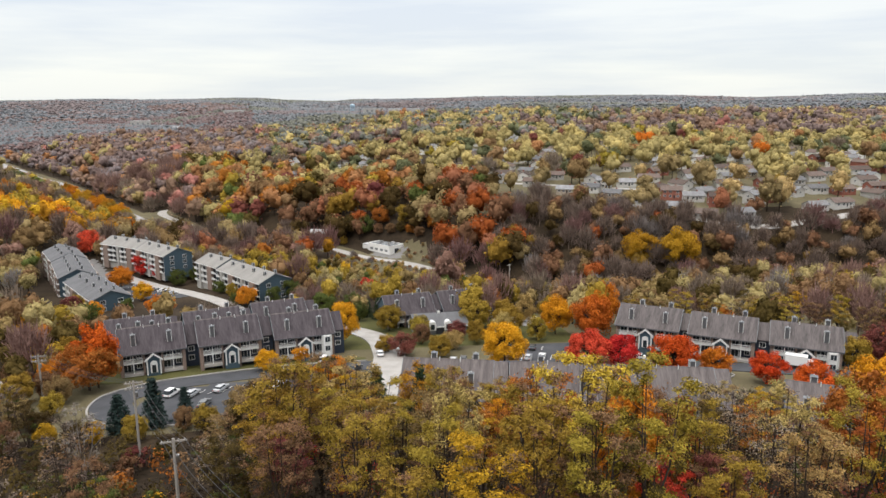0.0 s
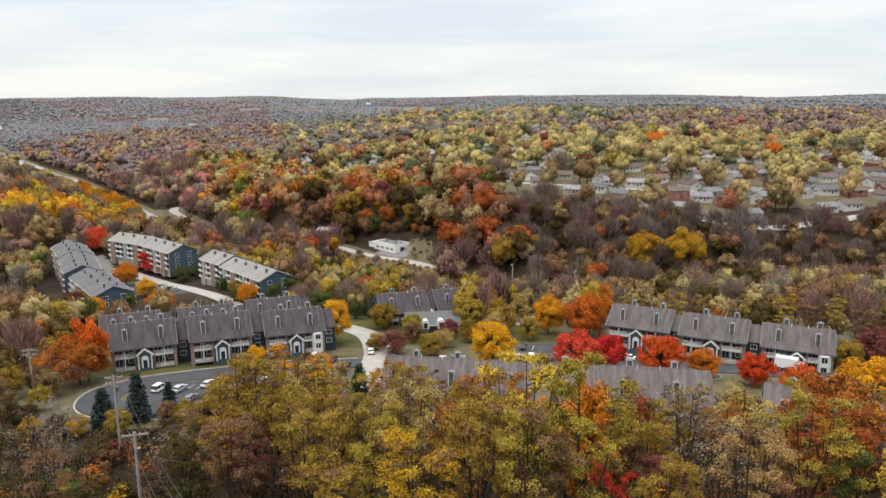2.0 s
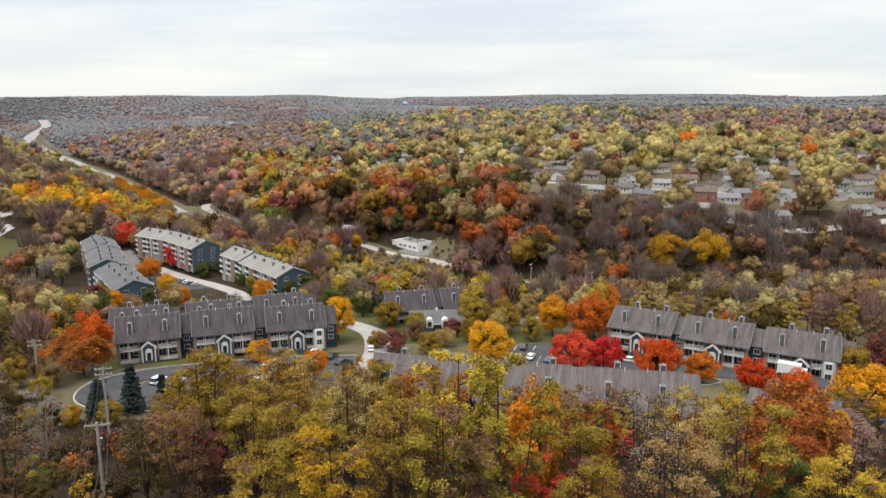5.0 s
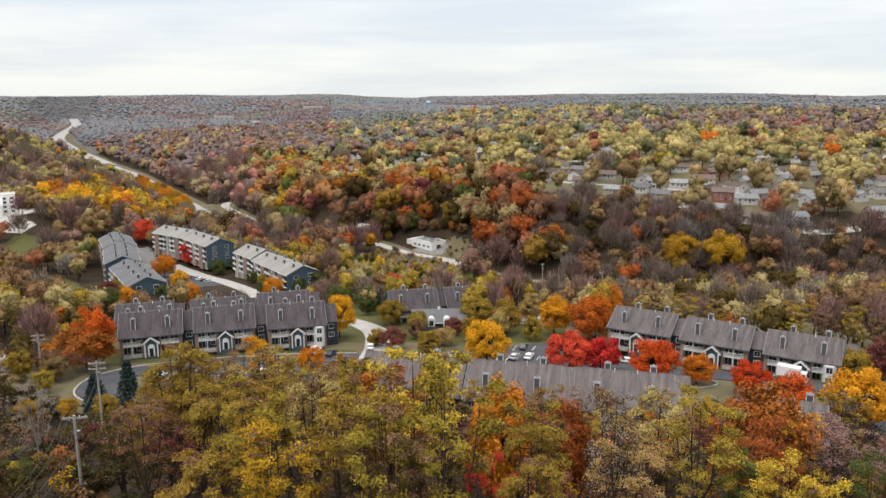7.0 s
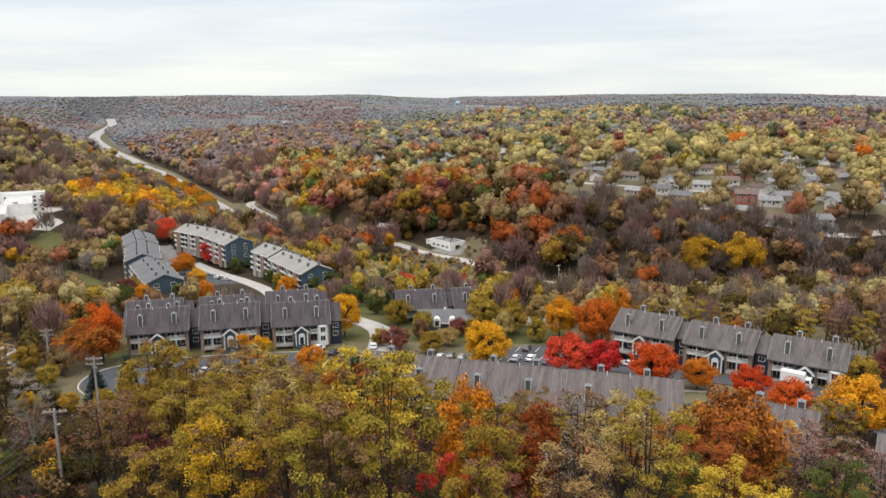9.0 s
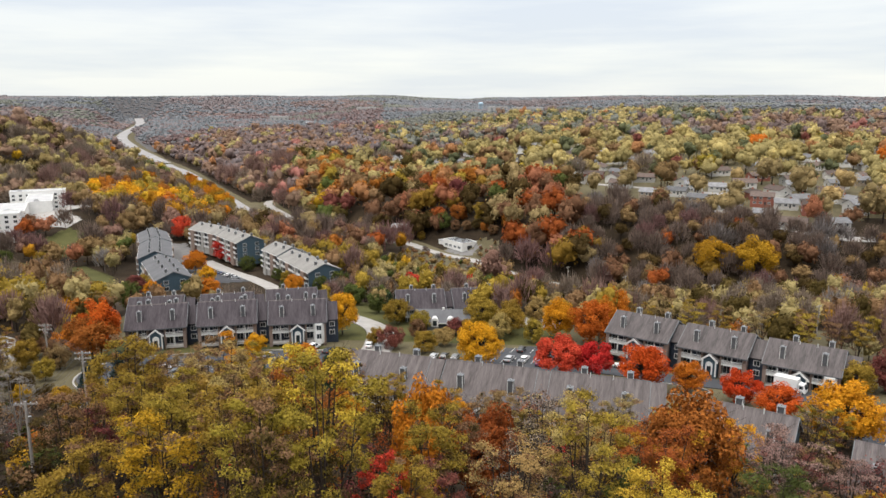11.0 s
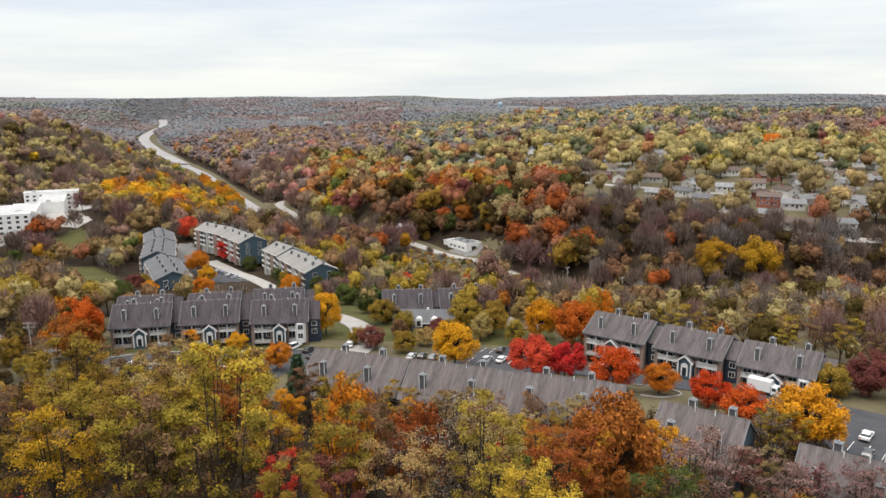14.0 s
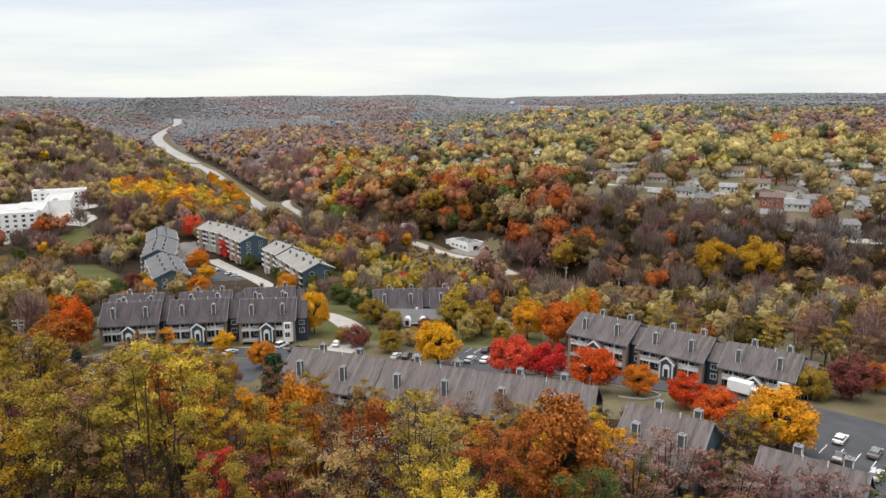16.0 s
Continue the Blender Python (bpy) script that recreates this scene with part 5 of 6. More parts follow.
for lo, hi, gap, deep_, name in ((1480, 2600, 9.5, 1.9, "woods_on_far_ridges"), (2600, 4750, 15.0, 2.2, "woods_on_the_horizon")):
    x, y = scatter(-0.9 * hi, 0.9 * hi, lo * 0.7 / deep_, hi / deep_, gap, int(lo))
    y = y * deep_
    r = np.hypot(x, y)
    ok = (r > lo) & (r <= hi) & in_view(x, y, 0.16)
    x, y = x[ok], y[ok]
    ok = clear_of(x, y, 1.0)
    x, y = x[ok], y[ok]
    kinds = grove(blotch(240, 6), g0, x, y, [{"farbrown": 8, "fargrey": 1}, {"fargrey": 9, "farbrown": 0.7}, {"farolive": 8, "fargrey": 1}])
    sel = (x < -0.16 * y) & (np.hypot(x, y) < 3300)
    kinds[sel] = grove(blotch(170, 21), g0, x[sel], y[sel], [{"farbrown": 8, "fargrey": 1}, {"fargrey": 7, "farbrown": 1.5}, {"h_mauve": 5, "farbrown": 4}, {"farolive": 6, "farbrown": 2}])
    clumped(name, x, y, g0.uniform(0.75, 1.35, len(x)) * gap * 1.95, kinds, 2, 0, 0.3, "woods on far ridges in haze-greyed brown and olive", int(hi), 0.55 if lo < 2000 else 0.42, 0.03, True)
x, y = scatter(-1280, 1280, 520, 1500, 14.6, 880)
r = np.hypot(x, y)
ok = (r > 880) & (r <= 1500) & in_view(x, y) & (g0.uniform(0, 1, len(x)) < 0.92)
x, y = x[ok], y[ok]
ok = clear_of(x, y, 4.0)
x, y = x[ok], y[ok]
# kinds whose colours carry the haze over the plateau
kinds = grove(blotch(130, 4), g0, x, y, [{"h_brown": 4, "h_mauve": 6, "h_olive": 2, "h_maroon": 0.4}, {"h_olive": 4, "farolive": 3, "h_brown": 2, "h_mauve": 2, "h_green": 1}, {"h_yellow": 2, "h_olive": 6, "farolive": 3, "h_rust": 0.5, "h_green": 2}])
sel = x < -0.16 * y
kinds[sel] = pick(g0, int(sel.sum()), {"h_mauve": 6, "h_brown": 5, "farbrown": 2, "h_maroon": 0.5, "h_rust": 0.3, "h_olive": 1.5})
clumped("woods_on_the_plateau", x, y, g0.uniform(0.7, 1.4, len(x)) * 19.0 * young_growth(x, y), kinds, 5, 34, 0.13, "brown, olive and yellow plateau trees in haze-paled tones", 1500, 0.95, 0.42)

# the wooded slope and the suburb beyond the valley
x, y = scatter(-720, 720, 330, 900, 8.2, 21)
ok = in_view(x, y) & (np.hypot(x, y) <= 890) & ((y > 430) | (x > 0) | (x < -210))
x, y = x[ok], y[ok]
ok = clear_of(x, y, 1.0)
x, y = x[ok], y[ok]
over = y - np.interp(x, AXIS_X, AXIS_Y)
kinds = np.full(len(x), "olive", dtype="U12")
xw = x - 34 + 18 * rolling(x, y, 17, 4)
over = over + 16 * rolling(x, y, 21, 6) * (over > 5)
sel = over < 0
kinds[sel] = grove(blotch(45, 3), g0, x[sel], y[sel], [{"rust": 1.6, "h_rust": 2, "amber": 0.6, "brown": 2, "h_brown": 3, "tan": 3, "twig": 3, "mauve": 2}, {"tan": 4, "h_brown": 3, "h_olive": 2, "twig": 4, "darkolive": 0.6, "mauve": 2}, {"amber": 0.8, "tan": 5, "h_brown": 2, "olive": 1, "h_olive": 3, "twig": 2, "orange": 0.3, "green": 0.5}])
sel = (np.hypot((x + 285 + 0.4 * (y - 600)) / 60, (y - 560) / 95) < 1.0 + 0.25 * rolling(x, y, 14, 2)) & (over < 0)
kinds[sel] = pick(g0, int(sel.sum()), {"gold": 2.5, "amber": 3, "orange": 0.8, "olive": 3, "brown": 3, "rust": 1})
slope = (over >= 0) & (over < np.interp(x, [70, 140], [118, 66])) & (xw > 20)
kinds[slope] = pick(g0, int(slope.sum()), {"twig": 8, "mauve": 0.8, "brown": 2.5, "greytwig": 1.4, "tan": 3.0, "darkolive": 1.2, "olive": 0.8, "rust": 0.25})
foot = (over >= 0) & (over < 14) & (xw <= 20)
spur = (over >= 14) & (xw <= 20) & (over < np.interp(x, [-240, -80, 40], [230, 175, 135]))
kinds[spur] = grove(blotch(11, 8), g0, x[spur], y[spur], [{"maroon": 7, "rust": 2, "brown": 1}, {"rust": 6, "h_rust": 3, "brown": 2}, {"brown": 4, "h_rust": 4, "rust": 2}, {"h_olive": 4, "olive": 2, "darkolive": 2, "h_rust": 1.5}, {"darkolive": 4, "green": 2, "h_olive": 3}, {"rust": 4, "amber": 2, "maroon": 2}])
kinds[foot] = pick(g0, int(foot.sum()), {"olive": 3, "green": 2, "darkolive": 4, "brown": 4, "twig": 4, "rust": 1.2, "mauve": 2})
# more haze-toned kinds on the western slope
west = (over >= 0) & (x < -152 - (y - 560) * 0.27)
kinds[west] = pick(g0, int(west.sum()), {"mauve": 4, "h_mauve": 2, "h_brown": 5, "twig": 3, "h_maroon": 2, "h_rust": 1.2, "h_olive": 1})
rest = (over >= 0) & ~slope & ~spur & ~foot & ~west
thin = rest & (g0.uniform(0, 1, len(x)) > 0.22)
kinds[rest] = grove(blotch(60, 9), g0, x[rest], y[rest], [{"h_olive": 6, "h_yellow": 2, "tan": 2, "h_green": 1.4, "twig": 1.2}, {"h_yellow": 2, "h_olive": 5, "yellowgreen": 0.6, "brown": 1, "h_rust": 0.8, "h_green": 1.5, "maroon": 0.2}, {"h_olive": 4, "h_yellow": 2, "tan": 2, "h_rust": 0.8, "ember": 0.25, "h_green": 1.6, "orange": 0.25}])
wide = spur | west | foot | (over < 0)
keep = ~thin & ~(wide & (g0.uniform(0, 1, len(x)) < np.where(foot, 0.25, np.where(over < 0, 0.45, 0.56))))
big = wide[keep]
first = over[keep] < 0
x, y, kinds, rest = x[keep], y[keep], kinds[keep], rest[keep]
size = g0.uniform(0.75, 1.35, len(x)) * np.where(rest, 15.5, np.where(first, 13.0, np.where(big, 16.5, 10.5))) * young_growth(x, y)
near = np.hypot(x, y) < 560
clumped("valley_woods", x[near], y[near], size[near], kinds[near], 9, 300, 0.075, "brown, bare and rust-coloured woods on the valley slope", 183, 1.12, 0.46)
clumped("hillside_woods", x[~near], y[~near], size[~near], kinds[~near], 8, 150, 0.09, "mixed autumn trees on the far hillside", 95, 1.05, 0.43)

# brush on the dry valley floor
x, y = scatter(-240, 150, 320, 700, 6.2, 33)
ok = np.array([any(in_outline(a, b, o) for o in OPEN[-3:]) for a, b in zip(x, y)])
x, y = x[ok], y[ok]
kept = OPEN[-3:]
del OPEN[-3:]
ok = clear_of(x, y, 0.5)
OPEN += kept
x, y = x[ok], y[ok]
clumped("brush", x, y, g0.uniform(2.2, 5.2, len(x)), pick(g0, len(x), {"tan": 4, "brown": 3, "twig": 4, "olive": 1.5, "pale": 1.5, "greytwig": 1.5, "rust": 0.5, "green": 0.6}), 5, 60, 0.13, "tan and brown brush on the dry valley floor", 341, 1.0, 0.42)

# trees between and behind the houses
x, y = scatter(-330, 240, 128, 440, 7.2, 41)
ok = in_view(x, y) & ((y <= 430) & (x <= 0) & (x >= -210) | (y < 330))
ok &= ~((y > 120) & (y < 232) & (x > -112) & (x < 112) & ~((x > 34) & (y > 221 - 0.53 * (x - 40))))
COURT = [(-160, 232), (-62, 238), (-58, 318), (-112, 335), (-112, 375), (-150, 440), (-215, 440), (-205, 400), (-172, 318)]
ok &= ~np.array([in_outline(a, b, COURT) for a, b in zip(x, y)])
ok &= ~((x > 34) & (y < 262) & (g0.uniform(0, 1, len(x)) < 0.6))
x, y = x[ok], y[ok]
ok = clear_of(x, y, 1.0)
x, y = x[ok], y[ok]
kinds = grove(blotch(38, 12), g0, x, y, [{"tan": 3, "h_olive": 3, "brown": 2, "twig": 2, "darkolive": 1.2, "greytwig": 0.8}, {"brown": 3, "twig": 2.5, "tan": 2, "olive": 2.5, "h_olive": 2, "rust": 0.4, "mauve": 1, "darkolive": 1.5}, {"h_olive": 3, "olive": 3.5, "tan": 2, "green": 1.6, "darkolive": 1.5, "amber": 0.3}])
low_ = (y > 285) & (x > -60) & (x < 105)
clumped("grove_behind_the_houses", x, y, g0.uniform(0.75, 1.3, len(x)) * np.where(low_, 5.4, 8.8), kinds, 8, 230, 0.085, "olive, brown and bare trees behind the houses", 77, 1.25, 0.58)

# ---------------------------------------------------------------- single trees
WORDS = {"darkolive": "dark olive", "olive": "olive-green", "yellowgreen": "yellow-green", "gold": "golden-orange", "yellow": "yellow", "amber": "amber-gold", "ember": "red-orange", "orange": "bright orange", "rust": "rust-orange", "red": "deep red",
         "scarlet": "scarlet-orange", "maroon": "dull maroon", "brown": "brown-leaved", "tan": "tan-leaved", "pale": "pale straw-coloured", "green": "dark green", "twig": "nearly bare brown", "greytwig": "bare grey", "mauve": "bare reddish"}
STOCK, TAKEN = {}, set()


def placed(key, make, x, y, turn, sx, sz, label):
    """Takes the stock tree of that key, or a copy of it, to a place and size."""
    if key not in STOCK:
        STOCK[key] = make()
    ob = STOCK[key]
    if key in TAKEN:
        ob = copy_thing(ob, Matrix())
    TAKEN.add(key)
    ob.matrix_basis = pose(x, y, ground_at(x, y) - 0.6, 0, 0, turn) @ Matrix.Diagonal((sx, sx, sz, 1))
    ob["label"] = label
    return ob


tg = np.random.default_rng(15)


def maple(kind, x, y, width, height):
    """A round-crowned tree beside the houses."""
    v = int(tg.integers(2))
    key = ("maple", kind, v)
    placed(key, lambda: broadleaf(kind, 11.0, 10.5, 12000, 0.27, 300 + 17 * K.index(kind) + v, "", 80, deep=0.47, small=0.10, large=0.24, low=-0.95, fill=0.35), x, y, float(tg.uniform(0, 360)), width / 9.8, height / 10.4,
           WORDS[kind] + " round-crowned autumn tree beside the houses")


def bush(kind, x, y):
    """A low shrub on the hillside below the power line."""
    key = ("bush", kind)
    s = float(tg.uniform(0.7, 1.3))
    placed(key, lambda: broadleaf(kind, 4.0, 5.2, 1500, 0.30, 1300 + K.index(kind), "", 16, deep=0.48, low=-0.95), x, y, float(tg.uniform(0, 360)), s, s * float(tg.uniform(0.8, 1.3)), WORDS[kind] + " low shrub on the hillside below the cables")


def fir(x, y, height, kind="spruce", spread=5.5):
    key = ("fir", kind)
    placed(key, lambda: conifer(kind, 12.0, 5.5, 2600, 91, ""), x, y, float(tg.uniform(0, 360)), spread / 5.5, height / 12.0, "dark evergreen conifer beside the parking loop")


def tall_tree(kind, x, y, top, width=9.0):
    """A tall tree of the hillside wood; top is the height of its tip."""
    v = int(tg.integers(3))
    height = max(7.0, top - ground_at(x, y))
    width = max(width * 0.95, 0.40 * height)
    sparse = {"twig": 0.16, "greytwig": 0.1, "mauve": 0.38, "brown": 0.7, "pale": 0.8}.get(kind, 1.0)
    key = ("tall", kind, v)
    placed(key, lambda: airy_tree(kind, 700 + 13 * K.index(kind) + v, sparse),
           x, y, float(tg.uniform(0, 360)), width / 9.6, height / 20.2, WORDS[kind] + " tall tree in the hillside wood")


maple("red", 25.0, 171.0, 13.0, 12.0)
maple("red", 32.8, 171.8, 11.5, 10.5)
maple("ember", 36.5, 206.0, 14.0, 15.0)
maple("orange", 39.5, 211.0, 10.0, 14.0)
maple("gold", 27.5, 214.0, 11.5, 13.0)
maple("orange", 45.5, 221.0, 12.0, 16.0)
maple("gold", 5.2, 179.5, 13.6, 13.5)
maple("gold", 74.0, 131.0, 15.5, 13.5)
maple("scarlet", 43.2, 163.6, 12.8, 11.5)
maple("orange", 53.4, 162.6, 9.5, 8.5)
maple("scarlet", 62.7, 155.1, 9.5, 8.5)
maple("scarlet", 66.2, 142.3, 10.1, 9.1)
maple("gold", -37.0, 210.0, 11.5, 14.5)
maple("maroon", -20.2, 196.2, 8.8, 7.9)
maple("maroon", -3.1, 212.8, 6.9, 6.2)
maple("scarlet", -95.2, 178.6, 12.0, 17.5)
maple("rust", -96.4, 176.4, 16.0, 13.0)
maple("orange", -106.0, 180.0, 8.5, 8.0)
maple("yellow", -112.0, 192.0, 9.0, 10.0)
maple("gold", -126.9, 214.9, 8.6, 7.7)
maple("gold", -133.3, 284.2, 8.6, 7.7)
maple("red", -190.7, 442.9, 17.4, 15.7)
maple("orange", -148.6, 362.1, 14.3, 12.9)
maple("red", -148.0, 400.2, 14.8, 13.4)
maple("red", -138.6, 392.7, 11.9, 10.7)
maple("orange", -106.8, 276.3, 11.9, 10.7)
maple("gold", -128.5, 328.2, 10.1, 9.1)
maple("orange", -80.4, 306.9, 10.6, 9.6)
maple("red", -30.1, 318.8, 10.7, 9.6)
maple("red", -2.2, 331.1, 9.4, 8.5)
maple("green", -46.4, 271.8, 11.0, 9.9)
maple("green", -35.7, 268.3, 10.0, 9.0)
maple("yellowgreen", -23.1, 227.1, 10.6, 9.6)
maple("olive", 4.4, 225.4, 12.6, 11.3)
maple("olive", 13.5, 216.4, 11.4, 10.3)
maple("amber", 119.9, 387.0, 21.9, 19.7)
maple("amber", 138.3, 378.2, 26.4, 23.7)
maple("orange", 174.3, 364.3, 13.1, 11.8)
maple("green", -91.3, 345.0, 8.5, 11.9)
maple("green", -124.2, 372.6, 10.5, 9.4)
maple("green", -64.1, 326.0, 10.5, 9.4)
maple("green", -84.9, 311.0, 7.6, 6.9)
maple("yellow", -123.1, 210.2, 7.5, 6.7)
for mx_, my_, mk_ in ((-30, 425, "tan"), (-18, 408, "tan"), (-4, 398, "brown"), (4, 386, "tan"), (16, 374, "olive"), (24, 366, "tan"), (34, 356, "brown"), (44, 350, "tan"), (56, 346, "olive"), (64, 342, "tan"), (20, 384, "brown"), (48, 364, "tan")):
    maple(mk_, mx_, my_, float(tg.uniform(4, 6.5)), float(tg.uniform(3.5, 5.5)))
for mk_, mx_, my_, mw_ in (("green", -31, 500, 14), ("darkolive", -41, 507, 15), ("olive", -4, 494, 14), ("darkolive", 7, 486, 15), ("rust", -20, 503, 14), ("brown", -50, 514, 13), ("green", -74, 512, 11), ("olive", -80, 520, 12), ("rust", 14, 476, 13), ("green", -68, 503, 9), ("brown", -14, 490, 8), ("darkolive", -7, 487, 8.5), ("rust", -1, 481, 8), ("brown", 4, 475, 8), ("olive", -46, 500, 7), ("tan", -53, 504, 7), ("brown", -22, 495, 8)):
    maple(mk_, mx_, my_, mw_, mw_ * 1.05)
maple("olive", 91.8, 165.8, 9.4, 8.5)
maple("maroon", 101.1, 167.9, 13.0, 11.5)
maple("orange", 109.6, 175.7, 9.3, 8.3)
maple("maroon", -143.7, 290.8, 10.4, 9.4)
maple("olive", -10.1, 193.0, 7.9, 7.1)
maple("olive", -25.0, 200.1, 6.6, 5.9)
maple("pale", -5.6, 201.2, 7.2, 6.4)
maple("rust", 33.5, 82.5, 12.8, 19.0)
maple("orange", 2.0, 81.0, 9.5, 19.5)
maple("rust", 9.5, 86.0, 9.5, 16.2)
maple("gold", -56.4, 188.0, 7.0, 6.3)
maple("orange", -38.5, 170.2, 8.0, 8.5)
for x, y, k in ((-275, 300, "olive"), (-252, 285, "green"), (-238, 300, "olive"), (-220, 275, "yellow"), (-262, 330, "green"), (-240, 335, "olive"), (-215, 318, "brown"), (-228, 355, "olive"), (-255, 365, "green"), (-205, 285, "olive"), (-150, 215, "olive"), (-160, 240, "brown"), (-135, 225, "gold"), (-140, 250, "olive"), (-118, 238, "green")):
    maple(k, x, y, float(tg.uniform(8, 11)), float(tg.uniform(9, 12)))
for k, x, y, w in (("green", -82, 316, 7), ("olive", -90, 328, 7), ("green", -98, 340, 7), ("olive", -148, 306, 8), ("green", -128, 305, 6), ("green", -70, 312, 8), ("olive", -136, 398, 9), ("green", -118, 384, 9)):
    maple(k, x, y, w, w * 1.05)
fir(-79.9, 146.6, 9.2, spread=6.8)
fir(-73.5, 148.4, 12.0, spread=6.6)
fir(-68.0, 151.2, 8.6, spread=4.8)
fir(-26, 250, 9, "pine", 6)
fir(-20, 247, 10, "pine", 6)
fir(-30, 256, 8, "pine", 6)
fir(-20.0, 129.5, 15.5, "pine", 7.5)
fir(-44.0, 156.3, 7.5, "pine", 5)
fir(-28.0, 154.0, 9.5, "pine", 6.5)
fir(-108, 152, 9, "pine", 6)
fir(-112, 156, 8, "pine", 5)

# the hillside wood below the camera: trees picked out by their crowns
for kind, x, y, top, width in (
        ("yellowgreen", -4.7, 59.1, 45.0, 9.5), ("yellowgreen", -10.0, 57.5, 41.5, 8), ("olive", -14.5, 61.0, 42.0, 9), ("olive", -13.5, 69.0, 40.0, 10)):
    tall_tree(kind, x, y, top, width)
for kind, x, y, top, width in (
        ("yellow", -7.6, 69.0, 43.5, 8.5), ("amber", -19.9, 58.4, 39.5, 9), ("olive", -26.7, 57.0, 37.0, 9), ("yellowgreen", -22.2, 66.0, 38.5, 9), ("olive", -30.5, 77.0, 36.0, 10)):
    tall_tree(kind, x, y, top, width)
for kind, x, y, top, width in (
        ("olive", -41.0, 91.0, 36.0, 11), ("gold", -40.0, 131.0, 22.5, 9), ("brown", -38.5, 114.0, 28.0, 10), ("darkolive", -46.5, 85.5, 27.0, 9), ("maroon", -39.0, 83.5, 28.5, 8), ("pale", -32.0, 104.0, 30.0, 11), ("tan", -47.0, 121.0, 22.0, 10), ("olive", -36.0, 97.0, 28.5, 11), ("tan", -48.0, 106.0, 24.0, 10), ("olive", -29.5, 92.0, 29.5, 10), ("brown", -38.9, 76.0, 34.0, 9), ("pale", -19.6, 79.0, 36.0, 9), ("twig", -48.7, 91.0, 26.0, 9), ("twig", -67.0, 90.6, 29.0, 9), ("greytwig", -75.6, 117.2, 20.0, 9)):
    tall_tree(kind, x, y, top, width)
for kind, x, y, top, width in (
        ("yellowgreen", 4.8, 69.5, 37.0, 9), ("maroon", 5.0, 64.5, 33.0, 7), ("red", -0.7, 65.0, 33.0, 6), ("olive", 2.5, 58.0, 36.5, 7)):
    tall_tree(kind, x, y, top, width)
for kind, x, y, top, width in (
        ("twig", 12.8, 69.0, 34.0, 9), ("olive", 19.2, 64.0, 39.5, 9), ("pale", 19.6, 77.0, 34.5, 9), ("yellow", 24.2, 56.5, 37.5, 7), ("green", 23.0, 63.0, 34.5, 7), ("yellow", 26.0, 53.0, 37.0, 6)):
    tall_tree(kind, x, y, top, width)
for kind, x, y, top, width in (
        ("gold", 39.5, 86.5, 29.0, 8), ("green", 36.0, 62.5, 35.0, 7), ("mauve", 48.0, 92.0, 25.0, 10), ("mauve", 42.5, 81.0, 28.0, 9), ("yellowgreen", 67.0, 129.0, 12.5, 7)):
    tall_tree(kind, x, y, top, width)

for kind, x, y, top, width in (
        ("darkolive", -92.0, 134.0, 14.0, 8), ("twig", -99.0, 143.0, 13.0, 8), ("olive", -105.0, 151.0, 11.5, 8), ("brown", -113.0, 160.0, 9.5, 8), ("olive", -117.0, 172.0, 8.5, 8), ("twig", -100.0, 126.0, 15.0, 8)):
    tall_tree(kind, x, y, top, width)

for kind, x, y, top, width in (
        ("mauve", 66.0, 91.0, 21.0, 9), ("mauve", 70.5, 95.5, 18.5, 8), ("brown", 73.0, 89.0, 17.5, 8), ("pale", 79.0, 87.0, 18.0, 8), ("mauve", 60.0, 99.0, 16.5, 8), ("olive", 84.0, 92.0, 16.0, 7), ("mauve", 76.0, 94.0, 17.0, 8), ("tan", 88.0, 98.0, 14.5, 7), ("green", 47.0, 103.0, 16.5, 6), ("mauve", 52.0, 106.0, 16.5, 8), ("maroon", 56.5, 107.5, 15.0, 6), ("twig", 63.5, 119.0, 16.5, 8), ("yellowgreen", 68.5, 124.0, 13.5, 7), ("olive", 64.0, 126.0, 11.5, 6), ("tan", 60.5, 111.5, 13.5, 6), ("brown", 44.0, 110.0, 16.0, 7), ("olive", 38.5, 112.0, 17.5, 8), ("amber", 40.0, 119.0, 15.5, 7), ("tan", 31.0, 116.0, 18.5, 8)):
    tall_tree(kind, x, y, top, width)
for kind, x, y, top, width in (
        ("greytwig", -12.0, 124.0, 15.5, 7), ("tan", -7.0, 121.0, 13.5, 7), ("twig", -2.5, 122.0, 16.0, 7), ("olive", 3.0, 118.0, 14.5, 8), ("greytwig", 8.0, 120.0, 16.0, 7), ("pale", 13.0, 115.0, 15.5, 8), ("twig", 17.5, 117.0, 16.0, 7), ("olive", 22.0, 112.0, 15.5, 8), ("greytwig", 26.5, 115.0, 15.5, 7),
        ("tan", 31.5, 109.0, 16.5, 7), ("greytwig", 44.5, 106.0, 15.5, 6), ("mauve", 62.0, 95.0, 19.0, 8), ("mauve", 57.0, 92.0, 20.0, 8)):
    tall_tree(kind, x, y, top, width)
for k, x, y, w in (("tan", -99, 166, 7), ("brown", -104, 172, 7), ("olive", -97, 157, 6), ("tan", -101, 150, 7), ("darkolive", -95, 146, 6), ("amber", -92, 141, 5), ("olive", -108, 166, 8), ("brown", -113, 176, 8), ("tan", -109, 186, 8), ("darkolive", -87, 142, 5), ("amber", -83, 141, 5), ("olive", -75, 141, 6), ("yellowgreen", -62, 143, 6),
                   ("brown", -110, 157, 7), ("green", -114, 150, 7), ("tan", -116, 140, 8), ("olive", -104, 141, 7), ("brown", -98, 137, 7), ("tan", -102, 195, 7), ("olive", -110, 201, 8), ("brown", -67, 146, 5), ("tan", -56, 147, 7), ("olive", -50, 146, 7), ("amber", -45, 148, 6), ("brown", -38, 149, 7)):
    maple(k, x, y, w, w * 1.1)
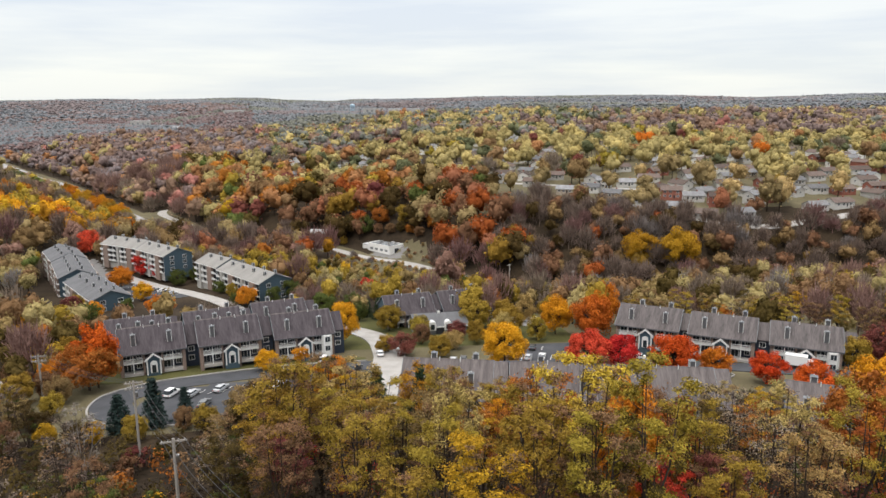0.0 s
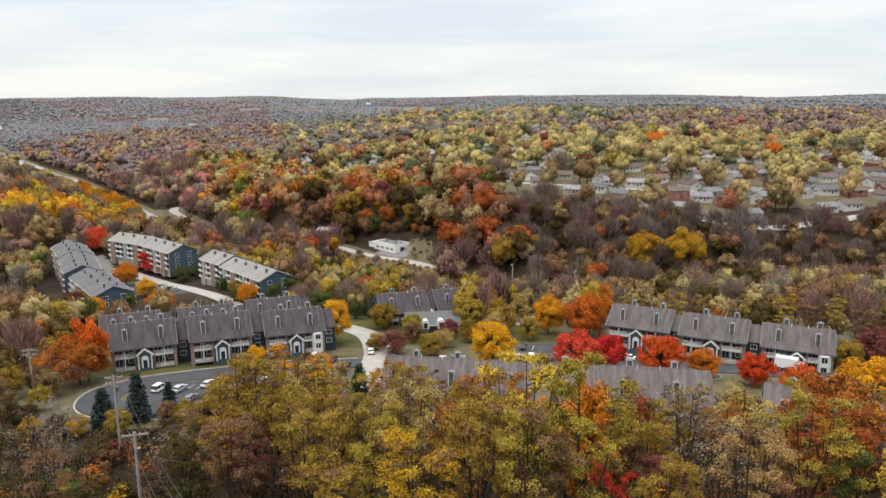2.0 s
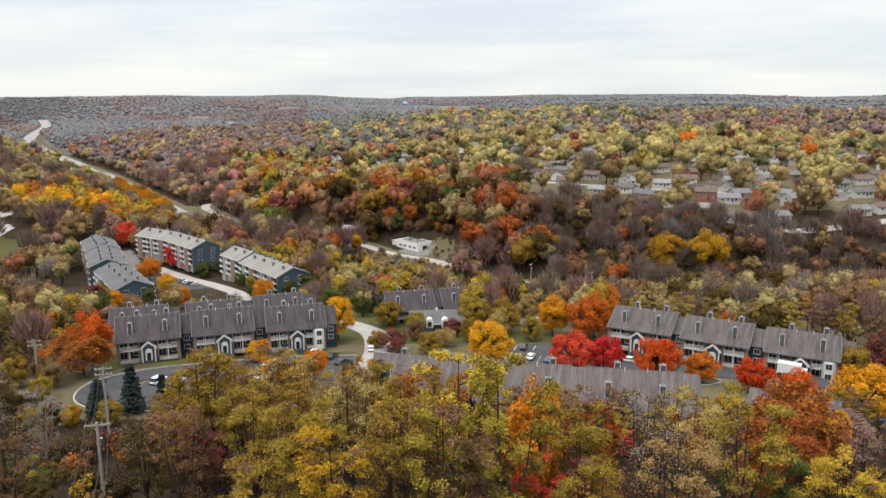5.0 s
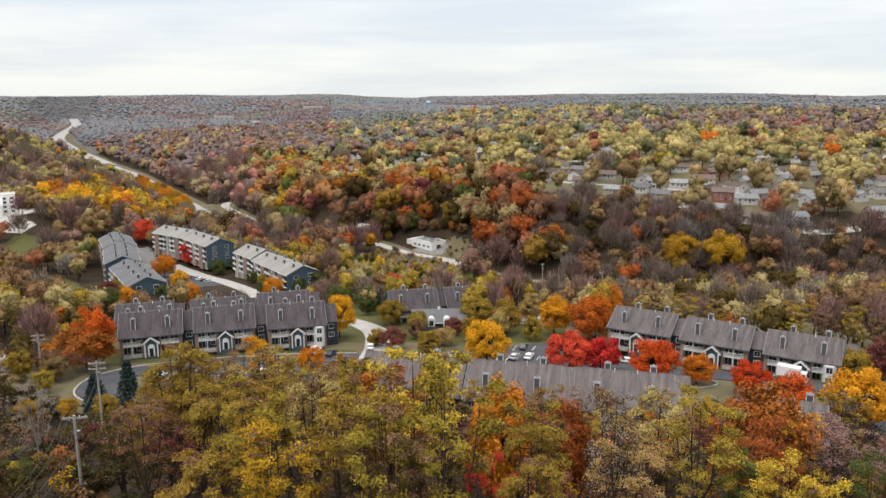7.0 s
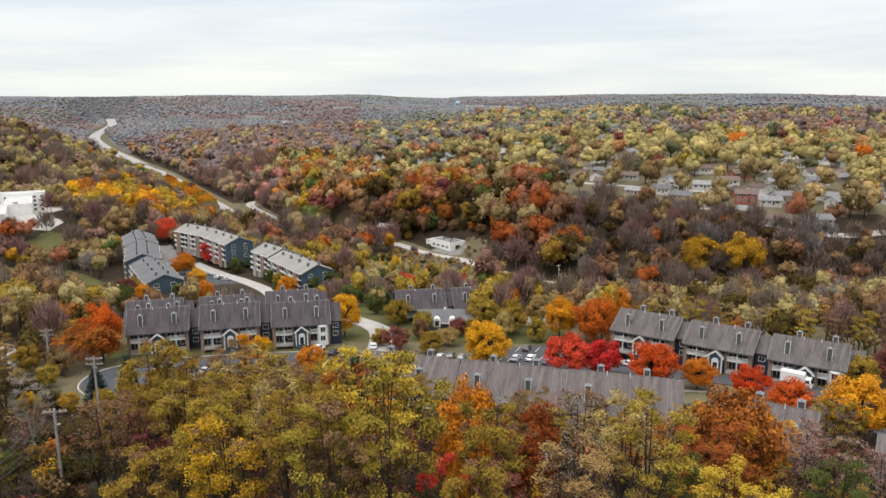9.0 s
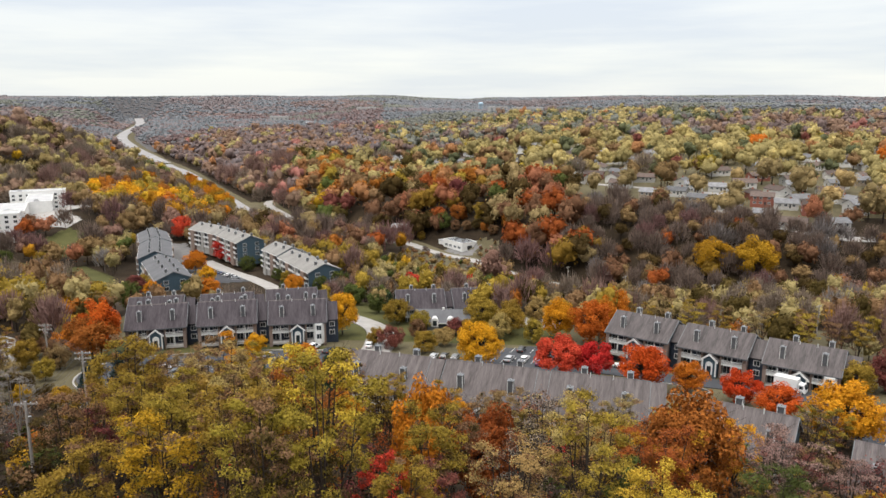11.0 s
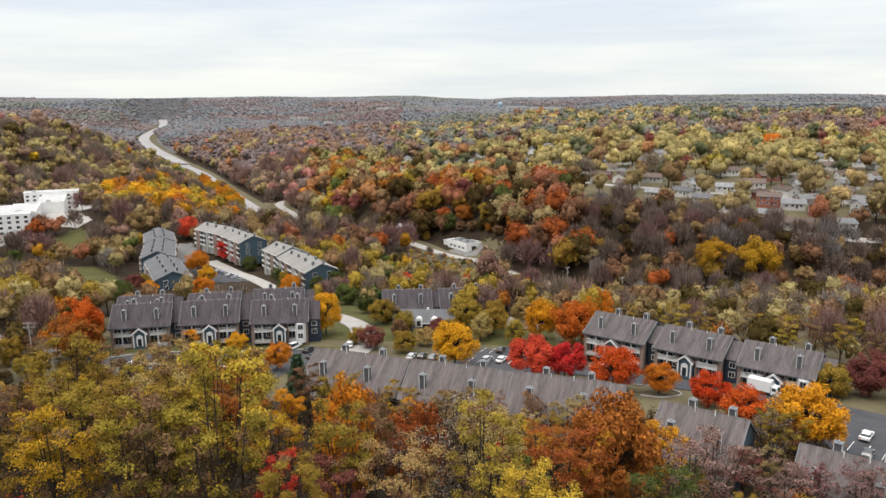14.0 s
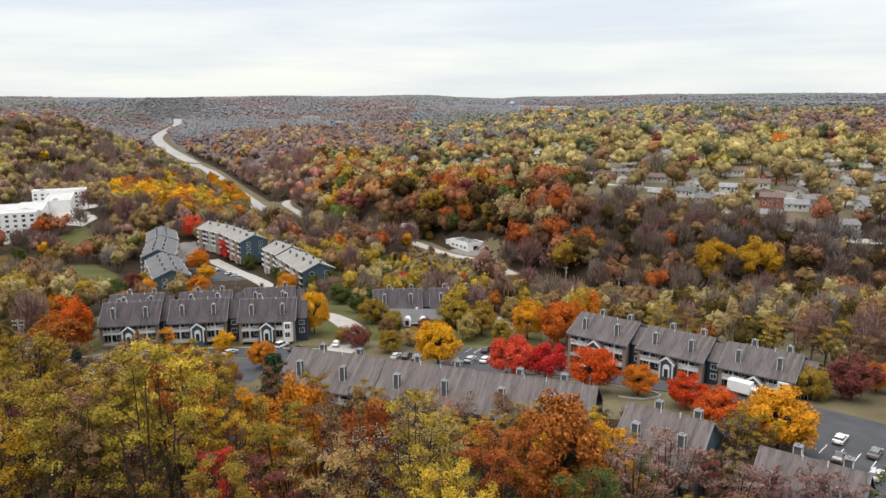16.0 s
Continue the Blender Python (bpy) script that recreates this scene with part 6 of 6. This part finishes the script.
for k, x, y, w in (("olive", 2, 206, 7), ("pale", 10, 209, 8), ("olive", 20, 207, 7), ("brown", -14, 208, 6), ("green", -33, 246, 7), ("yellowgreen", -14, 216, 7), ("olive", 14, 226, 9), ("pale", 22, 232, 9), ("olive", 30, 232, 9), ("brown", 36, 240, 9)):
    maple(k, x, y, w, w * 1.15)

for kind, x, y, tall_, width in (
        ("olive", 52.0, 213.0, 13.0, 8), ("tan", 58.0, 209.0, 12.5, 8), ("olive", 64.0, 207.0, 13.5, 9), ("olive", 71.0, 203.0, 12.5, 8), ("twig", 77.0, 200.0, 12.0, 7), ("tan", 83.0, 203.0, 14.0, 9), ("olive", 90.0, 195.0, 13.5, 9), ("brown", 97.0, 192.0, 13.5, 8), ("olive", 103.0, 190.0, 14.0, 9), ("tan", 110.0, 186.0, 13.0, 8),
        ("brown", 60.0, 222.0, 13.0, 8), ("olive", 68.0, 219.0, 14.0, 9), ("tan", 76.0, 213.0, 13.0, 8), ("olive", 95.0, 206.0, 14.0, 9), ("brown", 104.0, 202.0, 13.0, 8), ("olive", 113.0, 200.0, 14.0, 9), ("greytwig", 87.0, 214.0, 12.0, 8), ("amber", 106.0, 214.0, 12.0, 8), ("olive", 46.0, 226.0, 12.0, 8), ("tan", 120.0, 192.0, 13.0, 9)):
    tall_tree(kind, x, y, ground_at(x, y) + tall_, width)

# the rest of the wood
wx, wy = scatter(-118, 112, 30, 134, 10.0, 51)
ok = (np.abs(wx) < 34 + wy * 0.72) & (wy < 128 + 0.1 * np.abs(wx))
wx, wy = wx[ok], wy[ok]
ok = clear_of(wx, wy, 0.5) & ~((wx > 30) & (wy > 104)) & (wy > 51) & (tg.uniform(0, 1, len(wx)) < np.interp(wy, [56, 72, 90], [0.45, 0.72, 0.95]))
wx, wy = wx[ok], wy[ok]
wk = grove(blotch(17, 5), tg, wx, wy, [
    {"olive": 5, "tan": 3.5, "brown": 2.5, "pale": 1.0, "yellowgreen": 0.7, "amber": 1.5, "maroon": 0.5, "rust": 0.7, "twig": 1.2}, {"olive": 4, "yellowgreen": 1.5, "brown": 2.8, "rust": 1.4, "amber": 2, "tan": 2.5, "twig": 1},
    {"yellowgreen": 1.0, "gold": 0.6, "olive": 2.5, "rust": 1.7, "twig": 1.4, "maroon": 1.2, "tan": 2.5, "brown": 2.5, "amber": 1.6}])
low = (wx < -42) & (wx < -20 - 0.25 * wy)
wk[low] = pick(tg, int(low.sum()), {"twig": 3, "brown": 3.5, "darkolive": 5, "green": 1.5, "olive": 2, "maroon": 0.8, "amber": 0.6, "tan": 1.5})
mid_ = (wx > 8) & (wx < 46)
wk[mid_] = pick(tg, int(mid_.sum()), {"pale": 2, "tan": 3.5, "greytwig": 1.6, "olive": 3, "brown": 2.5, "yellowgreen": 0.8, "twig": 1.5, "mauve": 0.8, "rust": 0.5})
dim = (wx < -19) & (wy < 84) & ~low
wk[dim] = pick(tg, int(dim.sum()), {"brown": 3, "darkolive": 3, "tan": 1.5, "olive": 2, "maroon": 1, "amber": 0.5, "twig": 2})
near_ = (wy < 76) & (wx > -19) & (tg.uniform(0, 1, len(wx)) < 0.62)
wk[near_] = pick(tg, int(near_.sum()), {"brown": 3, "twig": 2.5, "rust": 2, "tan": 1.5, "maroon": 1, "amber": 1, "red": 0.35})
# the crowns fall with the hillside, lower in front of the roofs
slope_ = np.interp(wx, [-64, -54, -42, -20, 6, 28, 40], [0.475, 0.42, 0.33, 0.342, 0.378, 0.405, 0.53])
wh = np.clip(64.5 - slope_ * wy - tg.uniform(-1.0, 6.5, len(wx)) - land(wx, wy), 6.0, 25.0)
line_ = np.interp(wy, [40, 74, 89, 132, 170], [-33, -47, -53.5, -72, -100])
open_ = np.abs(wx - line_) < 8.5
for x, y in zip(wx[open_], wy[open_]):
    for _ in range(2):
        bush(str(pick(tg, 1, {"darkolive": 4, "olive": 2, "brown": 2, "green": 2, "amber": 1.2, "maroon": 0.8})[0]), float(x + tg.uniform(-3.5, 3.5)), float(y + tg.uniform(-3.5, 3.5)))
wx, wy, wk, wh = wx[~open_], wy[~open_], wk[~open_], wh[~open_]
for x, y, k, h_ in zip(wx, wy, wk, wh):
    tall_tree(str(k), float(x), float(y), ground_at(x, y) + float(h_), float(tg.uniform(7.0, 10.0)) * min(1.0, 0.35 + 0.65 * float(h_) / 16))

# brush and saplings under the trees; dark kinds put the wood's shade into colour
bx, by = scatter(-120, 115, 26, 136, 3.9, 61)
ok = np.abs(bx) < 34 + by * 0.78
bx, by = bx[ok], by[ok]
ok = clear_of(bx, by, -1.5)
bx, by = bx[ok], by[ok]
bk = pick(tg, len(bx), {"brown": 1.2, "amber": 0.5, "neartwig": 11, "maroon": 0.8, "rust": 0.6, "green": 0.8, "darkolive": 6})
wood("undergrowth", bx, by, tg.uniform(2.2, 4.8, len(bx)), bk, 130, 0.115, "brown, olive and rust brush under the hillside trees, darkened for shade", 313, tall=1.2, clumps=12)
sx_, sy_ = scatter(-116, 112, 44, 132, 9.6, 71)
ok = (np.abs(sx_) < 34 + sy_ * 0.74) & clear_of(sx_, sy_, 0.0) & (np.abs(sx_ - np.interp(sy_, [40, 74, 89, 132, 170], [-33, -47, -53.5, -72, -100])) > 7.0)
sx_, sy_ = sx_[ok], sy_[ok]
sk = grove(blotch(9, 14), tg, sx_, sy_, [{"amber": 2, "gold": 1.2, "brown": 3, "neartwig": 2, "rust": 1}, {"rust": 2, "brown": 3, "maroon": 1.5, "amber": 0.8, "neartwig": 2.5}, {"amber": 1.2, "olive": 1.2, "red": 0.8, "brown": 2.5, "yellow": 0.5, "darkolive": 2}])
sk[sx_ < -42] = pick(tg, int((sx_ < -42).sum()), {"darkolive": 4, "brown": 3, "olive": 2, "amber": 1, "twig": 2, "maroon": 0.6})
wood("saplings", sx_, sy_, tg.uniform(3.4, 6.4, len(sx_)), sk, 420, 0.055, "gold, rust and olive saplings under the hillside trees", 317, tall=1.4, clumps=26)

# golden trees along the foot of the highway
for k, x, y, w in (("gold", -222, 588, 15), ("amber", -240, 612, 14), ("orange", -250, 634, 15), ("gold", -262, 655, 14), ("amber", -276, 676, 15), ("gold", -290, 700, 14), ("orange", -304, 722, 15), ("amber", -318, 744, 14), ("brown", -212, 566, 13), ("tan", -203, 555, 13), ("olive", -212, 577, 14), ("gold", -222, 600, 15), ("olive", -234, 618, 14), ("amber", -243, 636, 15), ("gold", -256, 658, 15), ("brown", -270, 682, 15), ("amber", -282, 700, 15)):
    maple(k, x, y, w, w * 1.08)

# ---------------------------------------------------------------- vehicles
def car_paint(name, c, rough=0.3):
    m, n, l, p = mat(name, c, rough, 0.0, 0.5)
    p.inputs["Coat Weight"].default_value = 0.6
    return m


PAINTS = {"white": car_paint("paint_white", (0.72, 0.72, 0.72)), "silver": car_paint("paint_silver", (0.42, 0.43, 0.45)), "black": car_paint("paint_black", (0.02, 0.02, 0.022)),
          "blue": car_paint("paint_blue", (0.03, 0.06, 0.16)), "red": car_paint("paint_red", (0.32, 0.03, 0.025)), "grey": car_paint("paint_grey", (0.12, 0.125, 0.13))}


def wheel(parent, x, y, r=0.33):
    s = 1 if y > 0 else -1
    w = part("wheel", Mesh().rod((x, y - 0.11, r), (x, y + 0.11, r), r, r, 14), TYRE, parent, "black tyre")
    part("rim", Mesh().rod((x, y + s * 0.09, r), (x, y + s * 0.125, r), r * 0.62, r * 0.55, 12), CHROME, w)
    return w


def car(colour, tall=0.0, label=""):
    c = thing("car", label or colour + " car parked in a bay", "car", "parked cars")
    p, L, W, H = PAINTS[colour], 2.3, 0.9, 1.42 + tall
    side = [(-L, 0.32), (L, 0.32), (L + 0.04, 0.62), (L - 0.12, 0.82), (1.15, 0.95), (0.98, 0.96), (-1.75 - tall, 0.98), (-L + 0.05, 0.93), (-L - 0.03, 0.6)]
    m = Mesh().prism(side, -W, W, "y")
    me = m.data("body", p)
    bm = bmesh.new()
    bm.from_mesh(me)
    bmesh.ops.bevel(bm, geom=bm.edges[:], offset=0.07, segments=2, affect="EDGES")
    bm.to_mesh(me)
    bm.free()
    b = new("body", me)
    b.parent = c
    back = -1.75 - tall * 1.2
    lo, hi = W - 0.07, W - 0.22
    part("cabin_glass", Mesh().hexa([(back, -lo, 0.95), (1.05, -lo, 0.95), (1.05, lo, 0.95), (back, lo, 0.95), (back + 0.42, -hi, H - 0.06), (0.35, -hi, H - 0.06), (0.35, hi, H - 0.06), (back + 0.42, hi, H - 0.06)]), GLASS, c, "dark tinted windows")
    part("roof", Mesh().hexa([(back + 0.36, -hi - 0.03, H - 0.07), (0.4, -hi - 0.03, H - 0.07), (0.4, hi + 0.03, H - 0.07), (back + 0.36, hi + 0.03, H - 0.07), (back + 0.5, -hi + 0.08, H), (0.25, -hi + 0.08, H), (0.25, hi - 0.08, H), (back + 0.5, hi - 0.08, H)]), p, c)
    for s in (-1, 1):
        part("pillar", Mesh().hexa([(-0.42, s * lo - 0.02, 0.94), (-0.3, s * lo - 0.02, 0.94), (-0.3, s * lo + 0.02, 0.94), (-0.42, s * lo + 0.02, 0.94), (-0.42, s * hi - 0.02, H - 0.05), (-0.32, s * hi - 0.02, H - 0.05), (-0.32, s * hi + 0.02, H - 0.05), (-0.42, s * hi + 0.02, H - 0.05)]), p, c)
        part("headlight", Mesh().box(L - 0.1, L + 0.05, s * 0.62 - 0.17, s * 0.62 + 0.17, 0.62, 0.76), LAMP_CLEAR, c)
        part("tail_light", Mesh().box(-L - 0.05, -L + 0.1, s * 0.68 - 0.13, s * 0.68 + 0.13, 0.66, 0.86), LAMP_RED, c)
        part("mirror", Mesh().box(0.72, 0.9, s * (W + 0.02) - 0.09, s * (W + 0.02) + 0.09, 0.96, 1.1), p, c)
        for x in (-1.4, 1.42):
            wheel(c, x, s * (W - 0.1))
    for x in (L + 0.03, -L - 0.05):
        part("bumper", Mesh().box(x - 0.05, x + 0.05, -W + 0.08, W - 0.08, 0.3, 0.5), TYRE, c)
    return c


CAR_STOCK = {}


def park(colour, x, y, turn, tall=0.0):
    key = (colour, tall)
    if key in CAR_STOCK:
        c = copy_thing(CAR_STOCK[key], Matrix())
    else:
        c = CAR_STOCK[key] = car(colour, tall, ("tall " if tall else "") + colour + (" van" if tall > 0.3 else " car") + " parked on the asphalt")
    c.matrix_basis = pose(x, y, ground_at(x, y) + 0.24, 0, 0, turn)
    return c


park("white", -26.5, 197.0, 95)
park("white", -41.4, 193.0, 70, 0.4)
park("silver", -52.6, 183.5, 70)
park("black", -36.5, 190.0, 75)
park("white", -51.2, 170.8, 70)
park("silver", -70.5, 167.5, 70)
park("white", -75.3, 168.6, 70, 0.4)
park("silver", -64.5, 170.5, 70)
park("grey", -66.0, 159.5, 80)
park("black", -33.1, 183.9, 60)
park("white", 87.4, 137.9, 55)
park("black", 84.0, 129.5, 60)
park("grey", 91.2, 132.3, 55)
park("silver", 87.8, 123.8, 55)
park("black", 95.5, 128.5, 55)
park("white", 94.0, 118.0, 55)
park("blue", 100.0, 124.5, 55)
park("blue", 21.2, 184.0, 70)
park("white", 17.0, 187.3, 70)
park("silver", 13.0, 187.0, 70)
park("white", 42.0, 183.5, 150)
park("black", -4.4, 187.8, 80)
park("silver", -7.2, 187.0, 80)
park("grey", -1.4, 186.8, 80)
park("black", 16.5, 197.0, 75)
for i, colour in enumerate(("silver", "black", "white", "black", "blue", "grey", "white", "black", "silver")):
    park(colour, -143.5 + 3.0 * i, 367.5 - 3.25 * i, 20)
for i, colour in enumerate(("white", "white", "silver", "white", "grey")):
    park(colour, -200.5 + 3.2 * i, 417 - 5.2 * i, 40)
for i, colour in enumerate(("white", "silver", "red", "white")):
    park(colour, -300 - 14.0 * i, 415 + 7 * i, 30)


def box_truck():
    t = thing("box_truck", "white box truck parked in front of the townhouses", "truck")
    part("cargo_box", Mesh().box(-3.9, 1.2, -1.2, 1.2, 0.95, 3.4), PAINTS["white"], t, "white cargo box")
    part("cab", Mesh().prism([(1.35, 0.5), (3.0, 0.5), (3.0, 1.35), (2.55, 2.35), (1.35, 2.45)], -1.05, 1.05, "y"), PAINTS["white"], t)
    part("windscreen", Mesh().hexa([(2.98, -0.9, 1.4), (3.04, -0.9, 1.4), (3.04, 0.9, 1.4), (2.98, 0.9, 1.4), (2.56, -0.85, 2.3), (2.62, -0.85, 2.3), (2.62, 0.85, 2.3), (2.56, 0.85, 2.3)]), GLASS, t)
    part("chassis", Mesh().box(-3.8, 2.6, -0.45, 0.45, 0.55, 0.95), TYRE, t)
    for s in (-1, 1):
        part("side_window", Mesh().box(1.6, 2.4, s * 1.05 - 0.02, s * 1.05 + 0.02, 1.45, 2.15), GLASS, t)
        part("headlight", Mesh().box(2.95, 3.05, s * 0.8 - 0.15, s * 0.8 + 0.15, 0.85, 1.1), LAMP_CLEAR, t)
        for x in (-2.6, 2.1):
            wheel(t, x, s * 0.95, 0.45)
    t.matrix_basis = pose(77.6, 165.4, ground_at(77.6, 165.4) + 0.22, 0, 0, -35)


box_truck()


def bay_line(x, y, turn, length=5.0):
    c, s = math.cos(radians(turn)) * length / 2, math.sin(radians(turn)) * length / 2
    m = Mesh()
    n = Vector((-math.sin(radians(turn)), math.cos(radians(turn)), 0)) * 0.07
    a, b = Vector((x - c, y - s, ground_at(x - c, y - s) + 0.27)), Vector((x + c, y + s, ground_at(x + c, y + s) + 0.27))
    m.face(tuple(a - n), tuple(b - n), tuple(b + n), tuple(a + n))
    return solid("bay_line", m, PAINT, "white painted parking bay line", "road marking", "structure")


for i in range(8):
    bay_line(83.0 + 2.3 * i, 134.0 - 1.6 * i, 55)
    bay_line(6.0 + 2.7 * i, 187.5, 72) if i < 7 else None
    bay_line(6.0 + 2.7 * i, 197.5, 72) if i < 6 else None
for i in range(6):
    bay_line(-72.0 + 2.9 * i, 168.5 + 0.8 * i, 70)
for i in range(10):
    bay_line(-145.0 + 3.0 * i, 369.1 - 3.25 * i, 20)

# pale kerb round the loop road
KERB = [(-66, 148.2), (-79, 149.2), (-87, 153), (-91.3, 160), (-91.8, 169.5), (-88, 176), (-81, 182), (-67, 187.3), (-49, 191.2), (-30, 192.3)]
solid("kerb", ribbon(KERB, [0.4] * len(KERB), 0.34, 2.0, 0.6, 1), CONCRETE, "pale concrete kerb round the loop road", "kerb", "structure")
KERB2 = [(46, 171.0), (56, 166.5), (58.5, 162.5), (54, 159.5), (49, 160.5)]
solid("kerb", ribbon(KERB2, [0.4] * len(KERB2), 0.34, 1.5, 0.6, 1), CONCRETE, "pale concrete kerb beside the drive", "kerb", "structure")


# ---------------------------------------------------------------- poles and cables
def utility_pole(x, y, height, turn, arms=1):
    p = thing("utility_pole", "weathered wooden utility pole with crossarm and insulators", "utility pole", "poles of the power line")
    part("pole", Mesh().rod((0, 0, -1.5), (0, 0, height), 0.25, 0.19, 8), POLE_WOOD, p)
    for k in range(arms):
        z = height - 0.5 - 1.1 * k
        a = part("crossarm", Mesh().box(-1.6, 1.6, 0.1, 0.28, z - 0.11, z + 0.11), POLE_WOOD, p)
        for q in (-1.35, -0.6, 0.6, 1.35):
            part("insulator", Mesh().rod((q, 0.17, z + 0.08), (q, 0.17, z + 0.32), 0.07, 0.05, 6), TRIM, a)
        for s in (-1, 1):
            part("brace", Mesh().rod((0, 0.12, z - 0.8), (s * 0.9, 0.17, z - 0.06), 0.025, 0.025, 4), CHROME, p)
    part("transformer", Mesh().rod((0.35, 0, height - 3.2), (0.35, 0, height - 2.2), 0.24, 0.24, 10), CHROME, p)
    p.matrix_basis = pose(x, y, ground_at(x, y), 0, 0, turn)
    return (x, y, ground_at(x, y) + height - 0.2, turn)


def cable(a, b, off, sag=1.2):
    c = bpy.data.curves.new("cable", "CURVE")
    c.dimensions, c.bevel_depth, c.bevel_resolution = "3D", 0.03, 0
    s = c.splines.new("POLY")
    s.points.add(12)
    for i in range(13):
        t = i / 12
        ca, sa = [math.cos(radians(q[3])) * off for q in (a, b)], [math.sin(radians(q[3])) * off for q in (a, b)]
        x = (a[0] + ca[0]) * (1 - t) + (b[0] + ca[1]) * t
        y = (a[1] + sa[0]) * (1 - t) + (b[1] + sa[1]) * t
        s.points[i].co = (x, y, a[2] * (1 - t) + b[2] * t - sag * 4 * t * (1 - t), 1)
    c.materials.append(WIRE)
    tagged(new("power_cable", c), "thin dark power cable between poles", "cable", "cables of the power line")


P1 = utility_pole(-53.4, 88.7, 13.4, 12, 1)
P2 = utility_pole(-71.8, 132.3, 15.2, 12, 2)
P3 = utility_pole(-104.5, 170.0, 11.0, 12, 2)
P0 = utility_pole(-36.0, 48.0, 13.0, 12, 1)
for a, b in ((P0, P1), (P1, P2), (P2, P3)):
    for off in (-1.35, -0.6, 0.6, 1.35):
        cable(a, b, off)
for x, y, h_ in ((8, 380, 12), (44, 372, 12), (66, 330, 11), (98, 305, 11), (75, 215, 10), (110, 232, 10)):
    utility_pole(x, y, h_, 40, 1)


# ---------------------------------------------------------------- far water tower and sheds
def water_tower(x, y, height=26.0):
    w = thing("water_tower", "pale blue water tower on the far ridge", "water tower")
    m = Mesh().rod((0, 0, height - 9), (0, 0, height - 7), 4.0, 8.0, 16).rod((0, 0, height - 7), (0, 0, height - 2), 8.0, 8.0, 16).rod((0, 0, height - 2), (0, 0, height + 1), 8.0, 2.0, 16)
    part("tank", m, TOWER_BLUE, w, "pale blue steel tank")
    for i in range(6):
        a = math.pi * i / 3
        part("leg", Mesh().rod((math.cos(a) * 7, math.sin(a) * 7, -2), (math.cos(a) * 6, math.sin(a) * 6, height - 7), 0.5, 0.5, 6), TOWER_BLUE, w)
    part("riser", Mesh().rod((0, 0, -2), (0, 0, height - 8), 1.0, 1.0, 8), TOWER_BLUE, w)
    w.matrix_basis = pose(x, y, ground_at(x, y))


TOWER_BLUE = noisy("pale_blue_paint", (0.30, 0.42, 0.52), (0.40, 0.52, 0.62), 0.2, 0.6, 0.3, bump=0)
water_tower(-68, 2350)


def shed(x, y, long, deep, tall, turn):
    s = thing("warehouse", "long pale flat-roofed shed among far woods", "warehouse", "sheds on the far ridges")
    part("wall", Mesh().box(-long / 2, long / 2, -deep / 2, deep / 2, -4, tall), STUCCO, s)
    part("roof", Mesh().box(-long / 2 - 0.3, long / 2 + 0.3, -deep / 2 - 0.3, deep / 2 + 0.3, tall, tall + 0.5), FLAT_ROOF, s)
    for i in range(4):
        u = long * (i - 1.5) / 4
        part("loading_door", Mesh().box(u - 2, u + 2, -deep / 2 - 0.2, -deep / 2 + 0.2, 0, 4.5), GREY_WALL, s)
    s.matrix_basis = pose(x, y, ground_at(x, y) + 5.0, 0, 0, turn)


for x, y, a, b, c, d in ((60, 1760, 70, 30, 9, 6), (170, 1820, 60, 26, 8, -8), (-10, 1850, 44, 24, 8, 12), (560, 2050, 60, 26, 9, -5), (-420, 2300, 60, 30, 9, 10), (330, 2450, 70, 30, 10, 4), (900, 2200, 60, 30, 9, -12), (-620, 2050, 50, 24, 9, 15)):
    shed(x, y, a, b, c, d)
